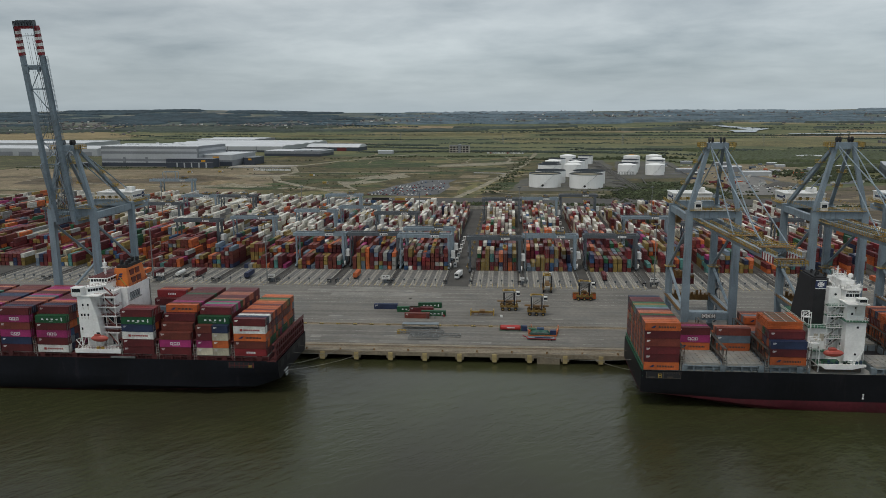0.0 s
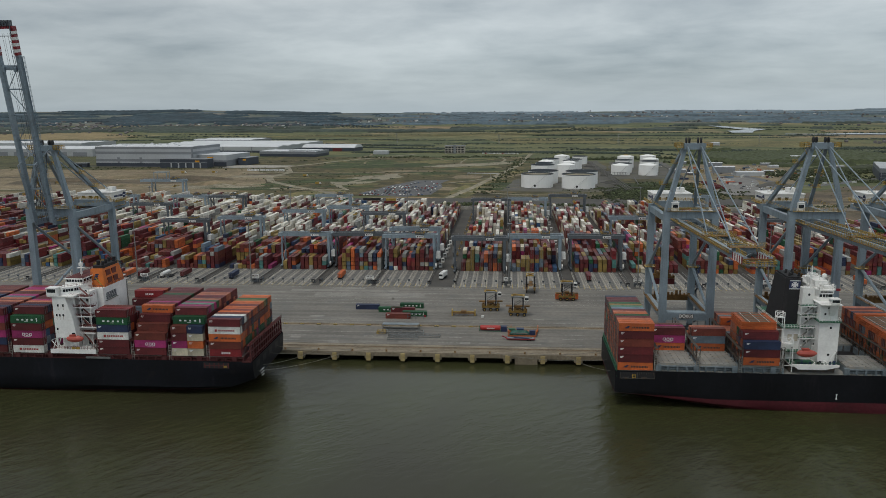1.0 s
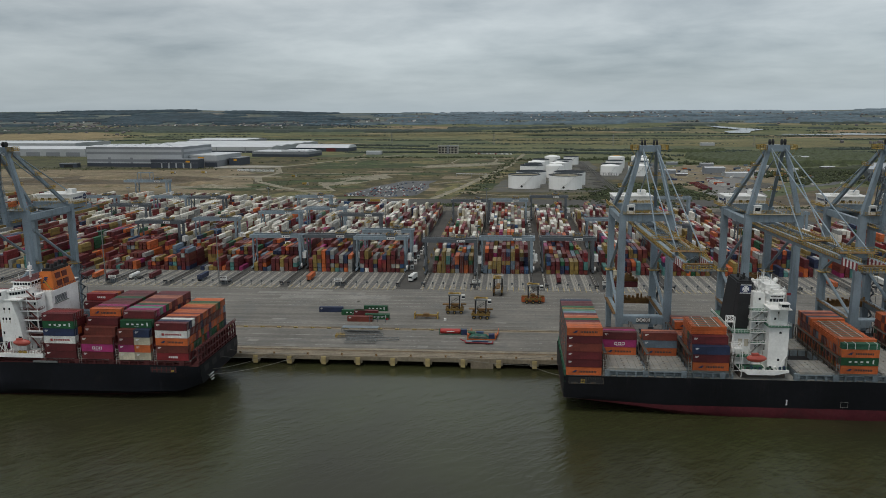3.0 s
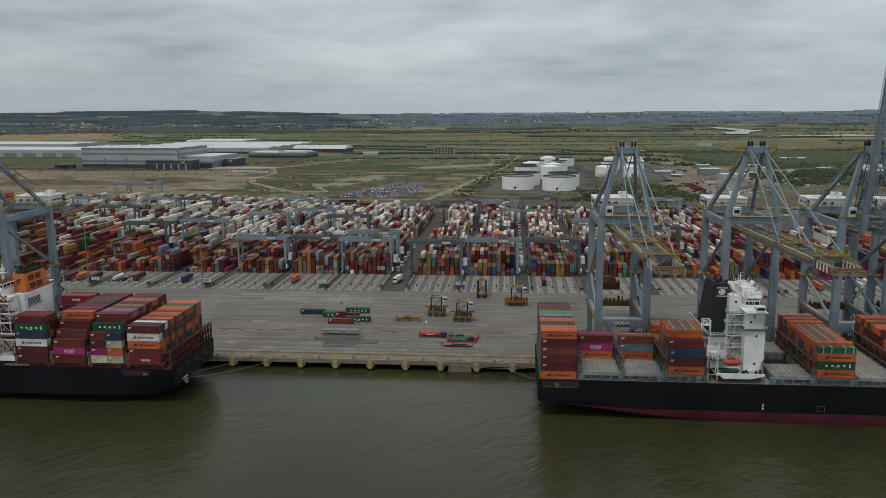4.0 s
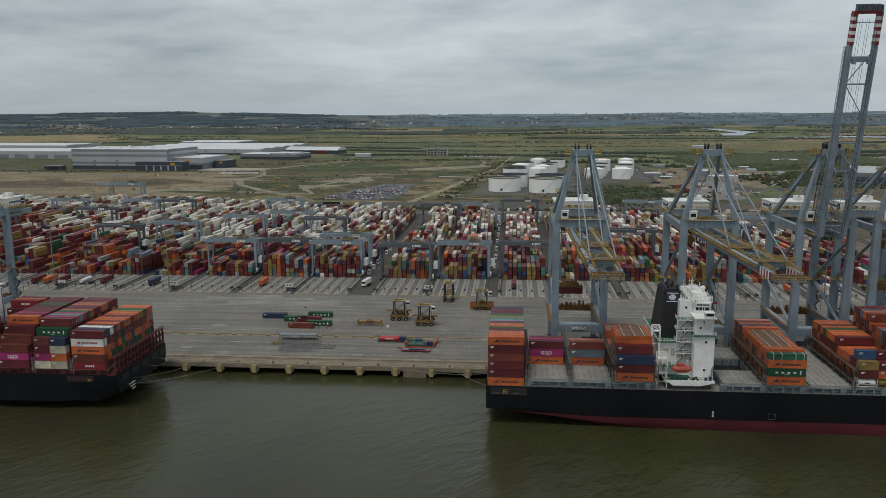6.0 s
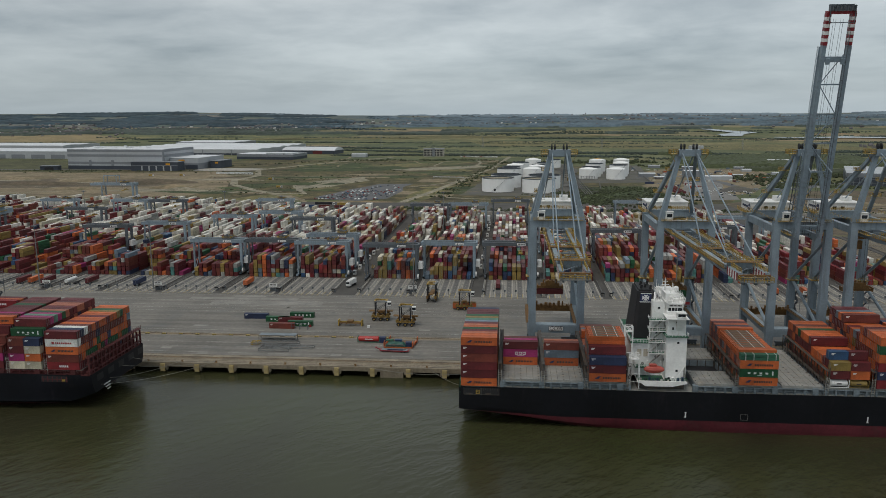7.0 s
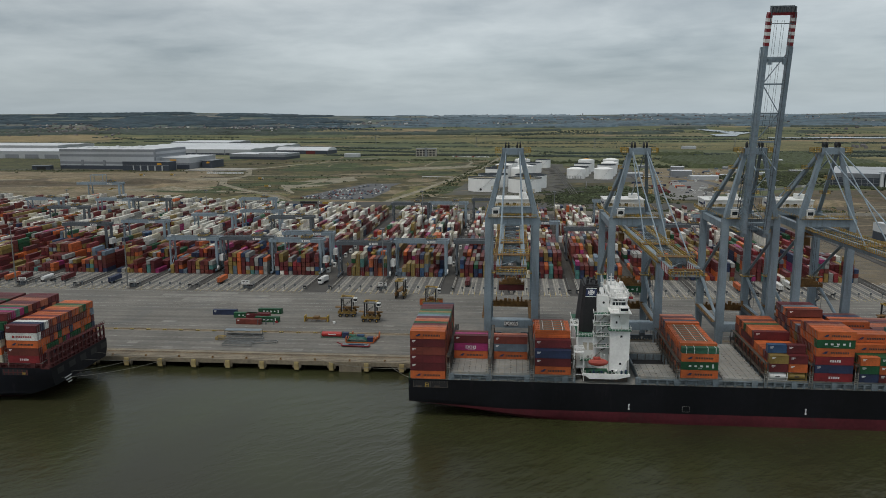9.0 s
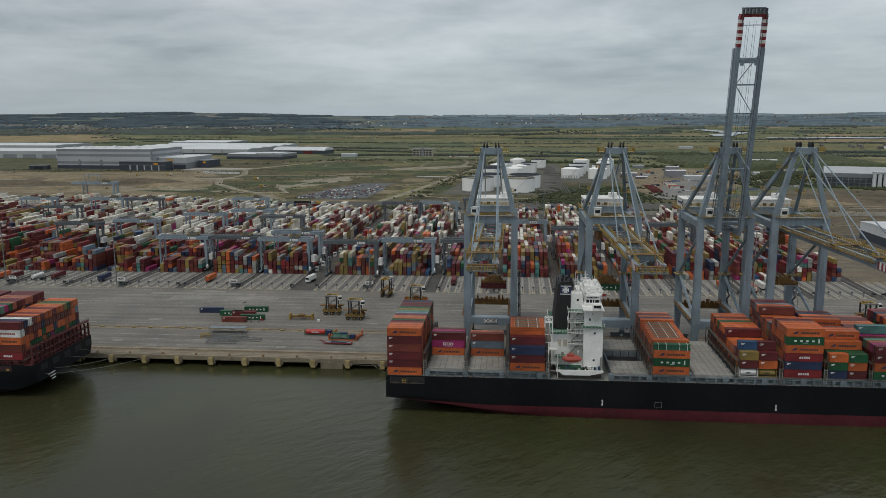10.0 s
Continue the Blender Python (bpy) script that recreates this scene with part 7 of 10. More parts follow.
    plate = part("side_screen", g, W, t, "white slanted side screen with rust streaks")
    for x, z in ((-156.6, 30.2), (-154.6, 30.2), (-157.4, 26.4), (-156.2, 26.4), (-154.8, 26.4), (-157.6, 21.0)):
        pl = part("port_light", Geo().box(x - 0.32, x + 0.32, y0 - 0.05, y0 + 0.02, z - 0.45, z + 0.45), M["glass"], plate)
        part("rust_run", Geo().box(x - 0.10, x + 0.12, y0 - 0.02, y0 + 0.01, z - 1.7, z - 0.45), M["clad_buff"], pl)
    part("screen_door", Geo().box(-152.2, -150.9, y0 - 0.05, y0 + 0.02, 17.8, 19.6), M["glass"], plate)
    for x in (-158.3, -155.8, -153.0, -150.9):
        part("screen_leg", Geo().box(x - 0.2, x + 0.2, y0 + 0.2, y0 + 0.6, 12.3, 17.6), W, plate)
    # enclosed bridge wing sweeping back to the wheelhouse
    part("wing_deck", Geo().box(-160.2, -150.0, near + 0.1, far - 0.2, 33.4, 33.8), W, t)
    wing = part("bridge_wing", Geo().box(-160.3, -156.4, near - 0.2, near + 3.0, 33.8, 35.2).box(-160.5, -156.2, near - 0.4, near + 3.2, 36.6, 37.0).box(-160.3, -160.0, near - 0.2, near + 3.0, 35.2, 36.6).box(-156.7, -156.4, near - 0.2, near + 3.0, 35.2, 36.6), W, t)
    part("wing_window", Geo().box(-160.0, -156.7, near - 0.14, near - 0.06, 35.2, 36.6), M["glass"], wing)
    foot = [(-157.6, near + 2.6), (-155.2, near + 1.6), (-152.0, near + 4.4), (-150.2, near + 6.6), (-150.2, -9), (-157.6, -9)]
    inner = [(-157.4, near + 2.8), (-155.2, near + 1.9), (-152.2, near + 4.7), (-150.4, near + 6.8), (-150.4, -9.2), (-157.4, -9.2)]
    bridge = part("bridge_house", Geo().prism(foot, 33.8, 34.9).prism(inner, 34.9, 36.0).prism(foot, 36.0, 36.6), W, t)
    for (ax, ay), (bx, by), cnt in (((-155.0, near + 1.85), (-152.25, near + 4.3), 4), ((-152.1, near + 4.55), (-150.45, near + 6.55), 3)):
        for k in range(cnt):
            p, q = Vector((ax, ay, 35.45)).lerp(Vector((bx, by, 35.45)), (k + 0.12) / cnt), Vector((ax, ay, 35.45)).lerp(Vector((bx, by, 35.45)), (k + 0.88) / cnt)
            part("bridge_window", Geo().beam(p, q, 0.10, 0.95), M["glass"], bridge)
    part("bridge_roof_rail", railing(Geo(), [(-155.2, near + 1.8, 36.6), (-152.0, near + 4.6, 36.6), (-150.2, near + 6.8, 36.6), (-150.2, -14, 36.6)], gap=1.0, w=0.07), RR, t)
    wheel = part("wheelhouse", Geo().box(-157.6, -150.4, near + 8.0, -13, 36.6, 37.5).box(-157.4, -150.6, near + 8.2, -13.2, 37.5, 38.6).box(-157.9, -150.1, near + 7.6, -12.6, 38.6, 39.0), W, t)
    for k in range(6):
        part("wheelhouse_window", Geo().box(-157.0 + k * 1.1, -156.2 + k * 1.1, near + 8.1, near + 8.22, 37.5, 38.5), M["glass"], wheel)
    for k in range(5):
        part("aft_window", Geo().box(-150.62, -150.5, near + 9 + k * 2.0, near + 10.4 + k * 2.0, 37.5, 38.5), M["glass"], wheel)
    part("red_roof", Geo().box(-157.7, -150.3, near + 7.8, -12.8, 39.0, 39.05), M["deck_red"], wheel)
    part("wheelhouse_rail", railing(Geo(), [(-157.8, near + 7.7, 39.0), (-150.2, near + 7.7, 39.0), (-150.2, -13, 39.0)], gap=1.0, w=0.07), RR, wheel)
    mast = part("radar_mast", Geo().tube((-155.4, -26, 39.0), (-155.4, -26, 45.0), 0.45, 8, 0.2), W, t)
    part("mast_platform", Geo().box(-156.6, -154.2, -27.0, -25.0, 41.4, 41.6), W, mast)
    part("radome", Geo().tube((-155.4, -26, 42.2), (-155.4, -26, 43.4), 0.8, 10), W, mast)
    for x, y, h in ((-153.0, -30, 3.0), (-152.0, -24, 2.6), (-156.8, -31, 2.2)):
        part("aerial", Geo().tube((x, y, 39.0), (x, y, 39.0 + h), 0.1, 6), W, t)
    casing = part("engine_casing", Geo().box(-151.8, -144.6, -30.6, -11.6, 12.3, 34.3), W, t, "white engine casing with rust streaks")
    for k in range(6):
        part("louvre_slat", Geo().box(-144.62, -144.40, -28.6, -21.0, 29.4 + k * 0.46, 29.66 + k * 0.46), M["crane_dark"], casing)
    part("casing_ledge", Geo().box(-144.6, -143.9, -29.4, -20.4, 29.0, 29.2), M["deck_grey"], casing)
    part("casing_railing", railing(Geo(), [(-151.6, -30.5, 34.3), (-144.7, -30.5, 34.3), (-144.7, -11.8, 34.3)], gap=1.1, w=0.08), RR, t)
    part("casing_ladder", Geo().box(-144.55, -144.4, -12.6, -12.0, 14.0, 34.0), M["deck_grey"], t)
    g = Geo()
    low = [(-151.6, -28.0), (-145.2, -28.0), (-144.9, -27.4), (-144.9, -13.0), (-151.6, -13.0)]
    high = [(-150.9, -27.0), (-146.4, -27.0), (-146.1, -26.4), (-146.1, -14.4), (-150.9, -14.4)]
    g.faces([(x, y, 34.3) for x, y in low] + [(x, y, 41.2) for x, y in high], [(i, (i + 1) % 5, 5 + (i + 1) % 5, 5 + i) for i in range(5)] + [(5, 6, 7, 8, 9)])
    fun = part("funnel", g, M["funnel_orange"], t, "orange funnel casing with a blue emblem")
    for i in range(3):
        z0 = 36.9 + 0.85 * i
        y0 = -28.0 + (z0 - 34.3) * 0.145 - 0.05
        part("emblem", Geo().faces([(-149.9 + 0.25 * i, y0, z0), (-148.5 + 0.25 * i, y0, z0), (-147.7 + 0.15 * i, y0 + 0.1, z0 + 0.72), (-149.3 + 0.25 * i, y0 + 0.1, z0 + 0.72)], [(0, 1, 2, 3)]), M["logo_blue"], fun)
    for y in (-25.4, -21.0):
        for zz in (35.2, 38.2):
            xx = -144.9 - 0.174 * (zz - 34.3)
            part("louvre", Geo().box(xx - 0.6, xx + 0.05, y, y + 3.2, zz, zz + 2.2), PAINT["brown"], fun)
    part("funnel_stair", Geo().beam((-145.6, -28.6, 34.4), (-148.6, -28.2, 38.0), 0.6, 0.14), M["rail_yellow"], t)
    for x, y in ((-149.6, -24), (-148.2, -21), (-147.2, -25), (-149.0, -17), (-147.4, -16)):
        part("exhaust_pipe", Geo().tube((x, y, 41.0), (x + 0.4, y, 44.0), 0.7, 8), M["black"], fun)
    part("funnel_cap", Geo().box(-150.5, -146.4, -26, -15.0, 41.2, 42.3), M["black"], fun)
    lifeboat_part(t, -154.5, -148.0, near + 0.6, 17.2)
    for x in (-152.6, -150.8):
        part("deck_gear", Geo().box(x, x + 1.2, near - 0.05, near + 0.6, 13.2, 14.0), M["rail_yellow"], t)
    rnd2 = random.Random(5)
    for k in range(9):
        x = -149.6 + k * 0.75
        part("deck_gear", Geo().box(x, x + 0.5, near + 0.5, near + 1.4, 12.3, 13.4 + rnd2.random()), W, t)
    for x in (-160.6, -158.9):
        part("side_frame", Geo().beam((x, near + 0.6, 12.3), (x + 1.6, near + 2.0, 18.0), 0.25).beam((x, near + 0.6, 16.4), (x + 3.0, near + 0.6, 12.6), 0.2).beam((x, near + 0.6, 16.6), (x + 2.6, near + 1.2, 17.4), 0.16), W, t)
    part("gangway", Geo().box(-147.0, -137.5, near - 0.5, near + 0.1, 9.9, 10.5), M["steel"], t)


def rope(a, b, sag):
    g = Geo()
    a, b = Vector(a), Vector(b)
    pts = [a.lerp(b, i / 10) - Vector((0, 0, sag * 4 * (i / 10) * (1 - i / 10))) for i in range(11)]
    for p, q in zip(pts, pts[1:]):
        g.tube(p, q, 0.075, 5, None, 0, False)
    solid("mooring_rope", g, M["rope"], "pale mooring rope sagging between ship and quay", "rope", "mooring ropes")


ship_right()
ship_left()
for a, b, s in (((-82.6, -20, 6.0), (-54.3, 3, 0.6), 1.2), ((-82.6, -12, 6.4), (-54.3, 3, 0.7), 1.0), ((-82.6, -30, 4.5), (-69, 3, 0.6), 1.2), ((-82.6, -36, 4.2), (-54.3, 3, 0.6), 1.6),
                ((51.0, -10, 6.5), (19.4, 3, 0.6), 1.4), ((51.0, -20, 6.0), (4.6, 3, 0.6), 1.8), ((51.0, -30, 5.0), (34.1, 3, 0.6), 1.2)):
    rope(a, b, s)

yard_blocks()
truck_lanes()
runways()
empty_slots()
lane_paint()
alley_gear()
crane0 = yard_crane()
crane0.matrix_basis = pose(-120.5, 178, 0)
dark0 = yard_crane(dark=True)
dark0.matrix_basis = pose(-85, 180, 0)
for x, y in ((-51, 174), (29, 175), (-190, 251), (-152, 290), (-51, 202), (-290, 391), (-360, 391), (-121, 314), (-153, 399), (29, 375), (175, 396), (103, 260), (241, 300)):
    copy_thing(crane0, pose(x, y, 0))
lone = copy_thing(crane0, pose(-368, 515, 0) @ Matrix.Scale(1.15, 4))
for y in (-3.4, 3.4):
    part("trolley_frame", Geo().beam((-13, y, 22.4), (-13, y, 29.5), 0.5).beam((-0.5, y, 22.4), (-0.5, y, 29.5), 0.5).beam((-13, y, 29.5), (-0.5, y, 29.5), 0.5), M["crane"], lone)
part("frame_tie", Geo().beam((-13, -3.4, 29.5), (-13, 3.4, 29.5), 0.5), M["crane"], lone)
part("frame_tie", Geo().beam((-0.5, -3.4, 29.5), (-0.5, 3.4, 29.5), 0.5), M["crane"], lone)
part("cantilever", Geo().box(-27, -17.6, -4.2, -3.0, 20.4, 22.5), M["crane"], lone)
part("cantilever", Geo().box(-27, -17.6, 3.0, 4.2, 20.4, 22.5), M["crane"], lone)
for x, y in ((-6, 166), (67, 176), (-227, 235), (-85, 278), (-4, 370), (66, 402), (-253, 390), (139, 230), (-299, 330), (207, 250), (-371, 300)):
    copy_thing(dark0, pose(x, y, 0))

# ---- land behind the yard ----
M.update(
    dirt=mat("bare_brown_earth", (0.25, 0.195, 0.125), 0.95, 0, 0.35, 0.02, 0.25, stain=(0.14, 0.13, 0.065), stain_at=0.60),
    dirt_dark=mat("damp_brown_earth", (0.128, 0.098, 0.066), 0.95, 0, 0.35, 0.02, 0.3, stain=(0.15, 0.12, 0.08)),
    tan=mat("pale_gravel", (0.30, 0.265, 0.20), 0.95, 0, 0.3, 0.03, 0.4, stain=(0.13, 0.12, 0.065), stain_at=0.60),
    rough_grass=mat("rough_grass", (0.098, 0.086, 0.034), 0.95, 0, 0.6, 0.014, 0.25, stain=(0.185, 0.132, 0.064), stain_at=0.53),
    dry_grass=mat("dry_yellow_grass", (0.20, 0.172, 0.075), 0.95, 0, 0.4, 0.01, 0.15, stain=(0.085, 0.092, 0.036), stain_at=0.57),
    corn=mat("ripe_corn_field", (0.255, 0.195, 0.098), 0.95, 0, 0.2, 0.01, 0.1),
    tarmac=mat("grey_tarmac", (0.115, 0.117, 0.12), 0.9, 0, 0.25, 0.04, 0.5),
    gravel_dark=mat("dark_gravel", (0.102, 0.098, 0.090), 0.95, 0, 0.35, 0.03, 0.5, stain=(0.105, 0.100, 0.052), stain_at=0.53),
    creek=mat("pale_creek_water", (0.15, 0.16, 0.16), 0.12, 0, 0.2, 0.02, 0.3),
    bush=mat("dark_scrub_leaves", (0.054, 0.068, 0.028), 0.9, 0, 0.4, 0.15, 1.0, island=0.5),
    wood=M["wood"],
    # distant woods: air haze painted into the leaf colours, strongest at the horizon
    far_wood=mat("haze_tinted_woodland_leaves", (0.052, 0.070, 0.056), 0.95, 0, 0.5, 0.01, 0.06, stain=(0.07, 0.085, 0.06), stain_at=0.6),
    hill_wood=mat("haze_tinted_hill_canopy", (0.030, 0.056, 0.072), 0.95, 0, 0.5, 0.008, 0.045, stain=(0.052, 0.082, 0.094), stain_at=0.60),
    plain_wood=mat("haze_tinted_plain_canopy", (0.090, 0.134, 0.164), 0.95, 0, 0.5, 0.008, 0.045, stain=(0.135, 0.172, 0.188), stain_at=0.58),
    far_canopy=mat("haze_paled_horizon_canopy", (0.158, 0.210, 0.246), 0.95, 0, 0.35, 0.006, 0.04, stain=(0.20, 0.25, 0.28), stain_at=0.58),
    clad=mat("pale_grey_cladding", (0.40, 0.42, 0.44), 0.5, 0, 0.10, 0.03, 0.3, island=0.06),
    clad_mid=mat("mid_grey_cladding", (0.205, 0.22, 0.24), 0.5, 0, 0.10, 0.03, 0.3),
    clad_dark=mat("navy_grey_cladding", (0.045, 0.055, 0.075), 0.5, 0, 0.15, 0.03, 0.3),
    roof=mat("pale_roof_sheet", (0.62, 0.64, 0.66), 0.55, 0, 0.12, 0.02, 0.2),
    amber=mat("amber_sign", (0.62, 0.30, 0.02), 0.5, 0, 0.1, 0.3, 2.0),
    tank=mat("white_tank_paint", (0.88, 0.88, 0.86), 0.5, 0, 0.05, 0.05, 0.4, stain=(0.72, 0.71, 0.67), stain_at=0.70),
    lot=mat("grey_depot_concrete", (0.20, 0.193, 0.182), 0.9, 0, 0.25, 0.05, 0.5, stain=(0.13, 0.128, 0.12), stain_at=0.56),
    brick=mat("brick_and_render", (0.165, 0.155, 0.158), 0.9, 0, 0.3, 0.1, 0.8, island=0.5),
)


M["field_grass"] = mat("rough_olive_grass", (0.092, 0.092, 0.036), 0.95, 0, 0.5, 0.012, 0.2, stain=(0.15, 0.122, 0.062), stain_at=0.56)
M["lush"] = mat("lush_green_grass", (0.056, 0.080, 0.022), 0.95, 0, 0.45, 0.02, 0.3, stain=(0.13, 0.12, 0.055), stain_at=0.62)

def patch(name, pts, z, material, label, category="ground"):
    rnd = random.Random(len(pts) * 7 + int(abs(pts[0][0])))
    fine = []
    for (ax, ay), (bx, by) in zip(pts, pts[1:] + pts[:1]):
        n = max(2, int(math.hypot(bx - ax, by - ay) / 60))
        w = min(9.0, math.hypot(bx - ax, by - ay) * 0.05)
        for i in range(n):
            fine.append((ax + (bx - ax) * i / n + rnd.uniform(-w, w), ay + (by - ay) * i / n + rnd.uniform(-w, w)))
    o = [(x, y, rise(x, y) + z) for x, y in fine]
    from_fan = bmesh.new()
    f = from_fan.faces.new([from_fan.verts.new(p) for p in o])
    bmesh.ops.triangulate(from_fan, faces=[f])
    me = bpy.data.meshes.new(name)
    from_fan.normal_update()
    if sum(f.normal.z for f in from_fan.faces) < 0:
        bmesh.ops.reverse_faces(from_fan, faces=from_fan.faces[:])
    from_fan.to_mesh(me)
    from_fan.free()
    me.materials.append(material)
    return tagged(new(name, me), label, category, "", "structure")


def strip(name, pts, w, z, material, label):
    g = Geo()
    p = []
    for i, (x, y) in enumerate(pts):
        a, b = Vector(pts[max(0, i - 1)]), Vector(pts[min(len(pts) - 1, i + 1)])
        d = (b - a).normalized()
        q = Vector((-d.y, d.x)) * w / 2
        p += [(x + q.x, y + q.y, z), (x - q.x, y - q.y, z)]
    g.faces(p, [(2 * i, 2 * i + 1, 2 * i + 3, 2 * i + 2) for i in range(len(pts) - 1)])
    return solid(name, g, material, label, "road", kind="structure")


patch("ground_rough", [(-900, 570), (-330, 590), (300, 560), (420, 900), (60, 1260), (-480, 1330), (-900, 1010)], -0.22, M["rough_grass"], "rough green and brown grassland")
patch("ground_earth", [(-900, 1000), (-629, 965), (-448, 1000), (-357, 861), (-350, 795), (-318, 700), (-340, 622), (-444, 600), (-900, 590)], -0.19, M["dirt"], "bare brown earth of a cleared site")
patch("ground_earth", [(-729, 845), (-584, 889), (-471, 830), (-406, 743), (-512, 709), (-700, 715)], -0.16, M["dirt_dark"], "darker damp earth mound")
patch("ground_grass", [(-1350, 1000), (-1300, 1390), (-1000, 1370), (-790, 1330), (-772, 1070), (-640, 1035), (-620, 985), (-900, 1000)], -0.175, M["field_grass"], "rough olive grass in front of the long shed")
patch("ground_gravel", [(-244, 764), (-209, 844), (-166, 894), (-151, 836), (-184, 733), (-221, 709)], -0.16, M["tan"], "pale gravel clearing")
patch("ground_gravel", [(-150, 1050), (-80, 1098), (0, 1150), (30, 1128), (-40, 1050), (-110, 1020)], -0.16, M["tan"], "pale demolished slab overgrown with weeds")
patch("ground_gravel", [(-310, 1099), (-173, 1173), (-94, 1272), (-11, 1254), (-41, 1173), (-159, 1085), (-252, 1032)], -0.17, M["dry_grass"], "dry yellow weedy ground")
patch("car_park", [(-174, 612), (-150, 700), (-124, 778), (-76, 780), (-78, 690), (-83, 600), (-112, 574), (-150, 588)], -0.14, M["tarmac"], "grey tarmac car park", "car park")
patch("tank_pad", [(0, 640), (12, 700), (25, 778), (52, 973), (79, 1172), (181, 1180), (173, 1034), (160, 741), (140, 637)], -0.15, M["gravel_dark"], "dark gravel pad of the tank farm")
patch("tank_pad", [(147, 800), (170, 956), (200, 1150), (300, 1150), (290, 1000), (262, 810)], -0.12, M["gravel_dark"], "dark gravel pad of the tank farm")
patch("yard_ground", [(241, 754), (278, 992), (341, 1079), (478, 1055), (463, 919), (369, 686), (289, 609), (258, 650)], -0.14, M["dirt"], "stony brown industrial yard")
patch("depot_lot", [(256, 596), (262, 640), (281, 690), (316, 850), (366, 818), (338, 705), (324, 600)], -0.115, M["lot"], "grey concrete lot of the depot", "pavement")
patch("ground_earth", [(268, 475), (300, 560), (352, 612), (445, 697), (700, 722), (700, 352), (305, 352), (290, 440)], -0.14, M["dirt_dark"], "bare brown earth beyond the yard")
patch("ground_grass", [(120, 570), (150, 740), (240, 760), (262, 640), (240, 560)], -0.17, M["lush"], "green scrub ground")
patch("field", [(-2281, 2900), (-2159, 3000), (-1720, 2800), (-1415, 2535), (-1440, 2376), (-1747, 2253), (-2300, 2253)], 0.6, M["corn"], "ripe straw-coloured corn field", "field")
patch("field", [(-108, 2290), (253, 2290), (412, 2282), (603, 1945), (946, 2034), (994, 1735), (729, 1637), (413, 1761), (41, 1977)], 0.1, M["dry_grass"], "dry yellow marsh grass", "field")
patch("field", [(-900, 2500), (-300, 2600), (400, 2650), (420, 2560), (-200, 2480), (-880, 2400)], 0.8, M["dry_grass"], "dry yellow field", "field")
patch("field", [(1000, 1650), (1700, 1700), (2200, 2200), (1300, 2250), (1020, 1900)], 0.1, M["dry_grass"], "dry yellow marsh grass", "field")
for pts in ([(840, 3040), (880, 2850), (905, 2720), (818, 2640), (808, 2530), (880, 2525), (925, 2640), (1000, 2750), (945, 2880), (885, 3040)], [(960, 2452), (1062, 2428), (1200, 2470), (1320, 2428), (1600, 2415), (1600, 2365), (1270, 2375), (1147, 2395), (1037, 2395), (955, 2420)]):
    patch("creek", pts, 2.6, M["creek"], "pale tidal creek winding through the marsh", "water")
strip("road", [(-900, 578), (-595, 584), (-288, 575), (-171, 553), (-53, 545), (120, 520), (300, 505), (520, 480)], 13, -0.10, M["tan"], "pale perimeter road behind the yard")
strip("road", [(-62, 545), (-53, 589), (-32, 699), (-10, 838), (27, 1059), (46, 1253), (60, 1420)], 9, -0.11, M["tan"], "pale straight access road")
strip("road", [(-479, 1031), (-385, 1031), (-346, 913), (-355, 832), (-330, 762), (-272, 686), (-216, 626), (-180, 580)], 11, -0.11, M["tan"], "curving pale dirt road")
strip("road", [(-385, 1031), (-330, 1174), (-263, 1292), (-200, 1400)], 12, -0.11, M["tan"], "pale dirt road")
strip("road", [(-300, 664), (-250, 652), (-194, 650), (-214, 690), (-222, 720), (-205, 780), (-193, 828)], 9, -0.105, M["tan"], "pale gravel branch road")
patch("ground_grass", [(-345, 1020), (-290, 1000), (-200, 1012), (-120, 1060), (-140, 1120), (-230, 1150), (-310, 1130)], -0.155, M["lush"], "lush green meadow", "ground")
strip("road", [(250, 880), (310, 933), (345, 880), (362, 818), (366, 735), (398, 702), (450, 740), (494, 797), (640, 830)], 14, -0.10, M["tarmac"], "grey curving road")
g = Geo()
g.box(-420, 480, 462, 463, 0, 3.2)
solid("perimeter_wall", g, M["lane"], "pale concrete perimeter wall behind the yard", "wall", kind="structure")


rnd = random.Random(77)
for i in range(58):
    cx, cy = rnd.uniform(-335, 20), rnd.uniform(610, 1300)
    if -190 < cx < -70 and 540 < cy < 820:
        continue
    a, b = rnd.uniform(18, 70), rnd.uniform(10, 34)
    pts = [(cx + a * rnd.uniform(0.7, 1.2) * math.cos(2 * math.pi * k / 9), cy + b * rnd.uniform(0.7, 1.2) * math.sin(2 * math.pi * k / 9)) for k in range(9)]
    kind = rnd.choice(("lush", "lush", "lush", "dry_grass", "dirt"))
    patch("ground_patch", pts, -0.205 + 0.0009 * i, M[kind], {"lush": "patch of lush green grass", "dry_grass": "patch of dry yellow grass", "dirt": "patch of bare brown earth"}[kind])
for i in range(16):
    cx, cy = rnd.uniform(-880, -360), rnd.uniform(610, 980)
    a, b = rnd.uniform(20, 90), rnd.uniform(6, 22)
    pts = [(cx + a * rnd.uniform(0.7, 1.2) * math.cos(2 * math.pi * k / 9), cy + b * rnd.uniform(0.7, 1.2) * math.sin(2 * math.pi * k / 9)) for k in range(9)]
    kind = rnd.choice(("rough_grass", "dirt_dark", "tan", "dry_grass"))
    patch("ground_patch", pts, -0.15 + 0.0015 * i, M[kind], {"rough_grass": "patch of rough weedy grass", "dirt_dark": "patch of damp brown earth", "tan": "patch of pale gravel", "dry_grass": "patch of dry yellow grass"}[kind])


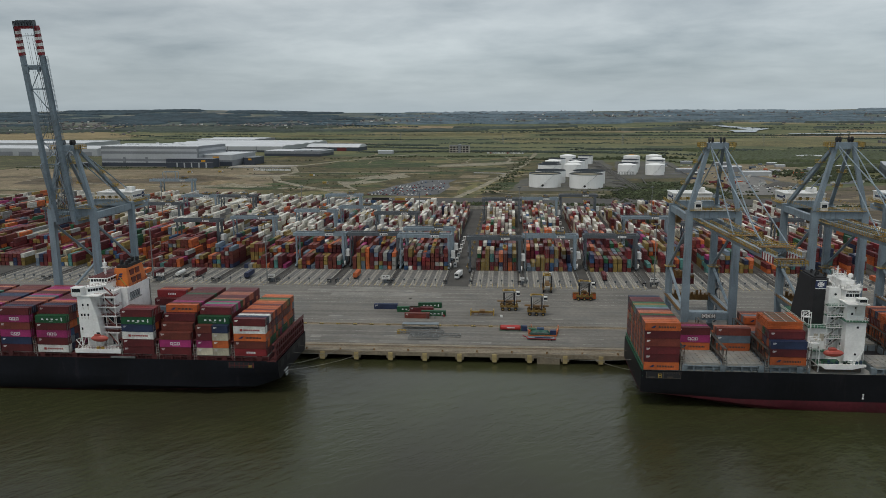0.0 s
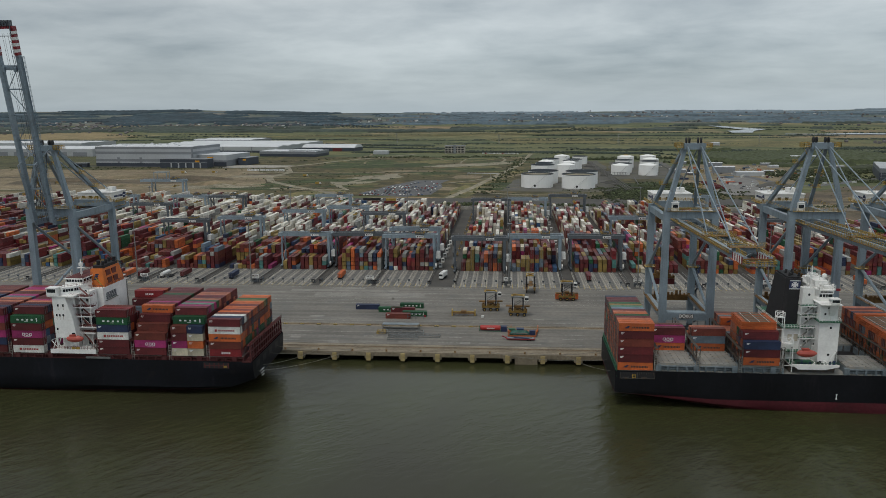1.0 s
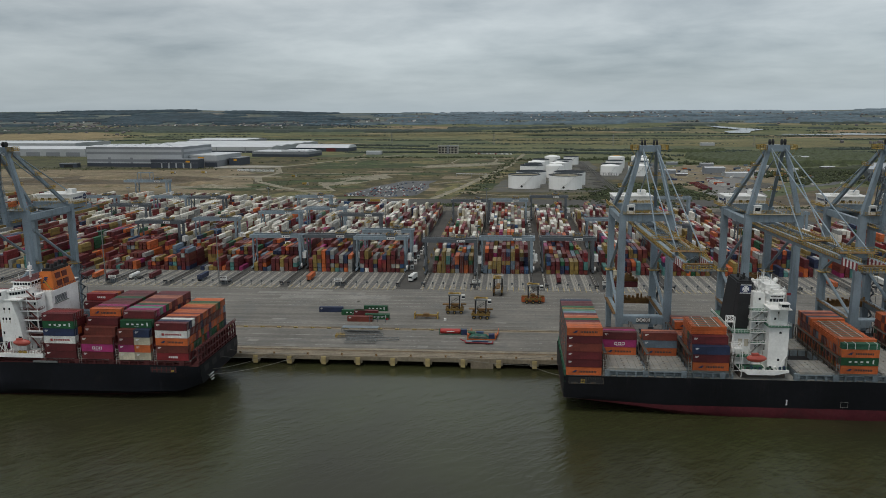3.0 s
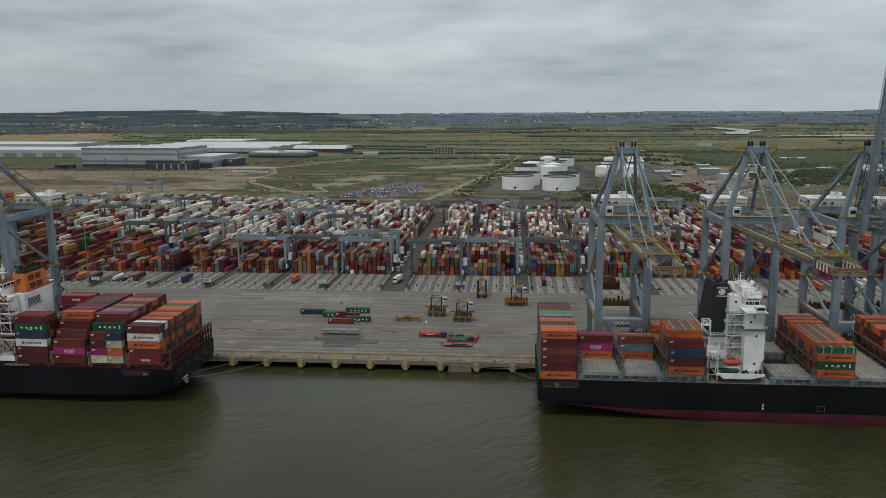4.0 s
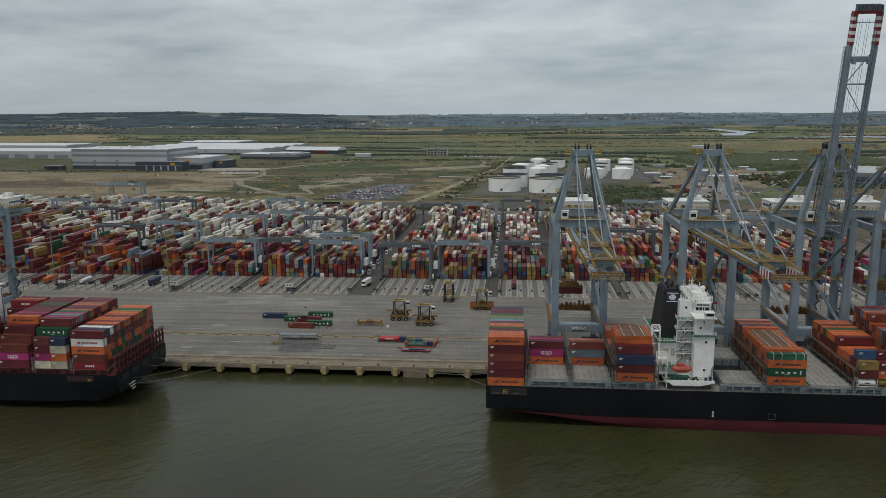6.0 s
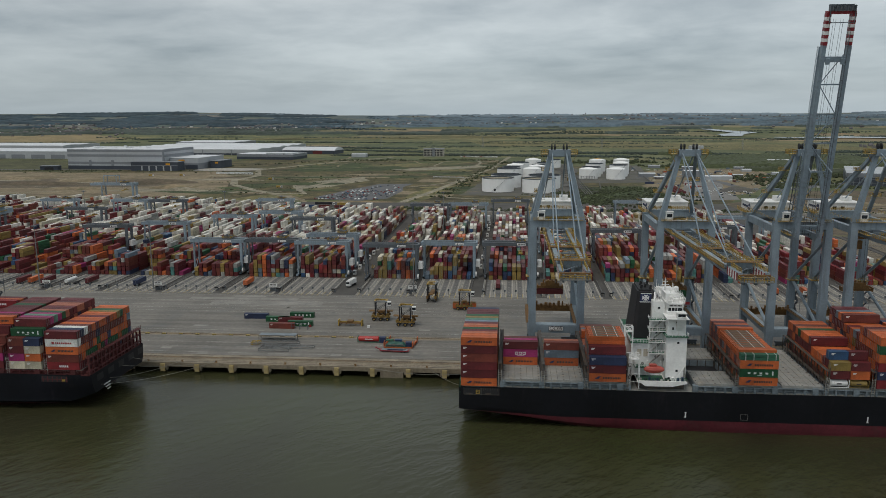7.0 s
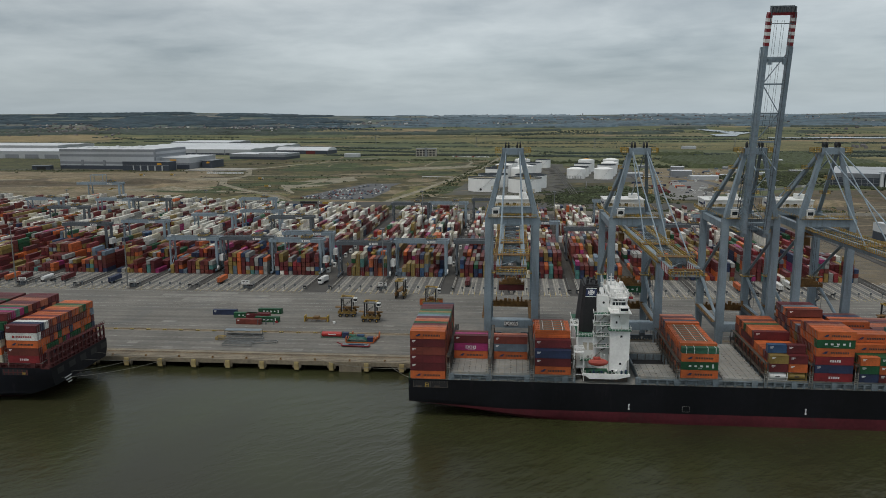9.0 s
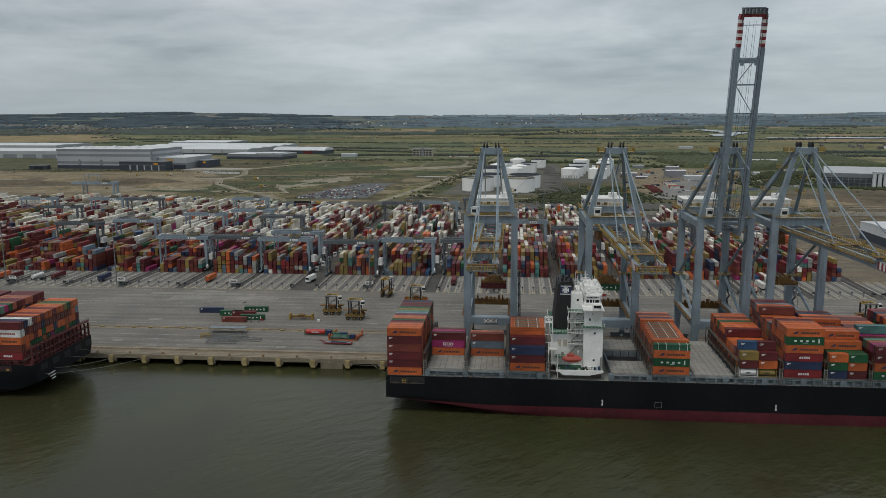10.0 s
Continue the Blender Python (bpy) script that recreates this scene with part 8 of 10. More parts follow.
patch("ground_patch", [(-66, 552), (-60, 640), (-44, 720), (-20, 700), (-30, 620), (-40, 556)], -0.13, M["dry_grass"], "dry orange grass beside the car park")
patch("ground_patch", [(-275, 556), (-190, 556), (-192, 640), (-225, 650), (-262, 610)], -0.135, M["dry_grass"], "dry orange grass beside the car park")
rnd = random.Random(52)
for i in range(15):
    # worn tracks across the rough ground
    x, y, a = rnd.uniform(-340, 0), rnd.uniform(640, 1280), rnd.choice((rnd.gauss(0.1, 0.3), rnd.gauss(1.2, 0.4)))
    pts = [(x, y)]
    for k in range(7):
        a += rnd.gauss(0, 0.22)
        x, y = x + 26 * math.cos(a), y + 26 * math.sin(a)
        pts.append((x, y))
    strip("track", pts, rnd.uniform(2.5, 6), -0.09 + 0.002 * i, M[rnd.choice(("tan", "dirt", "dirt"))], "worn dirt track across rough grass")
for i in range(12):
    x, y, a = rnd.uniform(-860, -420), rnd.uniform(620, 960), rnd.gauss(0.05, 0.15)
    pts = [(x + 34 * k * math.cos(a), y + 34 * k * math.sin(a) + 5 * math.sin(k)) for k in range(8)]
    strip("track", pts, rnd.uniform(2.5, 7), -0.08 + 0.002 * i, M[rnd.choice(("tan", "dirt_dark", "tan"))], "wheel track across the cleared site")


for i in range(16):
    x, y, a = rnd.uniform(310, 560), rnd.uniform(370, 680), rnd.gauss(0.0, 0.2)
    pts = [(x + 22 * k * math.cos(a), y + 22 * k * math.sin(a) + 4 * math.sin(k * 1.3)) for k in range(8)]
    strip("track", pts, rnd.uniform(3, 9), -0.08 + 0.002 * i, M[rnd.choice(("dirt", "tan", "dirt", "rough_grass"))], "wheel track across the bare earth")


def mound(x, y, a, b, h, material, seed):
    """A low heap of spoil with an uneven crown."""
    rr = random.Random(seed)
    p, f, n, rings = [], [], 18, 5
    for j in range(rings):
        q = 1 - j / rings
        for i in range(n):
            w = 2 * math.pi * i / n
            k = q * (1 + 0.16 * math.sin(3 * w + seed) + rr.uniform(-0.06, 0.06))
            p.append((x + a * k * math.cos(w), y + b * k * math.sin(w), -0.3 + h * (1 - q ** 1.7) + rr.uniform(-0.05, 0.05) * h * (j > 0)))
    p.append((x, y, h))
    for j in range(rings - 1):
        f += [(j * n + i, j * n + (i + 1) % n, (j + 1) * n + (i + 1) % n, (j + 1) * n + i) for i in range(n)]
    f += [((rings - 1) * n + i, (rings - 1) * n + (i + 1) % n, rings * n) for i in range(n)]
    ob = solid("earth_mound", Geo().faces(p, f), material, "low heap of brown spoil on the cleared site", "earth mound", "earth mounds")
    ob.data.polygons.foreach_set("use_smooth", [True] * len(ob.data.polygons))


for i, (x, y, a, b, h, k) in enumerate(((-470, 790, 70, 30, 6, "dirt_dark"), (-560, 830, 90, 34, 5, "dirt"), (-640, 770, 80, 26, 4.5, "dirt_dark"), (-400, 720, 34, 18, 5, "dirt"), (-375, 690, 22, 14, 4, "tan"), (-520, 700, 60, 14, 3, "dirt"), (-720, 860, 80, 26, 4, "dirt"), (420, 560, 40, 22, 5, "dirt"), (470, 600, 50, 22, 4, "dirt_dark"), (350, 700, 24, 16, 6, "gravel_dark"), (520, 470, 60, 20, 3, "dirt"))):
    mound(x, y, a, b, h, M[k], i)
patch("works_apron", [(-505, 1010), (-400, 1020), (-372, 1062), (-440, 1078), (-500, 1070)], -0.12, M["lane"], "pale concrete service yard beside the warehouse", "pavement")
strip("road", [(-900, 1040), (-700, 1040), (-520, 1030), (-470, 1010), (-385, 1015)], 9, -0.09, M["tarmac"], "grey service road in front of the warehouse")
# vegetation
def clump(g, rnd, x, y, z, r, h):
    """An uneven leafy mound of jagged facets."""
    n = 6
    p = []
    for j, (q, zz) in enumerate(((0.9, 0.0), (1.05, 0.35), (0.72, 0.75))):
        for i in range(n):
            a = 2 * math.pi * (i + 0.5 * (j % 2)) / n + rnd.uniform(-0.3, 0.3)
            k = r * q * rnd.uniform(0.65, 1.25)
            p.append((x + k * math.cos(a), y + k * math.sin(a), z + h * (zz + rnd.uniform(-0.12, 0.12) * (j > 0))))
    p.append((x + rnd.uniform(-0.2, 0.2) * r, y + rnd.uniform(-0.2, 0.2) * r, z + h))
    f = []
    for j in range(2):
        for i in range(n):
            a, b, c, d = j * n + i, j * n + (i + 1) % n, (j + 1) * n + (i + 1) % n, (j + 1) * n + i
            f += [(a, b, c), (a, c, d)]
    f += [(2 * n + i, 2 * n + (i + 1) % n, 3 * n) for i in range(n)]
    g.faces(p, f)


def soft_canopy(ob):
    ob.data.polygons.foreach_set("use_smooth", [True] * len(ob.data.polygons))


def belt(g, rnd, a, b, width, count, r, h):
    if b[1] > 1380:
        width, count, h, r = width * 0.5, int(count * 2.1), h * 0.6, r * 0.72
    for i in range(count):
        u = rnd.random()
        x = a[0] + (b[0] - a[0]) * u + rnd.gauss(0, width)
        y = a[1] + (b[1] - a[1]) * u + rnd.gauss(0, width * 0.8)
        s = rnd.uniform(0.5, 1.3)
        for q in range(3):
            clump(g, rnd, x + rnd.gauss(0, r), y + rnd.gauss(0, r), rise(x, y) - 0.6, r * s * 0.46, h * s * rnd.uniform(0.4, 0.8))


rnd = random.Random(21)
g = Geo()
for a, b, w, c, r, h in (((-60, 500), (420, 480), 9, 330, 3.2, 3.4), ((130, 560), (255, 620), 26, 420, 3.4, 3.6), ((130, 640), (240, 720), 22, 220, 3.4, 3.2), ((-300, 500), (-60, 505), 6, 60, 2.6, 2.4),
                         ((-20, 600), (40, 1250), 6, 130, 2.8, 3.0), ((60, 1210), (330, 1230), 14, 200, 5, 6), ((-640, 1000), (-250, 1330), 6, 40, 3.5, 3), ((300, 1120), (560, 1090), 14, 90, 5, 6),
                         ((420, 760), (500, 840), 18, 140, 5, 5), ((400, 860), (620, 960), 24, 260, 5, 6), ((480, 760), (620, 700), 7, 170, 4, 4.5), ((-900, 1015), (-500, 1010), 5, 110, 2.4, 2.6), ((-330, 800), (0, 1100), 110, 30, 2.0, 2.0), ((-300, 640), (-200, 900), 50, 90, 1.8, 1.8), ((-300, 1290), (40, 1300), 10, 120, 3.5, 4)):
    belt(g, rnd, a, b, w, c, r, h)
for i in range(140):
    x, y = rnd.uniform(-345, 30), rnd.uniform(585, 1300)
    if -190 < x < -68 and 560 < y < 815 or noise.noise(Vector((x / 60, y / 60, 1.0))) < -0.05:
        continue
    clump(g, rnd, x, y, -0.5, rnd.uniform(0.8, 2.4), rnd.uniform(0.8, 2.2))
for i in range(90):
    x, y = rnd.uniform(-880, -350), rnd.choice((rnd.uniform(575, 612), rnd.uniform(960, 1030)))
    clump(g, rnd, x, y, -0.5, rnd.uniform(0.8, 2.2), rnd.uniform(0.8, 2.2))
for i in range(70):
    x, y = rnd.uniform(290, 620), rnd.uniform(352, 700)
    clump(g, rnd, x, y, -0.5, rnd.uniform(0.7, 2.0), rnd.uniform(0.7, 1.8))
solid("scrub", g, M["bush"], "dark green scrub and bramble thickets", "scrub", kind="stuff")
g = Geo()
for a, b, w, c, r, h in (((-340, 1470), (-60, 1480), 20, 150, 7, 8), ((-60, 1480), (330, 1400), 30, 260, 7, 8), ((-600, 1900), (-200, 1760), 16, 170, 8, 9), ((-420, 1720), (-150, 1600), 14, 110, 7, 8),
                         ((200, 1560), (560, 1500), 34, 240, 8, 8), ((330, 1330), (700, 1320), 30, 60, 6, 6), ((700, 1560), (1300, 1600), 36, 300, 9, 9), ((600, 1450), (1400, 1400), 40, 240, 7, 8),
                         ((-1300, 1500), (-800, 1480), 10, 70, 5, 6), ((-2200, 2150), (-1200, 2200), 14, 170, 9, 9), ((-1200, 2300), (-300, 2150), 14, 150, 9, 9), ((-300, 2150), (500, 2050), 20, 90, 8, 7), ((-200, 1900), (600, 1850), 60, 110, 6, 5),
                         ((100, 2450), (1100, 2330), 22, 220, 11, 9), ((-100, 2200), (900, 2230), 8, 90, 7, 6), ((-500, 2700), (700, 2750), 14, 200, 11, 10), ((1000, 2100), (1700, 2020), 26, 200, 10, 9), ((-250, 1650), (200, 1640), 30, 60, 6, 5)):
    belt(g, rnd, a, b, w, c, r, h)
solid("hedgerows", g, M["far_wood"], "dark hedgerows and bushes across the marsh", "hedgerow", kind="stuff")
def forest(x, y):
    """How wooded the far land is at a place; woods stand where it is above nought."""
    k = noise.noise(Vector((x / 420, y / 190, 4.0))) + 0.45 * noise.noise(Vector((x / 150, y / 110, 9.0)))
    if x < -550:
        k += 0.12 if y > 3560 else -0.08 if y > 3250 else 0.16 if 2760 < y < 3130 else -0.34
    elif x < 350:
        k += 0.0 if y > 4250 else 0.04 if y > 3380 else -0.22
    else:
        k += 0.0 if y > 4300 else 0.04 if y > 3250 else -0.30
    return k


def canopy(x0, x1, y0, y1, dx, dy, height, material, label, name="woodland", seed=1, fade=0.0, lush=0.0):
    """One closed, uneven sheet of tree crowns wherever the land is wooded, dropping to the ground at its edges."""
    rr = random.Random(seed)
    nx, ny = int((x1 - x0) / dx), int((y1 - y0) / dy)
    p, inside = [], []
    for j in range(ny + 1):
        for i in range(nx + 1):
            x, y = x0 + i * dx + rr.uniform(-0.35, 0.35) * dx, y0 + j * dy + rr.uniform(-0.35, 0.35) * dy
            thin = max(0.0, (x - x1 + fade) / fade, (x0 + fade - x) / fade) if fade else 0.0
            w = 0 < i < nx and 0 < j < ny and -0.76 * (y + 305) < x < 0.58 * (y + 305) and forest(x, y) + lush > 0.7 * thin
            inside.append(w)
            p.append((x, y, rise(x, y) + (height * rr.uniform(0.55, 1.1) if w else -2.5)))
    f = []
    for j in range(ny):
        for i in range(nx):
            q = (j * (nx + 1) + i, j * (nx + 1) + i + 1, (j + 1) * (nx + 1) + i + 1, (j + 1) * (nx + 1) + i)
            if any(inside[k] for k in q):
                f.append(q)
    soft_canopy(solid(name, Geo().faces(p, f), material, label, "woodland", kind="stuff"))


canopy(320, 820, 1090, 1500, 5, 6.5, 7.5, M["bush"], "dark green thickets of scrub and small trees at the marsh edge", "thicket", 8, 90.0, 0.56)
canopy(430, 640, 930, 1060, 5, 6, 6, M["bush"], "dark green thickets of scrub beside the road", "thicket", 9, 40.0, 0.52)
canopy(-2500, 1900, 2700, 3250, 11, 16, 8, M["far_wood"], "dark woods and hedges among the farm fields", seed=2)
# these backdrop woods take their haze from the canopy colours
canopy(-4200, 300, 3250, 4585, 13, 20, 8, M["hill_wood"], "haze-tinted woods on the far hills", "backdrop_woods", 3, 1500.0)
canopy(-1500, 3400, 3250, 4250, 13, 20, 8, M["plain_wood"], "haze-tinted woods across the far plain", "backdrop_woods", 4, 1100.0)
canopy(-1500, 3400, 4250, 4590, 16, 20, 7, M["far_canopy"], "haze-paled woods along the horizon", "backdrop_woods", 5, 1100.0)
g, hazy = Geo(), Geo()
for i in range(64):
    # hedges along field edges
    y0 = rnd.uniform(2350, 3500)
    x0, a, L = rnd.uniform(-0.62 * y0 - 200, 0.62 * y0 + 200), rnd.gauss(0, 0.22), rnd.uniform(160, 520)
    for k in range(int(L / 9)):
        if rnd.random() < 0.18:
            continue
        x, y = x0 + 9 * k * math.cos(a) + rnd.uniform(-3, 3), y0 + 9 * k * math.sin(a) + rnd.uniform(-4, 4)
        s = rnd.uniform(0.5, 1.2)
        clump(g if y < 3050 else hazy, rnd, x, y, rise(x, y) - 0.6, 5.2 * s, 4.2 * s)
soft_canopy(solid("hedgerows", g, M["far_wood"], "dark hedges along the farm fields", "hedgerow", kind="stuff"))
soft_canopy(solid("backdrop_hedges", hazy, M["hill_wood"], "haze-tinted hedges on the far land", "hedgerow", kind="stuff"))
g = Geo()
for cx, cy, sx, sy, c in ((-1950, 3050, 330, 70, 330), (-1200, 3300, 160, 40, 70), (-1000, 3180, 140, 40, 60), (-300, 3700, 420, 60, 160), (400, 3800, 500, 80, 220), (1300, 4100, 700, 80, 260), (500, 4250, 600, 60, 160), (2100, 3500, 500, 100, 120), (1250, 1750, 170, 40, 90), (-2300, 3400, 300, 60, 90)):
    for i in range(int(c * (0.8 if cx < -800 or cy < 2000 else 0.7))):
        x, y = rnd.gauss(cx, sx), rnd.gauss(cy, sy * 2.2)
        z = rise(x, y)
        w, d, h = rnd.uniform(6, 13), rnd.uniform(6, 9), rnd.uniform(3.5, 5.5)
        g.box(x, x + w, y, y + d, z - 2, z + h, 0 if rnd.random() < 0.87 else 1, False)
        g.faces([(x, y, z + h), (x + w, y, z + h), (x + w, y + d, z + h), (x, y + d, z + h), (x, y + d / 2, z + h + 3), (x + w, y + d / 2, z + h + 3)], [(0, 1, 5, 4), (2, 3, 4, 5), (1, 2, 5), (3, 0, 4)], 0)
solid("far_houses", g, [M["brick"], M["white"]], "far villages of small brick and rendered houses", "village", kind="stuff")


# storage tanks
def storage_tank(x, y, r, h, top, grp="storage tanks"):
    kinds = dict(rim="white cylindrical storage tank with a dark open rim", dark="white cylindrical storage tank with a dark sunken roof", dome="white cylindrical storage tank with a shallow domed roof", amber="white cylindrical storage tank with an ochre domed roof")
    t = thing("storage_tank", kinds[top], "storage tank", grp, (x, y, -0.15))
    n = 36
    g = Geo()
    g.tube((0, 0, 0), (0, 0, h), r, n, None, 0, top in ("dome", "amber"))
    if top not in ("dome", "amber"):
        g.tube((0, 0, h), (0, 0, h + 0.01), r, n, r - 0.35, 0, False)
    part("shell", g, M["tank"], t)
    g = Geo()
    for z in (h * 0.33, h * 0.62, h * 0.9):
        g.tube((0, 0, z), (0, 0, z + 0.25), r + 0.12, n, None, 0, False)
    part("wind_girder", g, M["tank"], t)
    if top in ("dome", "amber"):
        part("roof", Geo().tube((0, 0, h), (0, 0, h + r * 0.13), r + 0.1, n, r * 0.45, 0, False), M["tank"], t)
        part("roof_crown", Geo().tube((0, 0, h + r * 0.13), (0, 0, h + r * 0.19), r * 0.45, n, 0.3), M["amber"] if top == "amber" else M["tank"], t)
    else:
        part("floating_roof", Geo().tube((0, 0, h - (1.2 if top == "rim" else 4.5)), (0, 0, h - (1.0 if top == "rim" else 4.3)), r - 0.5, n), M["tan"] if top == "rim" else M["black"], t)
        g = Geo()
        g.tube((0, 0, h - 0.25), (0, 0, h + 0.45), r + 0.18, n, None, 0, False).tube((0, 0, h - (1.0 if top == "rim" else 4.2)), (0, 0, h + 0.55), r - 0.2, n, None, 0, False)
        part("rim", g, M["crane_dark"], t)
    g = Geo()
    for i in range(14):
        a, b = -2.0 + i * 0.07, -2.0 + (i + 1) * 0.07
        g.beam(((r + 0.6) * math.cos(a), (r + 0.6) * math.sin(a), h * i / 14), ((r + 0.6) * math.cos(b), (r + 0.6) * math.sin(b), h * (i + 1) / 14), 0.4, 0.12)
    part("spiral_stair", g, M["steel"], t)
    if top == "rim":
        a = -1.75
        part("emblem", Geo().tube(((r - 0.1) * math.cos(a), (r - 0.1) * math.sin(a), 3.2), ((r + 0.12) * math.cos(a), (r + 0.12) * math.sin(a), 3.2), 1.5, 14), M["black"], t)


for x, y, r, h, top in ((48.5, 693.4, 20.8, 16.9, "rim"), (100.8, 681.6, 21.3, 17.3, "rim"), (58.5, 748.6, 20.5, 16.4, "dark"), (109.8, 735.4, 21.2, 16.9, "dark"),
                        (61.6, 838, 17.3, 18, "dark"), (65, 873.5, 13.5, 18, "dark"), (71, 908, 13, 18.5, "dome"), (79.8, 960, 13.7, 18.5, "dark"), (101.4, 1014, 13.2, 20, "dome"), (139.6, 1100, 13.5, 14, "dark"),
                        (95.8, 839, 13.3, 18, "dome"), (103.6, 883, 12.3, 18.5, "dome"), (110, 930, 12.5, 17, "dark"), (120, 985, 12.9, 16.2, "dark"),
                        (181.3, 876, 14.1, 14.5, "dome"), (189, 912, 14.9, 14.5, "dark"), (198.5, 960, 13.8, 16.5, "dark"), (209, 1014, 13.7, 19, "amber"), (221.5, 869, 14.1, 15.1, "dome"), (231.6, 917, 14.1, 17.5, "dark"), (240.7, 958, 12.7, 18.5, "dome"), (258.6, 1085, 13.8, 15.4, "dome")):
    storage_tank(x, y, r, h, top)
g = Geo()
rnd = random.Random(5)
for i in range(26):
    x, y = rnd.uniform(135, 150), rnd.uniform(650, 1050)
    g.tube((x, y, 1.2), (x + rnd.uniform(8, 30), y + rnd.uniform(-4, 4), 1.2), 0.5, 6)
for x in (156, 158.5, 161, 164.5):
    g.tube((x, 640, 1.4), (x, 1150, 1.4), 0.45, 6)
g.tube((126, 618, 2), (150, 660, 2), 0.5, 6).tube((180, 700, 2), (190, 800, 2), 0.6, 6).tube((262, 800, 1.5), (280, 1120, 1.5), 0.6, 6)
solid("pipe_rack", g, M["lane_dark"], "grey pipework between the storage tanks", "pipework", kind="stuff")


ob = thing("pipe_gantry", "pale steel pipe gantry with upright posts beside a tank", "pipework", "", (178, 858, -0.15))
part("base_rail", Geo().box(-11, 11, -0.4, 0.4, 0.5, 0.9), M["steel"], ob)
part("top_rail", Geo().box(-11, 11, -0.4, 0.4, 4.6, 5.1), M["steel"], ob)
for k in range(10):
    part("post", Geo().box(-10.8 + k * 2.35, -10.2 + k * 2.35, -0.3, 0.3, 0, 5.1), M["steel"], ob)


# buildings
def warehouse(x0, x1, y0, y1, h, wall, label, bands=3, windows=0, stripe=None, pitch=2.5):
    t = thing("warehouse", label, "warehouse", "warehouses", ((x0 + x1) / 2, (y0 + y1) / 2, -0.2))
    w, d = (x1 - x0) / 2, (y1 - y0) / 2
    for i in range(bands):
        g = Geo()
        e = 0.12 * (i % 2)
        g.box(-w - e, w + e, -d - e, d + e, h * i / bands, h * (i + 1) / bands)
        part("wall_panel", g, wall[i % len(wall)], t)
    n = max(1, round(2 * d / 60))
    for i in range(n):
        ya, yb = -d + 2 * d * i / n, -d + 2 * d * (i + 1) / n
        g = Geo()
        p = [(-w - 0.4, ya, h), (w + 0.4, ya, h), (w + 0.4, (ya + yb) / 2, h + pitch), (-w - 0.4, (ya + yb) / 2, h + pitch), (w + 0.4, yb, h), (-w - 0.4, yb, h)]
        g.faces(p, [(0, 1, 2, 3), (3, 2, 4, 5), (0, 3, 5), (1, 4, 2)])
        for k in range(int(2 * w / 22)):
            xx = -w + 8 + k * 22
            g.box(xx, xx + 5, ya + (yb - ya) * 0.15, ya + (yb - ya) * 0.2, h + pitch * 0.3, h + pitch * 0.45)
        part("roof", g, M["roof"], t)
    for i in range(windows):
        xx = -w + (i + 0.5) * 2 * w / windows
        part("dock_door", Geo().box(xx - w / windows * 0.62, xx + w / windows * 0.62, -d - 0.35, -d + 0.1, 0.3, h * 0.52), M["clad_dark"], t)
    if stripe:
        part("plinth", Geo().box(-w - 0.3, w + 0.3, -d - 0.3, d + 0.3, 0, stripe), M["clad_dark"], t)
    return t


def turned(ob, x, y, w, d, turn):
    """Stand a building with its front left corner at a place."""
    a = radians(turn)
    ob.matrix_basis = pose(x + w / 2 * math.cos(a) - d / 2 * math.sin(a), y + w / 2 * math.sin(a) + d / 2 * math.cos(a), -0.2, 0, 0, turn)
    return ob


big = turned(warehouse(0, 197, 0, 105, 36.5, [M["clad"], M["clad"], M["clad_mid"], M["clad"], M["clad"], M["clad_mid"], M["clad"], M["clad_mid"]], "large grey banded warehouse with a dark plinth", 8, 0, 6.5, 1.6), -757, 1057, 197, 105, -6.7)
for k in range(2):
    part("wall_bay", Geo().box(-54 + k * 46, -49 + k * 46, -53.1, -52.5, 6.5, 17), M["clad_mid"], big)
part("corner_trim", Geo().box(96.5, 99.2, -53.1, -50.0, 0, 36.4), M["clad_mid"], big)
rnd = random.Random(9)
for k in range(14):
    xx, yy = rnd.uniform(-80, 80), rnd.uniform(-40, 44)
    part("roof_plant", Geo().box(xx, xx + rnd.uniform(3, 9), yy, yy + 4, 37.0, 38.6 + rnd.uniform(0, 1.2)), M["roof"], big)
office = thing("office_block", "dark glazed office annex with an amber sign", "office", "", (-567, 1024, -0.2), -5)
part("wall", Geo().box(-45, 45, -14, 11, 0, 15.5), M["clad_dark"], office)
for k in range(5):
    part("window_bay", Geo().box(-25 + k * 14, -22.5 + k * 14, -14.5, -14.02, 0, 9), M["clad"], office)
part("roof", Geo().box(-45.5, 45.5, -14.5, 11.2, 15.5, 16.2), M["clad_mid"], office)
part("cornice", Geo().box(-45.6, 45.6, -14.4, -14.02, 9.4, 10.2), M["clad_mid"], office)
part("sign", Geo().box(23, 31, -14.6, -14.02, 10.6, 13.6), M["amber"], office)
wing2 = thing("warehouse_wing", "lower grey warehouse wing with an amber sign", "warehouse", "warehouses", (-528, 1085, -0.2), -6.7)
part("wall", Geo().box(-26, 30, -36, 60, 0, 20), M["clad_mid"], wing2)
part("upper_wall", Geo().box(-26.2, 30.2, -36.2, 60.2, 11, 20.02), M["clad"], wing2)
part("roof", Geo().box(-26.6, 30.6, -36.6, 60.6, 20.1, 21), M["roof"], wing2)
part("sign", Geo().box(-8, 4, -36.8, -36.3, 13.5, 17.5), M["amber"], wing2)
part("dock", Geo().box(6, 30, -38.5, -36.3, 0, 8), M["clad_dark"], wing2)
wing3 = thing("warehouse_wing", "dark grey gatehouse beside the warehouse", "warehouse", "warehouses", (-478, 1095, -0.2), -6.7)
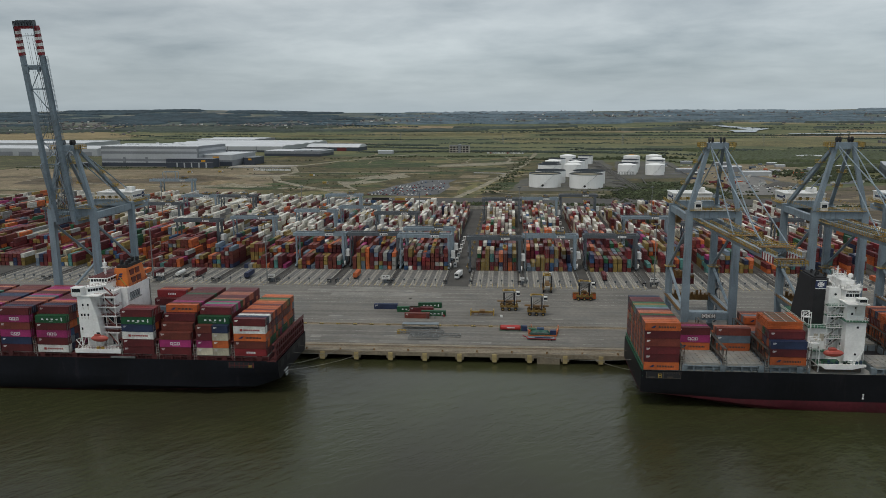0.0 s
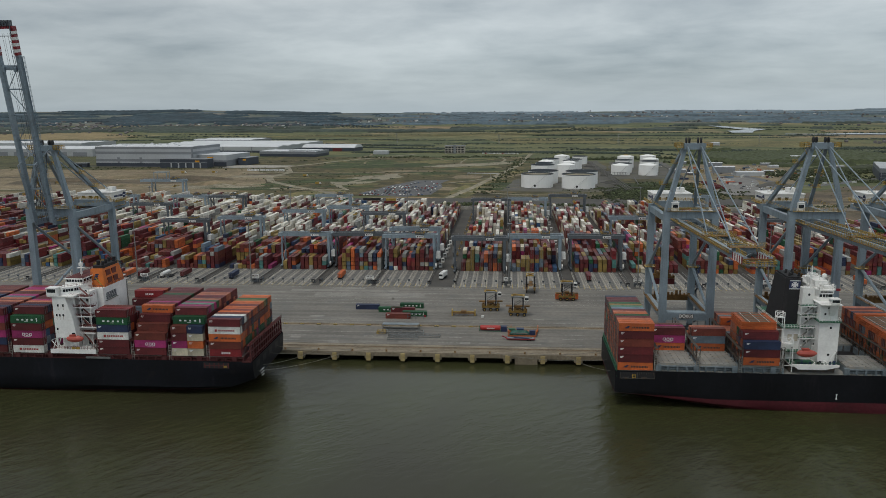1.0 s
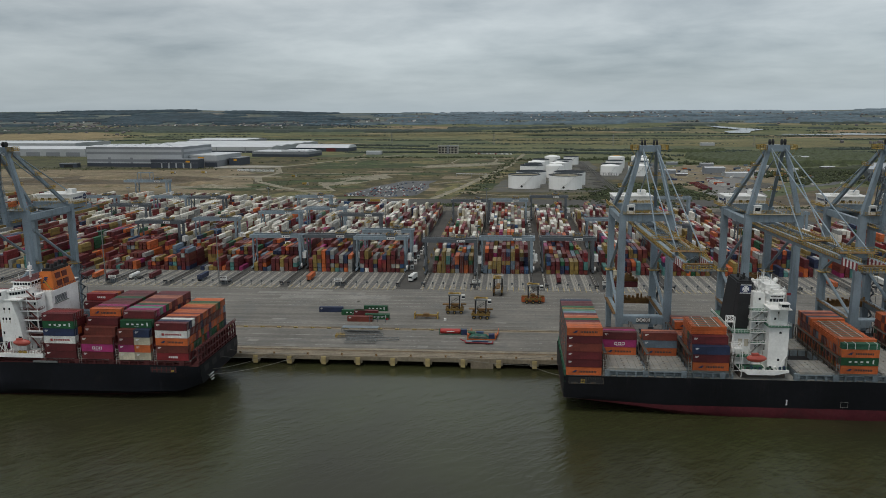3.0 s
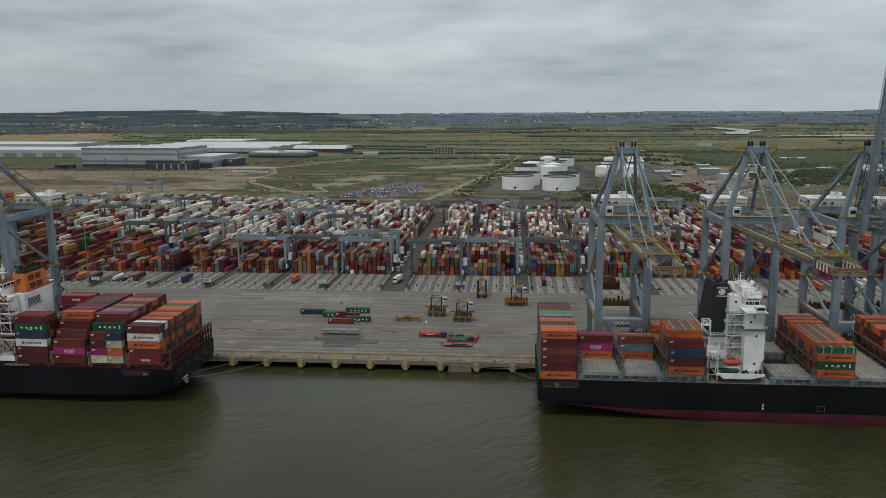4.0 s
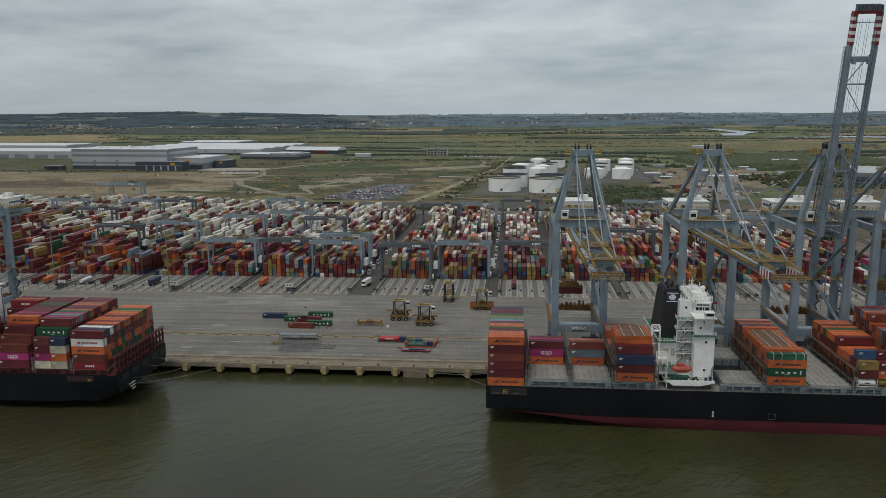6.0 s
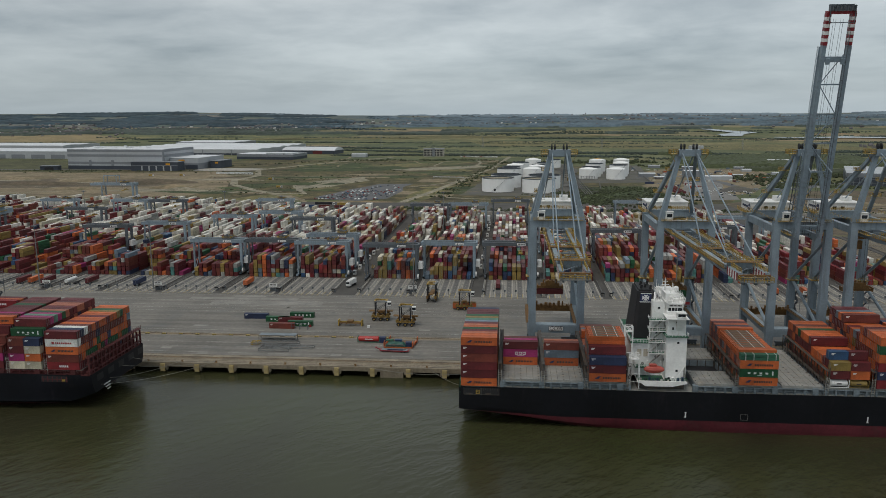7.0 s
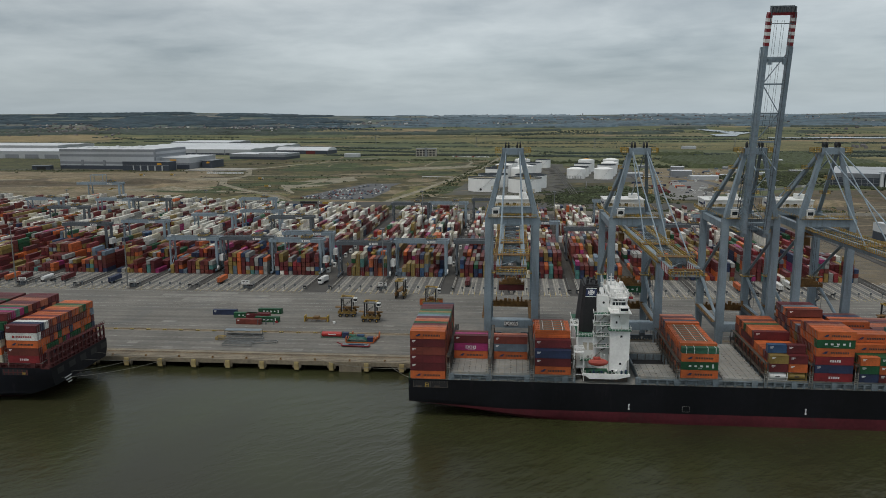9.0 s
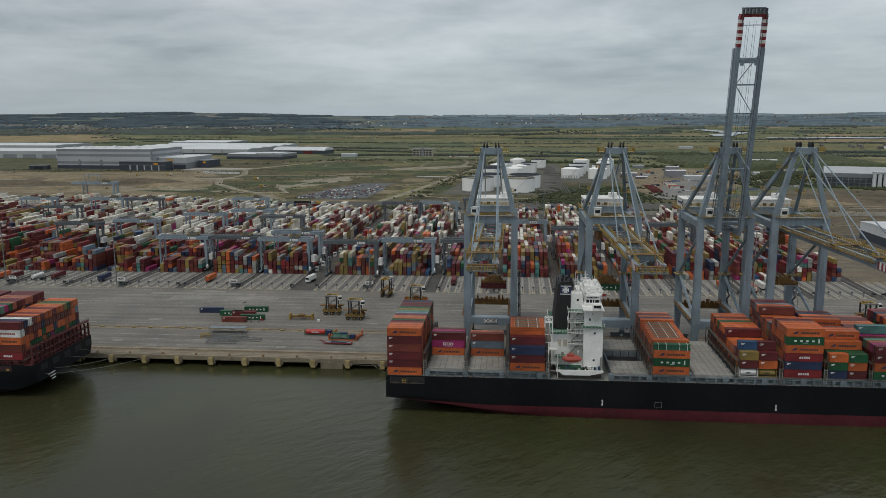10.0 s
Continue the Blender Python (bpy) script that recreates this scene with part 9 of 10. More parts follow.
part("wall", Geo().box(-14, 6, -16, 30, 0, 13), M["clad_dark"], wing3)
part("roof", Geo().box(-14.5, 6.5, -16.5, 30.5, 13, 13.8), M["clad_mid"], wing3)
part("sign", Geo().box(-4, 2, -16.6, -16.1, 8.5, 11.5), M["amber"], wing3)
shed = thing("works_shed", "small dark shed with an open front on the cleared site", "shed", "", (-778, 1034, -0.2), 8)
part("wall", Geo().box(-16, 16, -6, 8, 0, 7), M["clad_dark"], shed)
part("roof", Geo().box(-16.6, 16.6, -6.8, 8.6, 7, 7.8), M["clad_mid"], shed)
# black plate on the closed wall imitates the shade inside an open front
part("open_bay", Geo().box(-8, 8, -6.2, -6.02, 0, 4.8), M["black"], shed)
long_shed = turned(warehouse(0, 420, 0, 130, 17, [M["clad"], M["clad"], M["clad"]], "long pale warehouse with dark loading bays", 3, 0, None, 2.0), -1345, 1396, 420, 130, -6.8)
for k in range(8):
    part("loading_bay", Geo().box(-204 + k * 52, -168 + k * 52, -65.4, -65.02, 0.4, 9.5), M["clad_mid"], long_shed)
turned(warehouse(0, 520, 0, 150, 17, [M["clad"], M["clad"]], "long white distant warehouse", 2, 0, None, 2.0), -1640, 1700, 520, 150, -6.8)
broad = turned(warehouse(0, 370, 0, 300, 14, [M["clad_dark"], M["clad"], M["clad"]], "broad pale warehouse with a ridged roof", 3, 0, None, 3.0), -905, 1520, 370, 300, -6.8)
for k in range(5):
    part("fascia", Geo().box(-184 + k * 75, -182 + k * 75, -150.8, -150.3, 0, 14), M["clad_mid"], broad)
turned(warehouse(0, 180, 0, 140, 17, [M["clad"], M["clad_mid"]], "tall pale warehouse behind the sheds", 2, 0, None, 2.0), -900, 1835, 180, 140, -6.8)
turned(warehouse(0, 133, 0, 75, 11.5, [M["clad_dark"], M["clad_mid"]], "low dark grey shed with a flat roof", 2, 0, None, 0.6), -537, 1336, 133, 75, -9)
pale_unit = thing("office_block", "pale office unit in front of the dark shed", "office", "", (-436, 1340, -0.2), -9)
part("wall", Geo().box(-30, 30, -16, 30, 0, 9), M["clad_dark"], pale_unit)
part("upper_wall", Geo().box(-30.2, 30.2, -16.2, 30.2, 9, 13.5), M["clad"], pale_unit)
part("roof", Geo().box(-30.6, 30.6, -16.6, 30.6, 13.5, 14.2), M["roof"], pale_unit)
part("entrance", Geo().box(10, 14, -16.6, -16.25, 0, 13), M["clad_dark"], pale_unit)
ribbed = thing("warehouse", "long shed with a curved ribbed pale roof and a red end", "warehouse", "warehouses", (-425, 1560, -0.2), -9)
part("wall", Geo().box(-68, 68, -30, 30, 0, 9), M["clad_dark"], ribbed)
part("red_wall", Geo().box(12, 36, -30.5, -30.02, 0, 8.5), PAINT["maroon"], ribbed)
for k in range(17):
    arc = Geo()
    x0, x1 = -69 + k * 8.12, -69 + (k + 1) * 8.12 - 0.5
    ring = [(-31 + 62 * q / 6, 9 + 7.5 * math.sin(math.pi * q / 6) ** 0.7) for q in range(7)]
    arc.faces([(x0, yy, zz) for yy, zz in ring] + [(x1, yy, zz) for yy, zz in ring], [(q, 7 + q, 8 + q, q + 1) for q in range(6)] + [(0, 1, 2, 3, 4, 5, 6), (13, 12, 11, 10, 9, 8, 7)])
    part("roof_bay", arc, M["roof"], ribbed)
warehouse(-296, -262, 1405, 1425, 7, [M["clad"]], "small white site building", 1, 0, None, 1.0)
ob = thing("office_block", "long pale concrete office block with window bands", "office", "", (-112, 1436, -0.2))
part("wall", Geo().box(-23, 23, -8, 8, 0, 17), M["lane"], ob)
for i in range(3):
    for k in range(6):
        part("window", Geo().box(-21.5 + k * 7.3, -16.5 + k * 7.3, -8.2, -7.9, 2 + i * 5, 5 + i * 5), M["glass"], ob)
part("roof", Geo().box(-23.5, 23.5, -8.5, 8.5, 17, 17.8), M["clad_mid"], ob)
part("stair_core", Geo().box(-3, 3, -8.6, 8.6, 0, 19), M["clad_mid"], ob)
rw = warehouse(-90, 90, -69, 69, 17, [M["clad_dark"], M["clad_dark"], M["clad_mid"]], "large dark glazed warehouse with a pale roof", 3, 0, None, 1.0)
for c in rw.children:
    if c.name.startswith("roof"):
        c.data.materials[0] = M["clad"]
rw.matrix_basis = pose(622.6, 808.5, -0.2, 0, 0, -20.8)
for k in range(26):
    part("mullion", Geo().box(-88 + k * 6.9, -87.4 + k * 6.9, -69.5, -69.1, 0, 16.4), M["clad_mid"], rw)
for k in range(3):
    part("rail", Geo().box(-89, 89, -69.45, -69.1, 4 + 4.8 * k, 4.4 + 4.8 * k), M["clad_mid"], rw)
for k in range(4):
    part("silo", Geo().tube((-30 + k * 6.4, -73, 0), (-30 + k * 6.4, -73, 19), 2.4, 14).tube((-30 + k * 6.4, -73, 19), (-30 + k * 6.4, -73, 21), 2.4, 14, 0.4), M["roof"], rw, "pale cylindrical silo")
part("silo_frame", Geo().box(-34, -7, -76, -70.2, 19, 19.6), M["clad_mid"], rw)
wk = warehouse(372, 440, 286, 332, 13.5, [M["clad_dark"], M["roof"]], "grey workshop with a white roof and dark glazed front", 2, 0, None, 1.2)
for k in range(10):
    part("pier", Geo().box(-33 + k * 6.9, -31.6 + k * 6.9, -23.6, -23.0, 0, 6.6), M["clad_mid"], wk)
for x0, x1, y0, y1, h, lab in ((262, 286, 905, 920, 5, "low grey depot shed with a pale roof"), (345, 385, 845, 865, 6, "small white-roofed depot building"), (330, 360, 905, 925, 9, "grey box depot building"),
                               (546, 592, 1195, 1212, 7, "long white-roofed farm shed"), (525, 560, 1750, 1765, 7, "small white farm building"), (650, 690, 1015, 1030, 6, "long white-roofed shed beside the scrub")):
    warehouse(x0, x1, y0, y1, h, [M["brick"]] if "brick" in lab else [M["clad_mid"]] if "grey" in lab else [M["clad"]], lab, 1, 0, None, 1.0)


for k in ("dirt", "tan", "dirt_dark"):
    speckle(M[k], 0.10, (0.70, 0.74, 0.66), (1.10, 1.08, 1.06))
for k in ("rough_grass", "dry_grass", "lush", "field_grass"):
    speckle(M[k], 0.07, (0.58, 0.66, 0.56), (1.18, 1.12, 1.05))
    speckle(M[k], 0.35, (0.72, 0.76, 0.7), (1.12, 1.1, 1.08))
speckle(M["corn"], 0.05, (0.85, 0.88, 0.82), (1.06, 1.05, 1.04))
speckle(bpy.data.materials["marsh_grass_and_fields"], 0.05, (0.76, 0.82, 0.78), (1.24, 1.2, 1.14))
speckle(bpy.data.materials["far_haze_tinted_fields"], 0.02, (0.70, 0.78, 0.84), (1.15, 1.12, 1.08))


def car(hue):
    t = thing("car", "%s parked car on the car park" % hue, "car", "parked cars")
    m = dict(white=M["white"], silver=M["clad"], dark=M["clad_dark"], blue=PAINT["blue"], red=PAINT["red"])[hue]
    g = Geo()
    g.box(-2.1, 2.1, -0.88, 0.88, 0.35, 0.9)
    g.faces([(-1.6, -0.8, 0.9), (1.2, -0.8, 0.9), (1.2, 0.8, 0.9), (-1.6, 0.8, 0.9), (-1.2, -0.68, 1.45), (0.5, -0.68, 1.45), (0.5, 0.68, 1.45), (-1.2, 0.68, 1.45)], [(4, 5, 6, 7), (0, 1, 5, 4), (1, 2, 6, 5), (2, 3, 7, 6), (3, 0, 4, 7)])
    part("body", g, m, t)
    part("window", Geo().box(-1.35, 0.8, -0.79, 0.79, 0.95, 1.35), M["glass"], t)
    for x in (-1.35, 1.35):
        for y in (-0.85, 0.7):
            part("wheel", Geo().tube((x, y, 0.33), (x, y + 0.15, 0.33), 0.33, 10), M["black"], t)
    return t


rnd = random.Random(31)
protos = {h: car(h) for h in ("white", "silver", "dark", "blue", "red")}
spots = []
for row in range(13):
    y = 590 + row * 13.5
    for k in range(22):
        x = -166 + k * 4.4 + row * 3.6
        if x < -84 + row * 0.6 and rnd.random() < (0.72 if row < 8 else 0.25):
            spots.append((x, y))
rnd.shuffle(spots)
spots = spots[:105]
for i, (x, y) in enumerate(spots):
    h = rnd.choice(("white", "silver", "dark", "dark", "silver", "white", "blue", "red"))
    if i < len(protos):
        list(protos.values())[i].matrix_basis = pose(x, y, -0.13, 0, 0, 90)
    else:
        copy_thing(protos[h], pose(x, y, -0.13, 0, 0, 90 + rnd.uniform(-4, 4)))

for i in range(110):
    if i < 75:
        x, y = rnd.uniform(258, 455), rnd.uniform(690, 1050)
    else:
        x, y = 300 + rnd.random() * 60, 640 + rnd.random() * 60
    copy_thing(protos[rnd.choice(("white", "silver", "dark", "white"))], pose(x, y, -0.1, 0, 0, rnd.choice((0, 90, 20)) + rnd.uniform(-6, 6)))
for i in range(46):
    x, y = rnd.uniform(255, 470), rnd.uniform(700, 1060)
    container(rnd.choice(("white", "grey", "maroon", "orange", "cream", "slate", "navy")), rnd.choice((6.06, 12.19)), (x, y, -0.1), "in the depot yard", rnd.choice((0, 90, 30)) + rnd.uniform(-5, 5), "boxes in the depot yard", height=2.6)
for i in range(14):
    x, y, w = rnd.uniform(255, 640), rnd.uniform(860, 1120), rnd.uniform(8, 22)
    warehouse(x, x + w, y, y + rnd.uniform(7, 12), rnd.uniform(3.2, 5.5), [M[rnd.choice(("clad", "clad_mid", "brick"))]], "small low shed of the works yard", 1, 0, None, 0.8)

# parked red trailers, boxes and plant near the depots and the road
rnd = random.Random(8)
for k in range(9):
    container(rnd.choice(("maroon", "maroon", "red", "brown")), 12.19, (275 + rnd.uniform(-1, 1), 668 + k * 9.0, -0.1), "in the depot yard", 0, "boxes in the depot yard", height=2.7)
    container(rnd.choice(("red", "orange", "brown", "white")), 12.19, (306 + k * 0.4, 720 + k * 9.0, -0.1), "in the depot yard", 0, "boxes in the depot yard", height=2.7)
for k, (x, y) in enumerate(((-236, 512), (-222, 512), (-206, 514), (-190, 512), (-150, 514), (-136, 514), (-118, 512), (-106, 512), (-320, 516), (-306, 516), (-292, 516), (-278, 518), (-20, 474), (-7, 474), (8, 474), (21, 474), (36, 474))):
    container(("maroon", "brown", "navy", "maroon", "blue", "brown")[k % 6], 12.19, (x, y, -0.1), "behind the yard blocks", 0, "boxes behind the yard", height=2.7)


def plant(name, x, y, hue, label, L=9.0):
    t = thing(name, label, "vehicle", "site vehicles", (x, y, -0.1))
    part("body", Geo().box(-L / 2, L / 2 - 2.4, -1.2, 1.2, 0.9, 3.4), hue, t)
    part("cab", Geo().box(L / 2 - 2.2, L / 2, -1.15, 1.15, 0.7, 2.9), M["white"], t)
    part("windscreen", Geo().box(L / 2 - 1.8, L / 2 + 0.03, -1.18, 1.18, 1.8, 2.6), M["glass"], t)
    for xx in (-L / 2 + 1.2, L / 2 - 1.2):
        for yy in (-1.2, 0.9):
            part("wheel", Geo().tube((xx, yy, 0.5), (xx, yy + 0.3, 0.5), 0.5, 10), M["black"], t)


for x, y, m, lab, L in ((-118, 530, M["rail_yellow"], "yellow flatbed truck on the perimeter road", 14.0), (-92, 508, M["white"], "white site van beside the road", 12.0), (-140, 533, M["black"], "dark low trailer with stacked plates", 22.0)):
    plant("truck", x, y, m, lab, L)

for k in range(6):
    t = thing("site_cabin", "white portable site cabin on the cleared ground", "cabin", "site cabins", (-425 + k * 11.5, 948 - k * 2.0, -0.15), -8)
    part("body", Geo().box(-4.6, 4.6, -1.5, 1.5, 0.2, 3.0), M["white"], t)
    part("roof", Geo().box(-4.7, 4.7, -1.6, 1.6, 3.0, 3.15), M["roof"], t)
    for x in (-2.8, 1.2):
        part("window", Geo().box(x, x + 1.5, -1.56, -1.5, 1.2, 2.2), M["glass"], t)
for x, y in ((-470, 905), (-520, 900), (-300, 840), (-250, 720)):
    plant("excavator", x, y, M["rail_yellow"], "yellow excavator parked on the earth site", 8.0)

# power line across the marsh
def pylon(x, y, h):
    t = thing("pylon", "slender grey lattice pylon standing in the marsh", "pylon", "pylons of the power line", (x, y, rise(x, y) - 0.2), 20)
    for sx in (-1, 1):
        for sy in (-1, 1):
            part("leg", Geo().taper((sx * 2.6, sy * 2.6, 0), (sx * 0.4, sy * 0.4, h), (0.32, 0.32), (0.22, 0.22)), M["steel"], t)
    for k in range(6):
        z0, z1 = h * k / 6, h * (k + 1) / 6
        a, b = 2.6 - 2.2 * k / 6, 2.6 - 2.2 * (k + 1) / 6
        part("brace", Geo().beam((-a, -a, z0), (b, -b, z1), 0.16).beam((a, -a, z0), (-b, -b, z1), 0.16), M["steel"], t)
    for q, w in ((0.68, 5.5), (0.82, 7.0), (0.95, 5.0)):
        part("cross_arm", Geo().taper((-w, 0, h * q), (0, 0, h * q), (0.2, 0.2), (0.5, 0.6)).taper((0, 0, h * q), (w, 0, h * q), (0.5, 0.6), (0.2, 0.2)), M["steel"], t)


for x, y in ((-756, 2840), (-324, 1961), (-18, 1842), (300, 1760), (640, 1690)):
    pylon(x, y, 30.0)
# vehicles drawn up along the far hedge
rnd = random.Random(61)
for k in range(13):
    plant("lorry", -46 + k * 6.4 + rnd.uniform(-1, 1), 1396 - k * 1.2, M[rnd.choice(("white", "white", "red", "clad", "roof"))], "parked lorry beside the far hedge", rnd.uniform(5.0, 6.0))
# pipe bridge over the access track
t = thing("pipe_bridge", "pale pipe bridge on posts across rough grass", "pipework", "", (-28, 842, -0.15), -10)
part("pipe", Geo().tube((-24, 0, 4.6), (24, 0, 4.6), 0.45, 8), M["roof"], t)
for k in range(5):
    part("post", Geo().box(-23.7 + k * 11.8, -23.3 + k * 11.8, -0.2, 0.2, 0, 4.3), M["steel"], t)

# ---- vehicles and loose things on the quay ----
def straddle(x, y, turn, load=None):
    t = thing("straddle_carrier", "yellow straddle carrier on tall black posts%s" % (" holding an orange box" if load else " standing empty"), "straddle carrier", "straddle carriers", (x, y, 0), turn)
    for s in (-1, 1):
        yy = s * 2.2
        g = Geo()
        g.box(-4.6, 4.6, yy - 0.45, yy + 0.45, 1.95, 2.9)
        for k in range(4):
            g.box(-4.2 + k * 2.4, -3.2 + k * 2.4, yy - 0.62, yy + 0.62, 2.9, 3.5 + 0.4 * (k % 2))
        part("side_frame", g, M["platform"] if s > 0 else M["carrier"], t)
        for k in range(3):
            xx = -3.3 + k * 3.3
            w = part("wheel", Geo().tube((xx, yy - 0.35, 0.95), (xx, yy + 0.35, 0.95), 0.95, 16), M["black"], t)
            part("hub", Geo().tube((xx, yy - 0.4, 0.85), (xx, yy + 0.4, 0.85), 0.35, 10), M["rail_yellow"], w)
        for xx in (-2.6, 2.6):
            part("post", Geo().box(xx - 0.28, xx + 0.28, yy - 0.28, yy + 0.28, 2.9, 9.6), M["black"], t)
            part("ram", Geo().tube((xx + 0.45, yy, 3.0), (xx + 0.45, yy, 9.3), 0.11, 8), M["letter"], t)
        part("top_beam", Geo().box(-3.4, 3.4, yy - 0.35, yy + 0.35, 9.6, 10.2), M["steel"] if s < 0 else M["rail_yellow"], t)
        part("diagonal", Geo().beam((-2.4, yy, 5.0), (2.4, yy, 8.2), 0.18).beam((-2.4, yy, 5.0), (2.0, yy, 3.4), 0.16), M["black"], t)
    part("cross_beam", Geo().box(-3.2, -2.4, -2.2, 2.2, 9.7, 10.2), M["rail_yellow"], t)
    part("cross_beam", Geo().box(2.4, 3.2, -2.2, 2.2, 9.7, 10.2), M["rail_yellow"], t)
    cab = part("cabin", Geo().box(3.4, 5.2, -2.6, -1.0, 8.0, 10.0), M["white"], t)
    part("cabin_window", Geo().box(3.6, 5.23, -2.63, -0.97, 8.5, 9.5), M["glass"], cab)
    part("spreader", Geo().box(-6.0, 6.0, -1.1, 1.1, 3.6 if load else 4.6, 4.0 if load else 5.0).box(-1.2, 1.2, -1.3, 1.3, 4.0, 4.9), M["platform"], t)
    part("engine", Geo().box(-2.6, -0.8, -0.8, 1.2, 10.2, 10.9), M["carrier"], t)
    part("ladder", Geo().box(3.3, 3.4, 1.9, 2.5, 2.9, 9.8), M["letter"], t)
    if load:
        container(load, 12.19, (x, y, 0.7), "held under a straddle carrier", turn, "")


straddle(3.3, 72.5, 3)
straddle(17.0, 63.8, -2)
straddle(24.6, 113.0, 88)
straddle(43.5, 95.8, 0, "orange")
straddle(266, 75, 10)

# loose containers
for hue, x, y, z in (("navy", -60.2, 71.4, 0), ("green", -37.6, 75.0, 0), ("green", -47.5, 66.5, 0), ("maroon", -41.0, 66.0, 0), ("green", -34.2, 59.4, 0), ("brown", -42.0, 55.0, 0)):
    container(hue, 12.19, (x, y, z), "standing on the quay", 1.5 if hue == "navy" else 0, "loose containers on the quay", USUAL[hue] if hue == "green" else "code", height=2.55)
t = thing("work_frame", "dark steel trestle frame beside the loose containers", "frame", "", (-33.0, 53.0, 0))
for x in (-4, 0, 4):
    part("leg", Geo().beam((x, 0, 0), (x, 0, 3.0), 0.16).beam((x, 1.4, 0), (x, 0, 3.0), 0.14), M["crane_dark"], t)
part("rail", Geo().beam((-4, 0, 3.0), (4, 0, 3.0), 0.16).beam((-4, 0, 1.5), (4, 0, 1.5), 0.12), M["crane_dark"], t)


def cage(x, y, L, W, H, label, m, turn=0):
    t = thing("lifting_frame", label, "frame", "lifting frames", (x, y, 0), turn)
    a, b = L / 2, W / 2
    for sx in (-1, 1):
        for sy in (-1, 1):
            part("post", Geo().beam((sx * a, sy * b, 0), (sx * a, sy * b, H), 0.22), m, t)
    for sy in (-1, 1):
        part("rail", Geo().beam((-a, sy * b, H), (a, sy * b, H), 0.22).beam((-a, sy * b, 0.2), (a, sy * b, 0.2), 0.22), m, t)
        for i in range(6):
            u, v = -a + L * i / 6, -a + L * (i + 1) / 6
            part("brace", Geo().beam((u, sy * b, 0.2 if i % 2 else H), (v, sy * b, H if i % 2 else 0.2), 0.12), m, t)
    for i in range(7):
        u = -a + L * i / 6
        part("tie", Geo().beam((u, -b, H), (u, b, H), 0.14), m, t)
    return t


cage(-38.0, 36.0, 17.0, 3.6, 2.6, "grey steel lifting frame with a mesh deck on the quay", M["steel"])
part("deck", Geo().box(-8.4, 8.4, -1.7, 1.7, 2.6, 2.75), M["coaming"], bpy.data.objects["lifting_frame"])
cage(-36.5, 29.0, 20.0, 3.0, 1.2, "pale steel spreader frame lying on the quay", M["steel"], 2)
cage(-30.0, 25.0, 23.0, 2.6, 1.0, "pale steel spreader frame lying on the quay", M["steel"], -2)
cage(-35.0, 20.8, 13.5, 3.0, 1.2, "pale steel spreader frame lying on the quay", M["steel"], 1)
cage(-46.0, 28.8, 4.0, 2.6, 1.3, "small yellow-ended spreader frame on the quay", M["rail_yellow"], 4)

t = thing("spreader_stand", "rusty yellow spreader resting on its stand", "spreader", "", (-10.0, 61.0, 0))
part("beam", Geo().box(-6.0, 6.0, -0.35, 0.35, 1.2, 1.8), M["platform"], t)
part("beam", Geo().box(-6.0, 6.0, 1.6, 2.2, 1.2, 1.8), M["rail_yellow"], t)
for x in (-5.9, 5.5):
    part("end_frame", Geo().box(x, x + 0.5, -0.6, 2.5, 0, 3.0), M["rail_yellow"], t)
part("head", Geo().box(-1.4, 1.4, -0.5, 2.4, 1.8, 2.5), M["platform"], t)
for k in range(5):
    part("rib", Geo().beam((-5 + k * 2.4, 0, 0), (-4 + k * 2.4, 0, 1.3), 0.16), M["platform"], t)

# tank container with a small blue box
t = thing("tank_container", "red tank container in a green steel frame on the quay", "tank container", "", (5.0, 36.0, 0))
g = Geo()
g.tube((-5.4, 0, 1.5), (3.4, 0, 1.5), 1.15, 20)
g.tube((-5.8, 0, 1.5), (-5.4, 0, 1.5), 0.7, 20, 1.15).tube((3.4, 0, 1.5), (3.8, 0, 1.5), 1.15, 20, 0.7)
vessel = part("vessel", g, M["tank_red"], t)
part("lettering", Geo().box(-2.6, 1.0, -1.19, -1.1, 1.35, 1.75), M["letter"], vessel)
for x in (-6.0, 3.9):
    part("end_frame", Geo().box(x, x + 0.2, -1.2, -1.0, 0, 2.6).box(x, x + 0.2, 1.0, 1.2, 0, 2.6).box(x, x + 0.2, -1.2, 1.2, 2.4, 2.6).box(x, x + 0.2, -1.2, 1.2, 0, 0.2), M["deck_green"], t)
part("base_rail", Geo().box(-6.0, 4.1, -1.2, -1.0, 0, 0.2).box(-6.0, 4.1, 1.0, 1.2, 0, 0.2), M["deck_green"], t)
solid("blue_tank_box", Geo().box(-1.3, 1.3, -1.2, 1.2, 0, 2.4).box(-1.0, -0.1, -1.24, -1.2, 0.9, 1.6).box(0.2, 1.0, -1.24, -1.2, 0.9, 1.6), [M["logo_blue"]], "small dark blue tank box on the quay", "box", at=(10.4, 36.0, 0))
# open orange flat racks with a tarpaulined load
for k, (y, L) in enumerate(((28.6, 12.6), (31.2, 12.6), (33.8, 12.4), (36.4, 12.4))):
    t = thing("flat_rack", "orange flat rack with folding ends on the quay", "flat rack", "flat racks on the quay", (18.6 + k * 0.4, y, 0))
    part("floor", Geo().box(-L / 2, L / 2, -1.22, 1.22, 0.1, 0.65), PAINT["orange"], t)
    part("planks", Geo().box(-L / 2 + 0.3, L / 2 - 0.3, -1.1, 1.1, 0.65, 0.72), M["wood"], t)
    for s in (-1, 1):
        part("end_wall", Geo().box(s * L / 2 - 0.15, s * L / 2 + 0.15, -1.22, 1.22, 0.65, 2.7 if k in (0, 3) else 1.6), PAINT["orange"], t)
rnd = random.Random(14)
g = Geo()
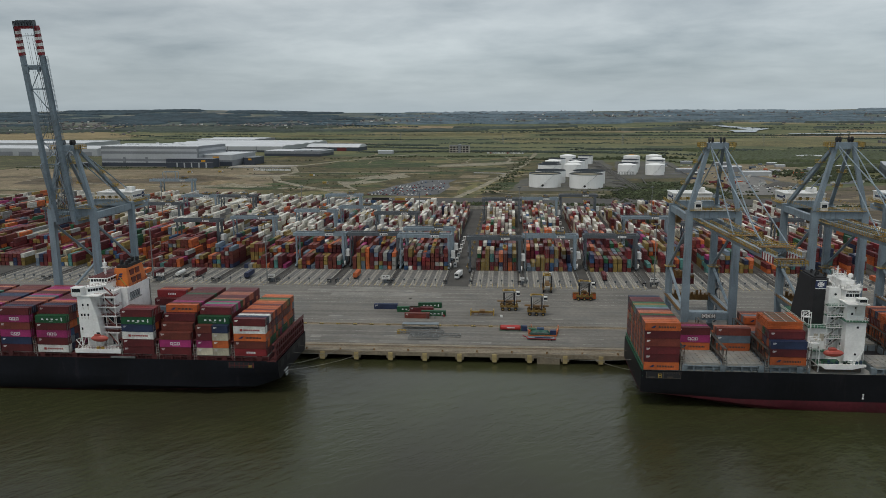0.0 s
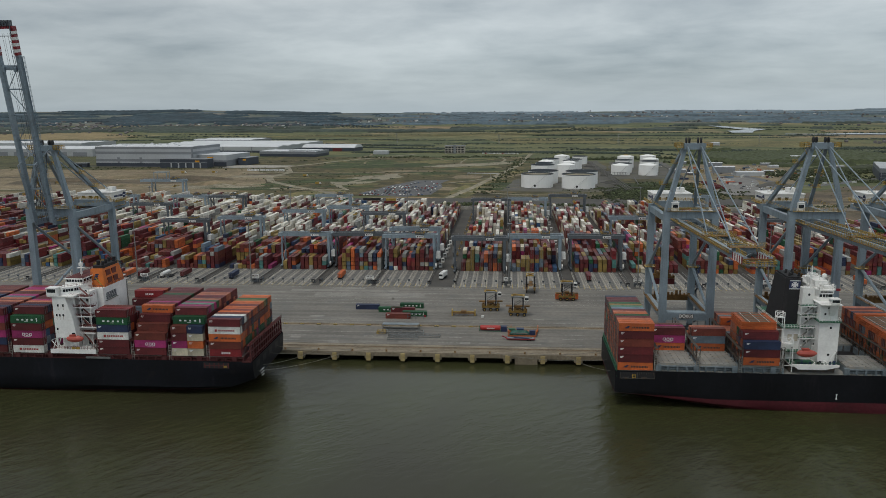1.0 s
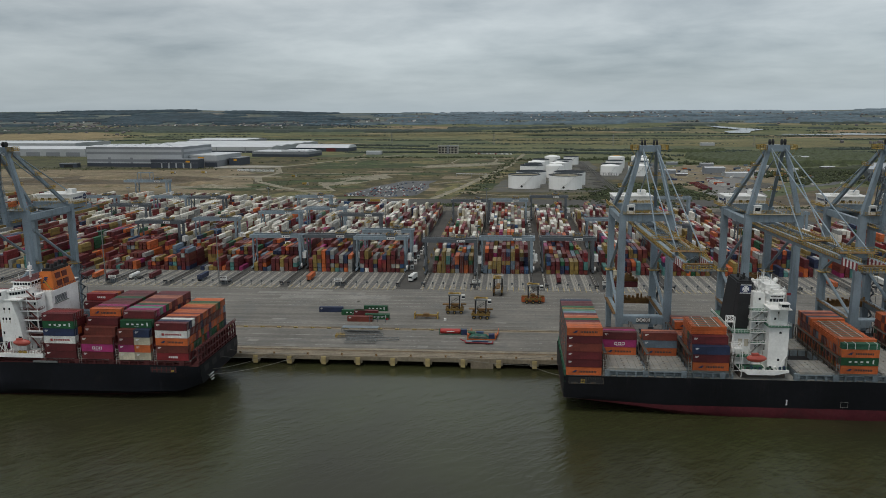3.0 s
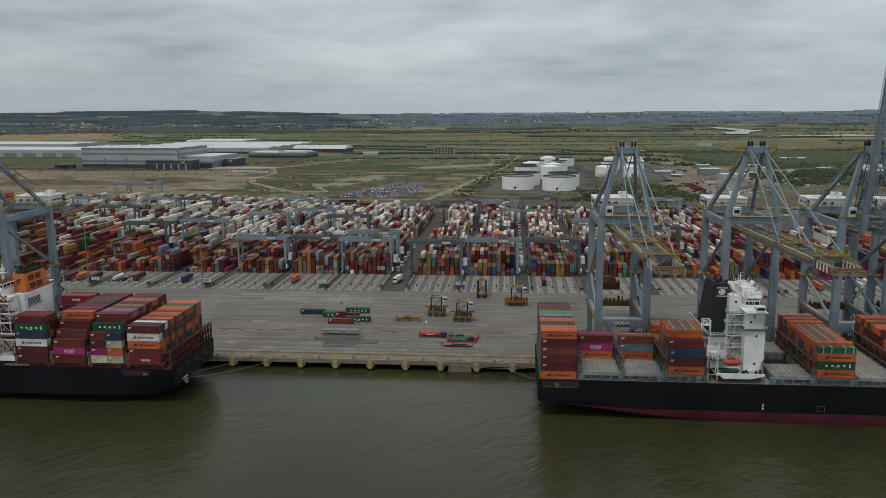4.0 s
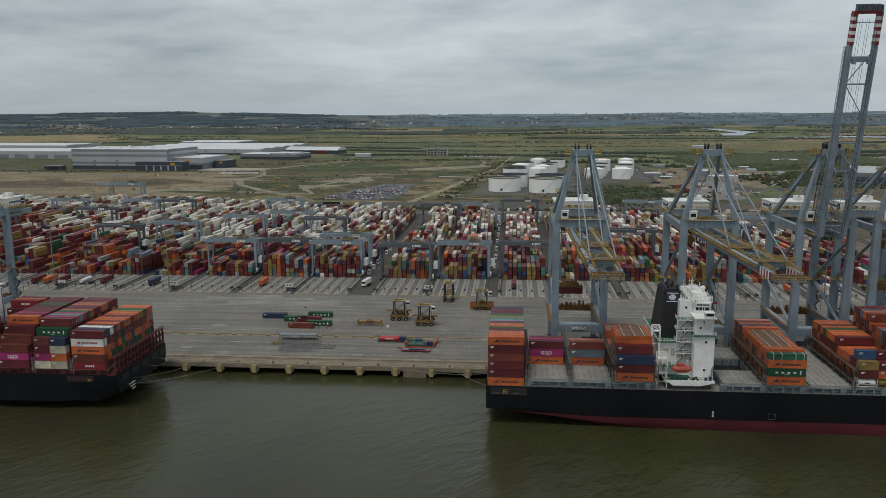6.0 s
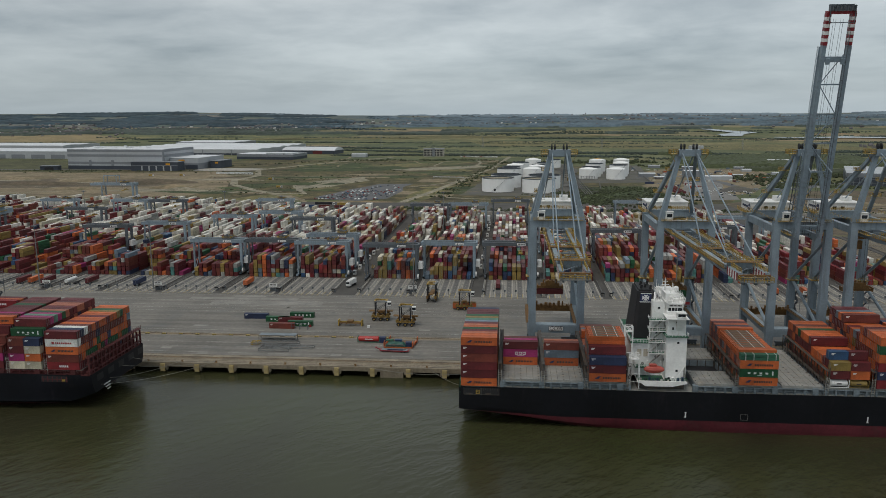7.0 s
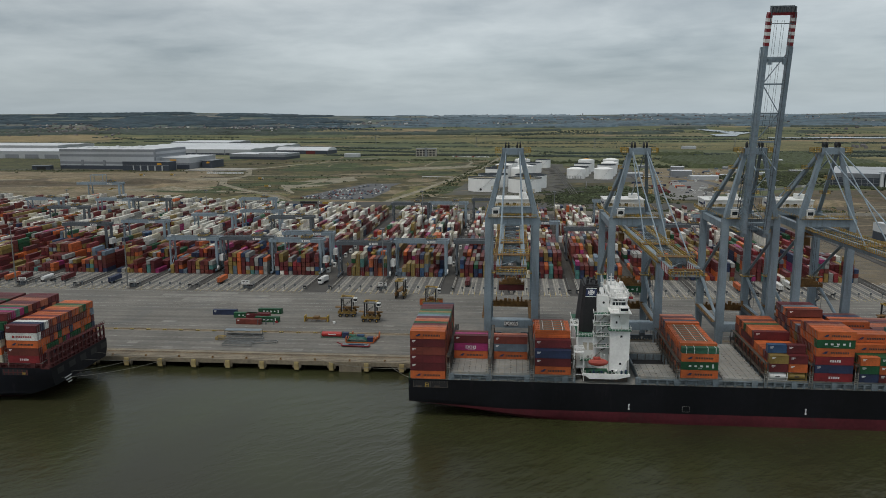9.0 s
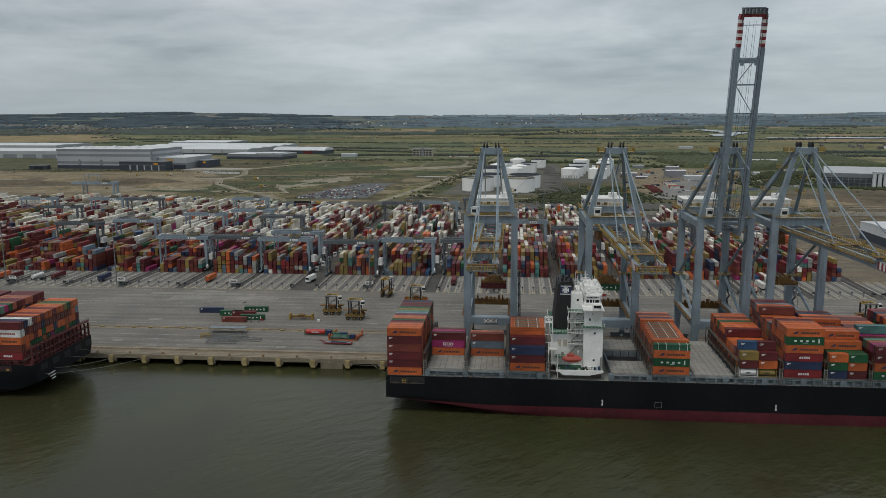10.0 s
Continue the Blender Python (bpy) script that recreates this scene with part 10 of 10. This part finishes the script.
for i in range(14):
    for j in range(5):
        g.faces([(-4.6 + i * 0.7, -1.15 + j * 0.46, 0), (-4.6 + (i + 1) * 0.7, -1.15 + j * 0.46, 0), (-4.6 + (i + 1) * 0.7, -1.15 + (j + 1) * 0.46, 0), (-4.6 + i * 0.7, -1.15 + (j + 1) * 0.46, 0)], [(0, 1, 2, 3)])
hgt = {}
def cover(x, y):
    k = (round(x, 2), round(y, 2))
    if k not in hgt:
        e = min(1.0, 3.0 * (1 - abs(x) / 4.95)) * (1.0 if abs(y) < 0.9 else 0.55)
        hgt[k] = (1.75 + rnd.uniform(-0.25, 0.25)) * max(0.05, e)
    return hgt[k]
g.v = [(x, y, cover(x, y)) for x, y, z in g.v]
g.box(-4.55, 4.85, -1.13, 1.1, 0.0, 0.12)
solid("tarpaulin_load", g, M["tarp"], "lumpy load under a dark green tarpaulin on a flat rack", "load", at=(17.6, 28.6, 0.72))
solid("crate", Geo().box(-1.3, 1.3, -1.0, 1.0, 0, 2.0).box(-0.9, 0.9, -1.04, -1.0, 0.6, 1.3), M["logo_blue"], "dark blue crate on a flat rack", "crate", at=(23.2, 28.6, 0.72))
solid("crate", Geo().box(-1.6, 1.6, -1.0, 1.0, 0, 1.3).box(-1.7, 1.7, -1.1, 1.1, 1.3, 1.4), PAINT["blue"], "pale blue wrapped crate on a flat rack", "crate", at=(17.8, 33.8, 0.72))
solid("crate", Geo().box(-1.6, 1.6, -1.0, 1.0, 0, 1.2), M["deck_green"], "green wrapped crate on a flat rack", "crate", at=(14.0, 33.8, 0.72))
t = thing("roll_trailer", "low red roll trailer with a gooseneck on the quay", "trailer", "", (17.8, 22.6, 0), -2)
part("deck", Geo().box(-6.3, 6.3, -1.3, 1.3, 0.5, 0.9), M["red"], t)
part("deck_boards", Geo().box(-5.8, 5.8, -1.15, 1.15, 0.9, 0.98), M["coaming"], t)
part("gooseneck", Geo().beam((-6.3, 0, 0.9), (-8.2, 0, 1.7), 0.5, 0.35).beam((-8.2, -0.9, 1.7), (-8.2, 0.9, 1.7), 0.3), M["red"], t)
for x in (3.2, 4.4):
    part("wheel", Geo().tube((x, -1.2, 0.3), (x, 1.2, 0.3), 0.3, 10), M["black"], t)
for k in range(3):
    part("beam_load", Geo().box(-3.0 + k, 4.0 + k * 0.5, -1.0 + k * 0.7, -0.5 + k * 0.7, 0.98, 1.4), (M["logo_blue"], M["coaming"], M["wood"])[k], t)
solid("tool_box", Geo().box(-0.6, 0.6, -0.4, 0.4, 0, 0.9).box(-0.65, 0.65, -0.45, 0.45, 0.9, 1.0), M["white"], "small white tool box on the quay", "box", at=(-0.4, 58.5, 0))
solid("hose_drum", Geo().tube((0, -0.4, 0.5), (0, 0.4, 0.5), 0.5, 12).box(-0.6, 0.6, -0.5, -0.4, 0, 1.0).box(-0.6, 0.6, 0.4, 0.5, 0, 1.0), M["red"], "small red drum on the quay", "drum", at=(-29.0, 58.0, 0))

# truck with a white tank-sided cab in the lane, lane boxes on trailers
t = thing("lorry", "white articulated lorry waiting in the yard lane", "lorry", "", (-27.0, 147.0, 0), 78)
part("cab", Geo().box(-7.0, -4.6, -1.25, 1.25, 0.9, 3.9), M["white"], t)
part("windscreen", Geo().box(-7.04, -6.2, -1.1, 1.1, 2.3, 3.4), M["glass"], t)
part("box", Geo().box(-4.0, 3.0, -1.25, 1.25, 1.4, 4.1), M["white"], t)
part("chassis", Geo().box(-6.8, 3.0, -0.9, 0.9, 0.6, 1.1), M["black"], t)
for x in (-5.8, -1.5, 0.6, 1.9):
    part("wheel", Geo().tube((x, -1.2, 0.5), (x, 1.2, 0.5), 0.5, 12), M["black"], t)


def lane_trailer(x, y, hue, L=12.19):
    t = thing("trailer", "steel skeletal trailer parked in a truck lane", "trailer", "trailers in the lanes", (x, y, 0), 90)
    part("frame", Geo().box(-6.0, 6.0, -0.5, -0.3, 0.9, 1.2).box(-6.0, 6.0, 0.3, 0.5, 0.9, 1.2).box(-6.0, -5.7, -1.2, 1.2, 1.0, 1.2).box(5.7, 6.0, -1.2, 1.2, 1.0, 1.2).box(-3, -2.7, -1.2, 1.2, 1.0, 1.2), M["black"], t)
    for xx in (-4.8, -3.6, -2.4):
        part("wheel", Geo().tube((xx, -1.15, 0.5), (xx, 1.15, 0.5), 0.5, 12), M["black"], t)
    if hue:
        container(hue, L, (x, y, 1.2), "on a truck-lane trailer", 90, "boxes in the truck lanes", height=2.6)


for x, y, hue in ((-232, 142, "maroon"), (-225, 143, "orange"), (-216, 142, "maroon"), (-197, 144, None), (-189, 144, "maroon"), (-157.0, 141, "navy"), (-90.0, 144, "orange"), (60, 146, "maroon"), (215, 143, "orange"), (238, 146, "white"), (245, 150, "white"), (231, 138, "orange"), (163, 150, "red")):
    lane_trailer(x, y, hue)
t = thing("tank_trailer", "white tank trailer parked in a truck lane", "trailer", "", (-201.5, 142, 0), 90)
part("vessel", Geo().tube((-5.2, 0, 2.3), (5.2, 0, 2.3), 1.15, 16), M["white"], t)
part("frame", Geo().box(-5.6, 5.6, -1.2, -1.0, 1.0, 1.2).box(-5.6, 5.6, 1.0, 1.2, 1.0, 1.2), M["black"], t)
for xx in (-4.8, -3.6):
    part("wheel", Geo().tube((xx, -1.15, 0.5), (xx, 1.15, 0.5), 0.5, 12), M["black"], t)


def lane_sign(x, y):
    t = thing("lane_sign", "white block sign on two posts above the lanes", "sign", "lane signs", (x, y, 0))
    for s in (-1.4, 1.4):
        part("post", Geo().box(s - 0.1, s + 0.1, -0.1, 0.1, 0, 4.6), M["steel"], t)
    pl = part("board", Geo().box(-2.4, 2.4, -0.2, -0.08, 3.0, 5.0), M["white"], t)
    part("lettering", Geo().box(-1.8, -0.3, -0.24, -0.2, 4.2, 4.6).box(0.2, 1.7, -0.24, -0.2, 4.2, 4.6).box(-1.6, 1.6, -0.24, -0.2, 3.4, 3.7), M["letter_dark"], pl)
    part("cabinet", Geo().box(-2.0, 2.0, 0.3, 1.3, 0, 2.2), M["crane_dark"], t)


for x in (-208, -139, -69.5, 11.8, 86, 158, 228):
    lane_sign(x, LANES_Y + 6.5)


def mast(x, y, h=39.0):
    t = thing("light_mast", "tall grey floodlight mast at the yard edge", "light mast", "light masts", (x, y, 0))
    part("pole", Geo().tube((0, 0, 0), (0, 0, h), 0.42, 10, 0.2), M["steel"], t)
    part("base", Geo().box(-0.9, 0.9, -0.9, 0.9, 0, 1.0), M["lane"], t)
    part("head_ring", Geo().tube((0, 0, h - 0.6), (0, 0, h - 0.3), 1.3, 12), M["steel"], t)
    for i in range(6):
        a = math.pi * i / 3
        part("floodlight", Geo().box(1.3 * math.cos(a) - 0.3, 1.3 * math.cos(a) + 0.3, 1.3 * math.sin(a) - 0.25, 1.3 * math.sin(a) + 0.25, h - 1.0, h - 0.3), M["crane_dark"], t)


for x, y, h in ((-212, 127, 38), (-140.5, 125, 37.5), (12.5, 127, 37), (86, 127, 37), (-69.5, 300, 37), (-175, 330, 37), (120, 330, 37), (-300, 330, 37), (11, 330, 37), (158, 127, 37), (228, 127, 37)):
    mast(x, y, h)
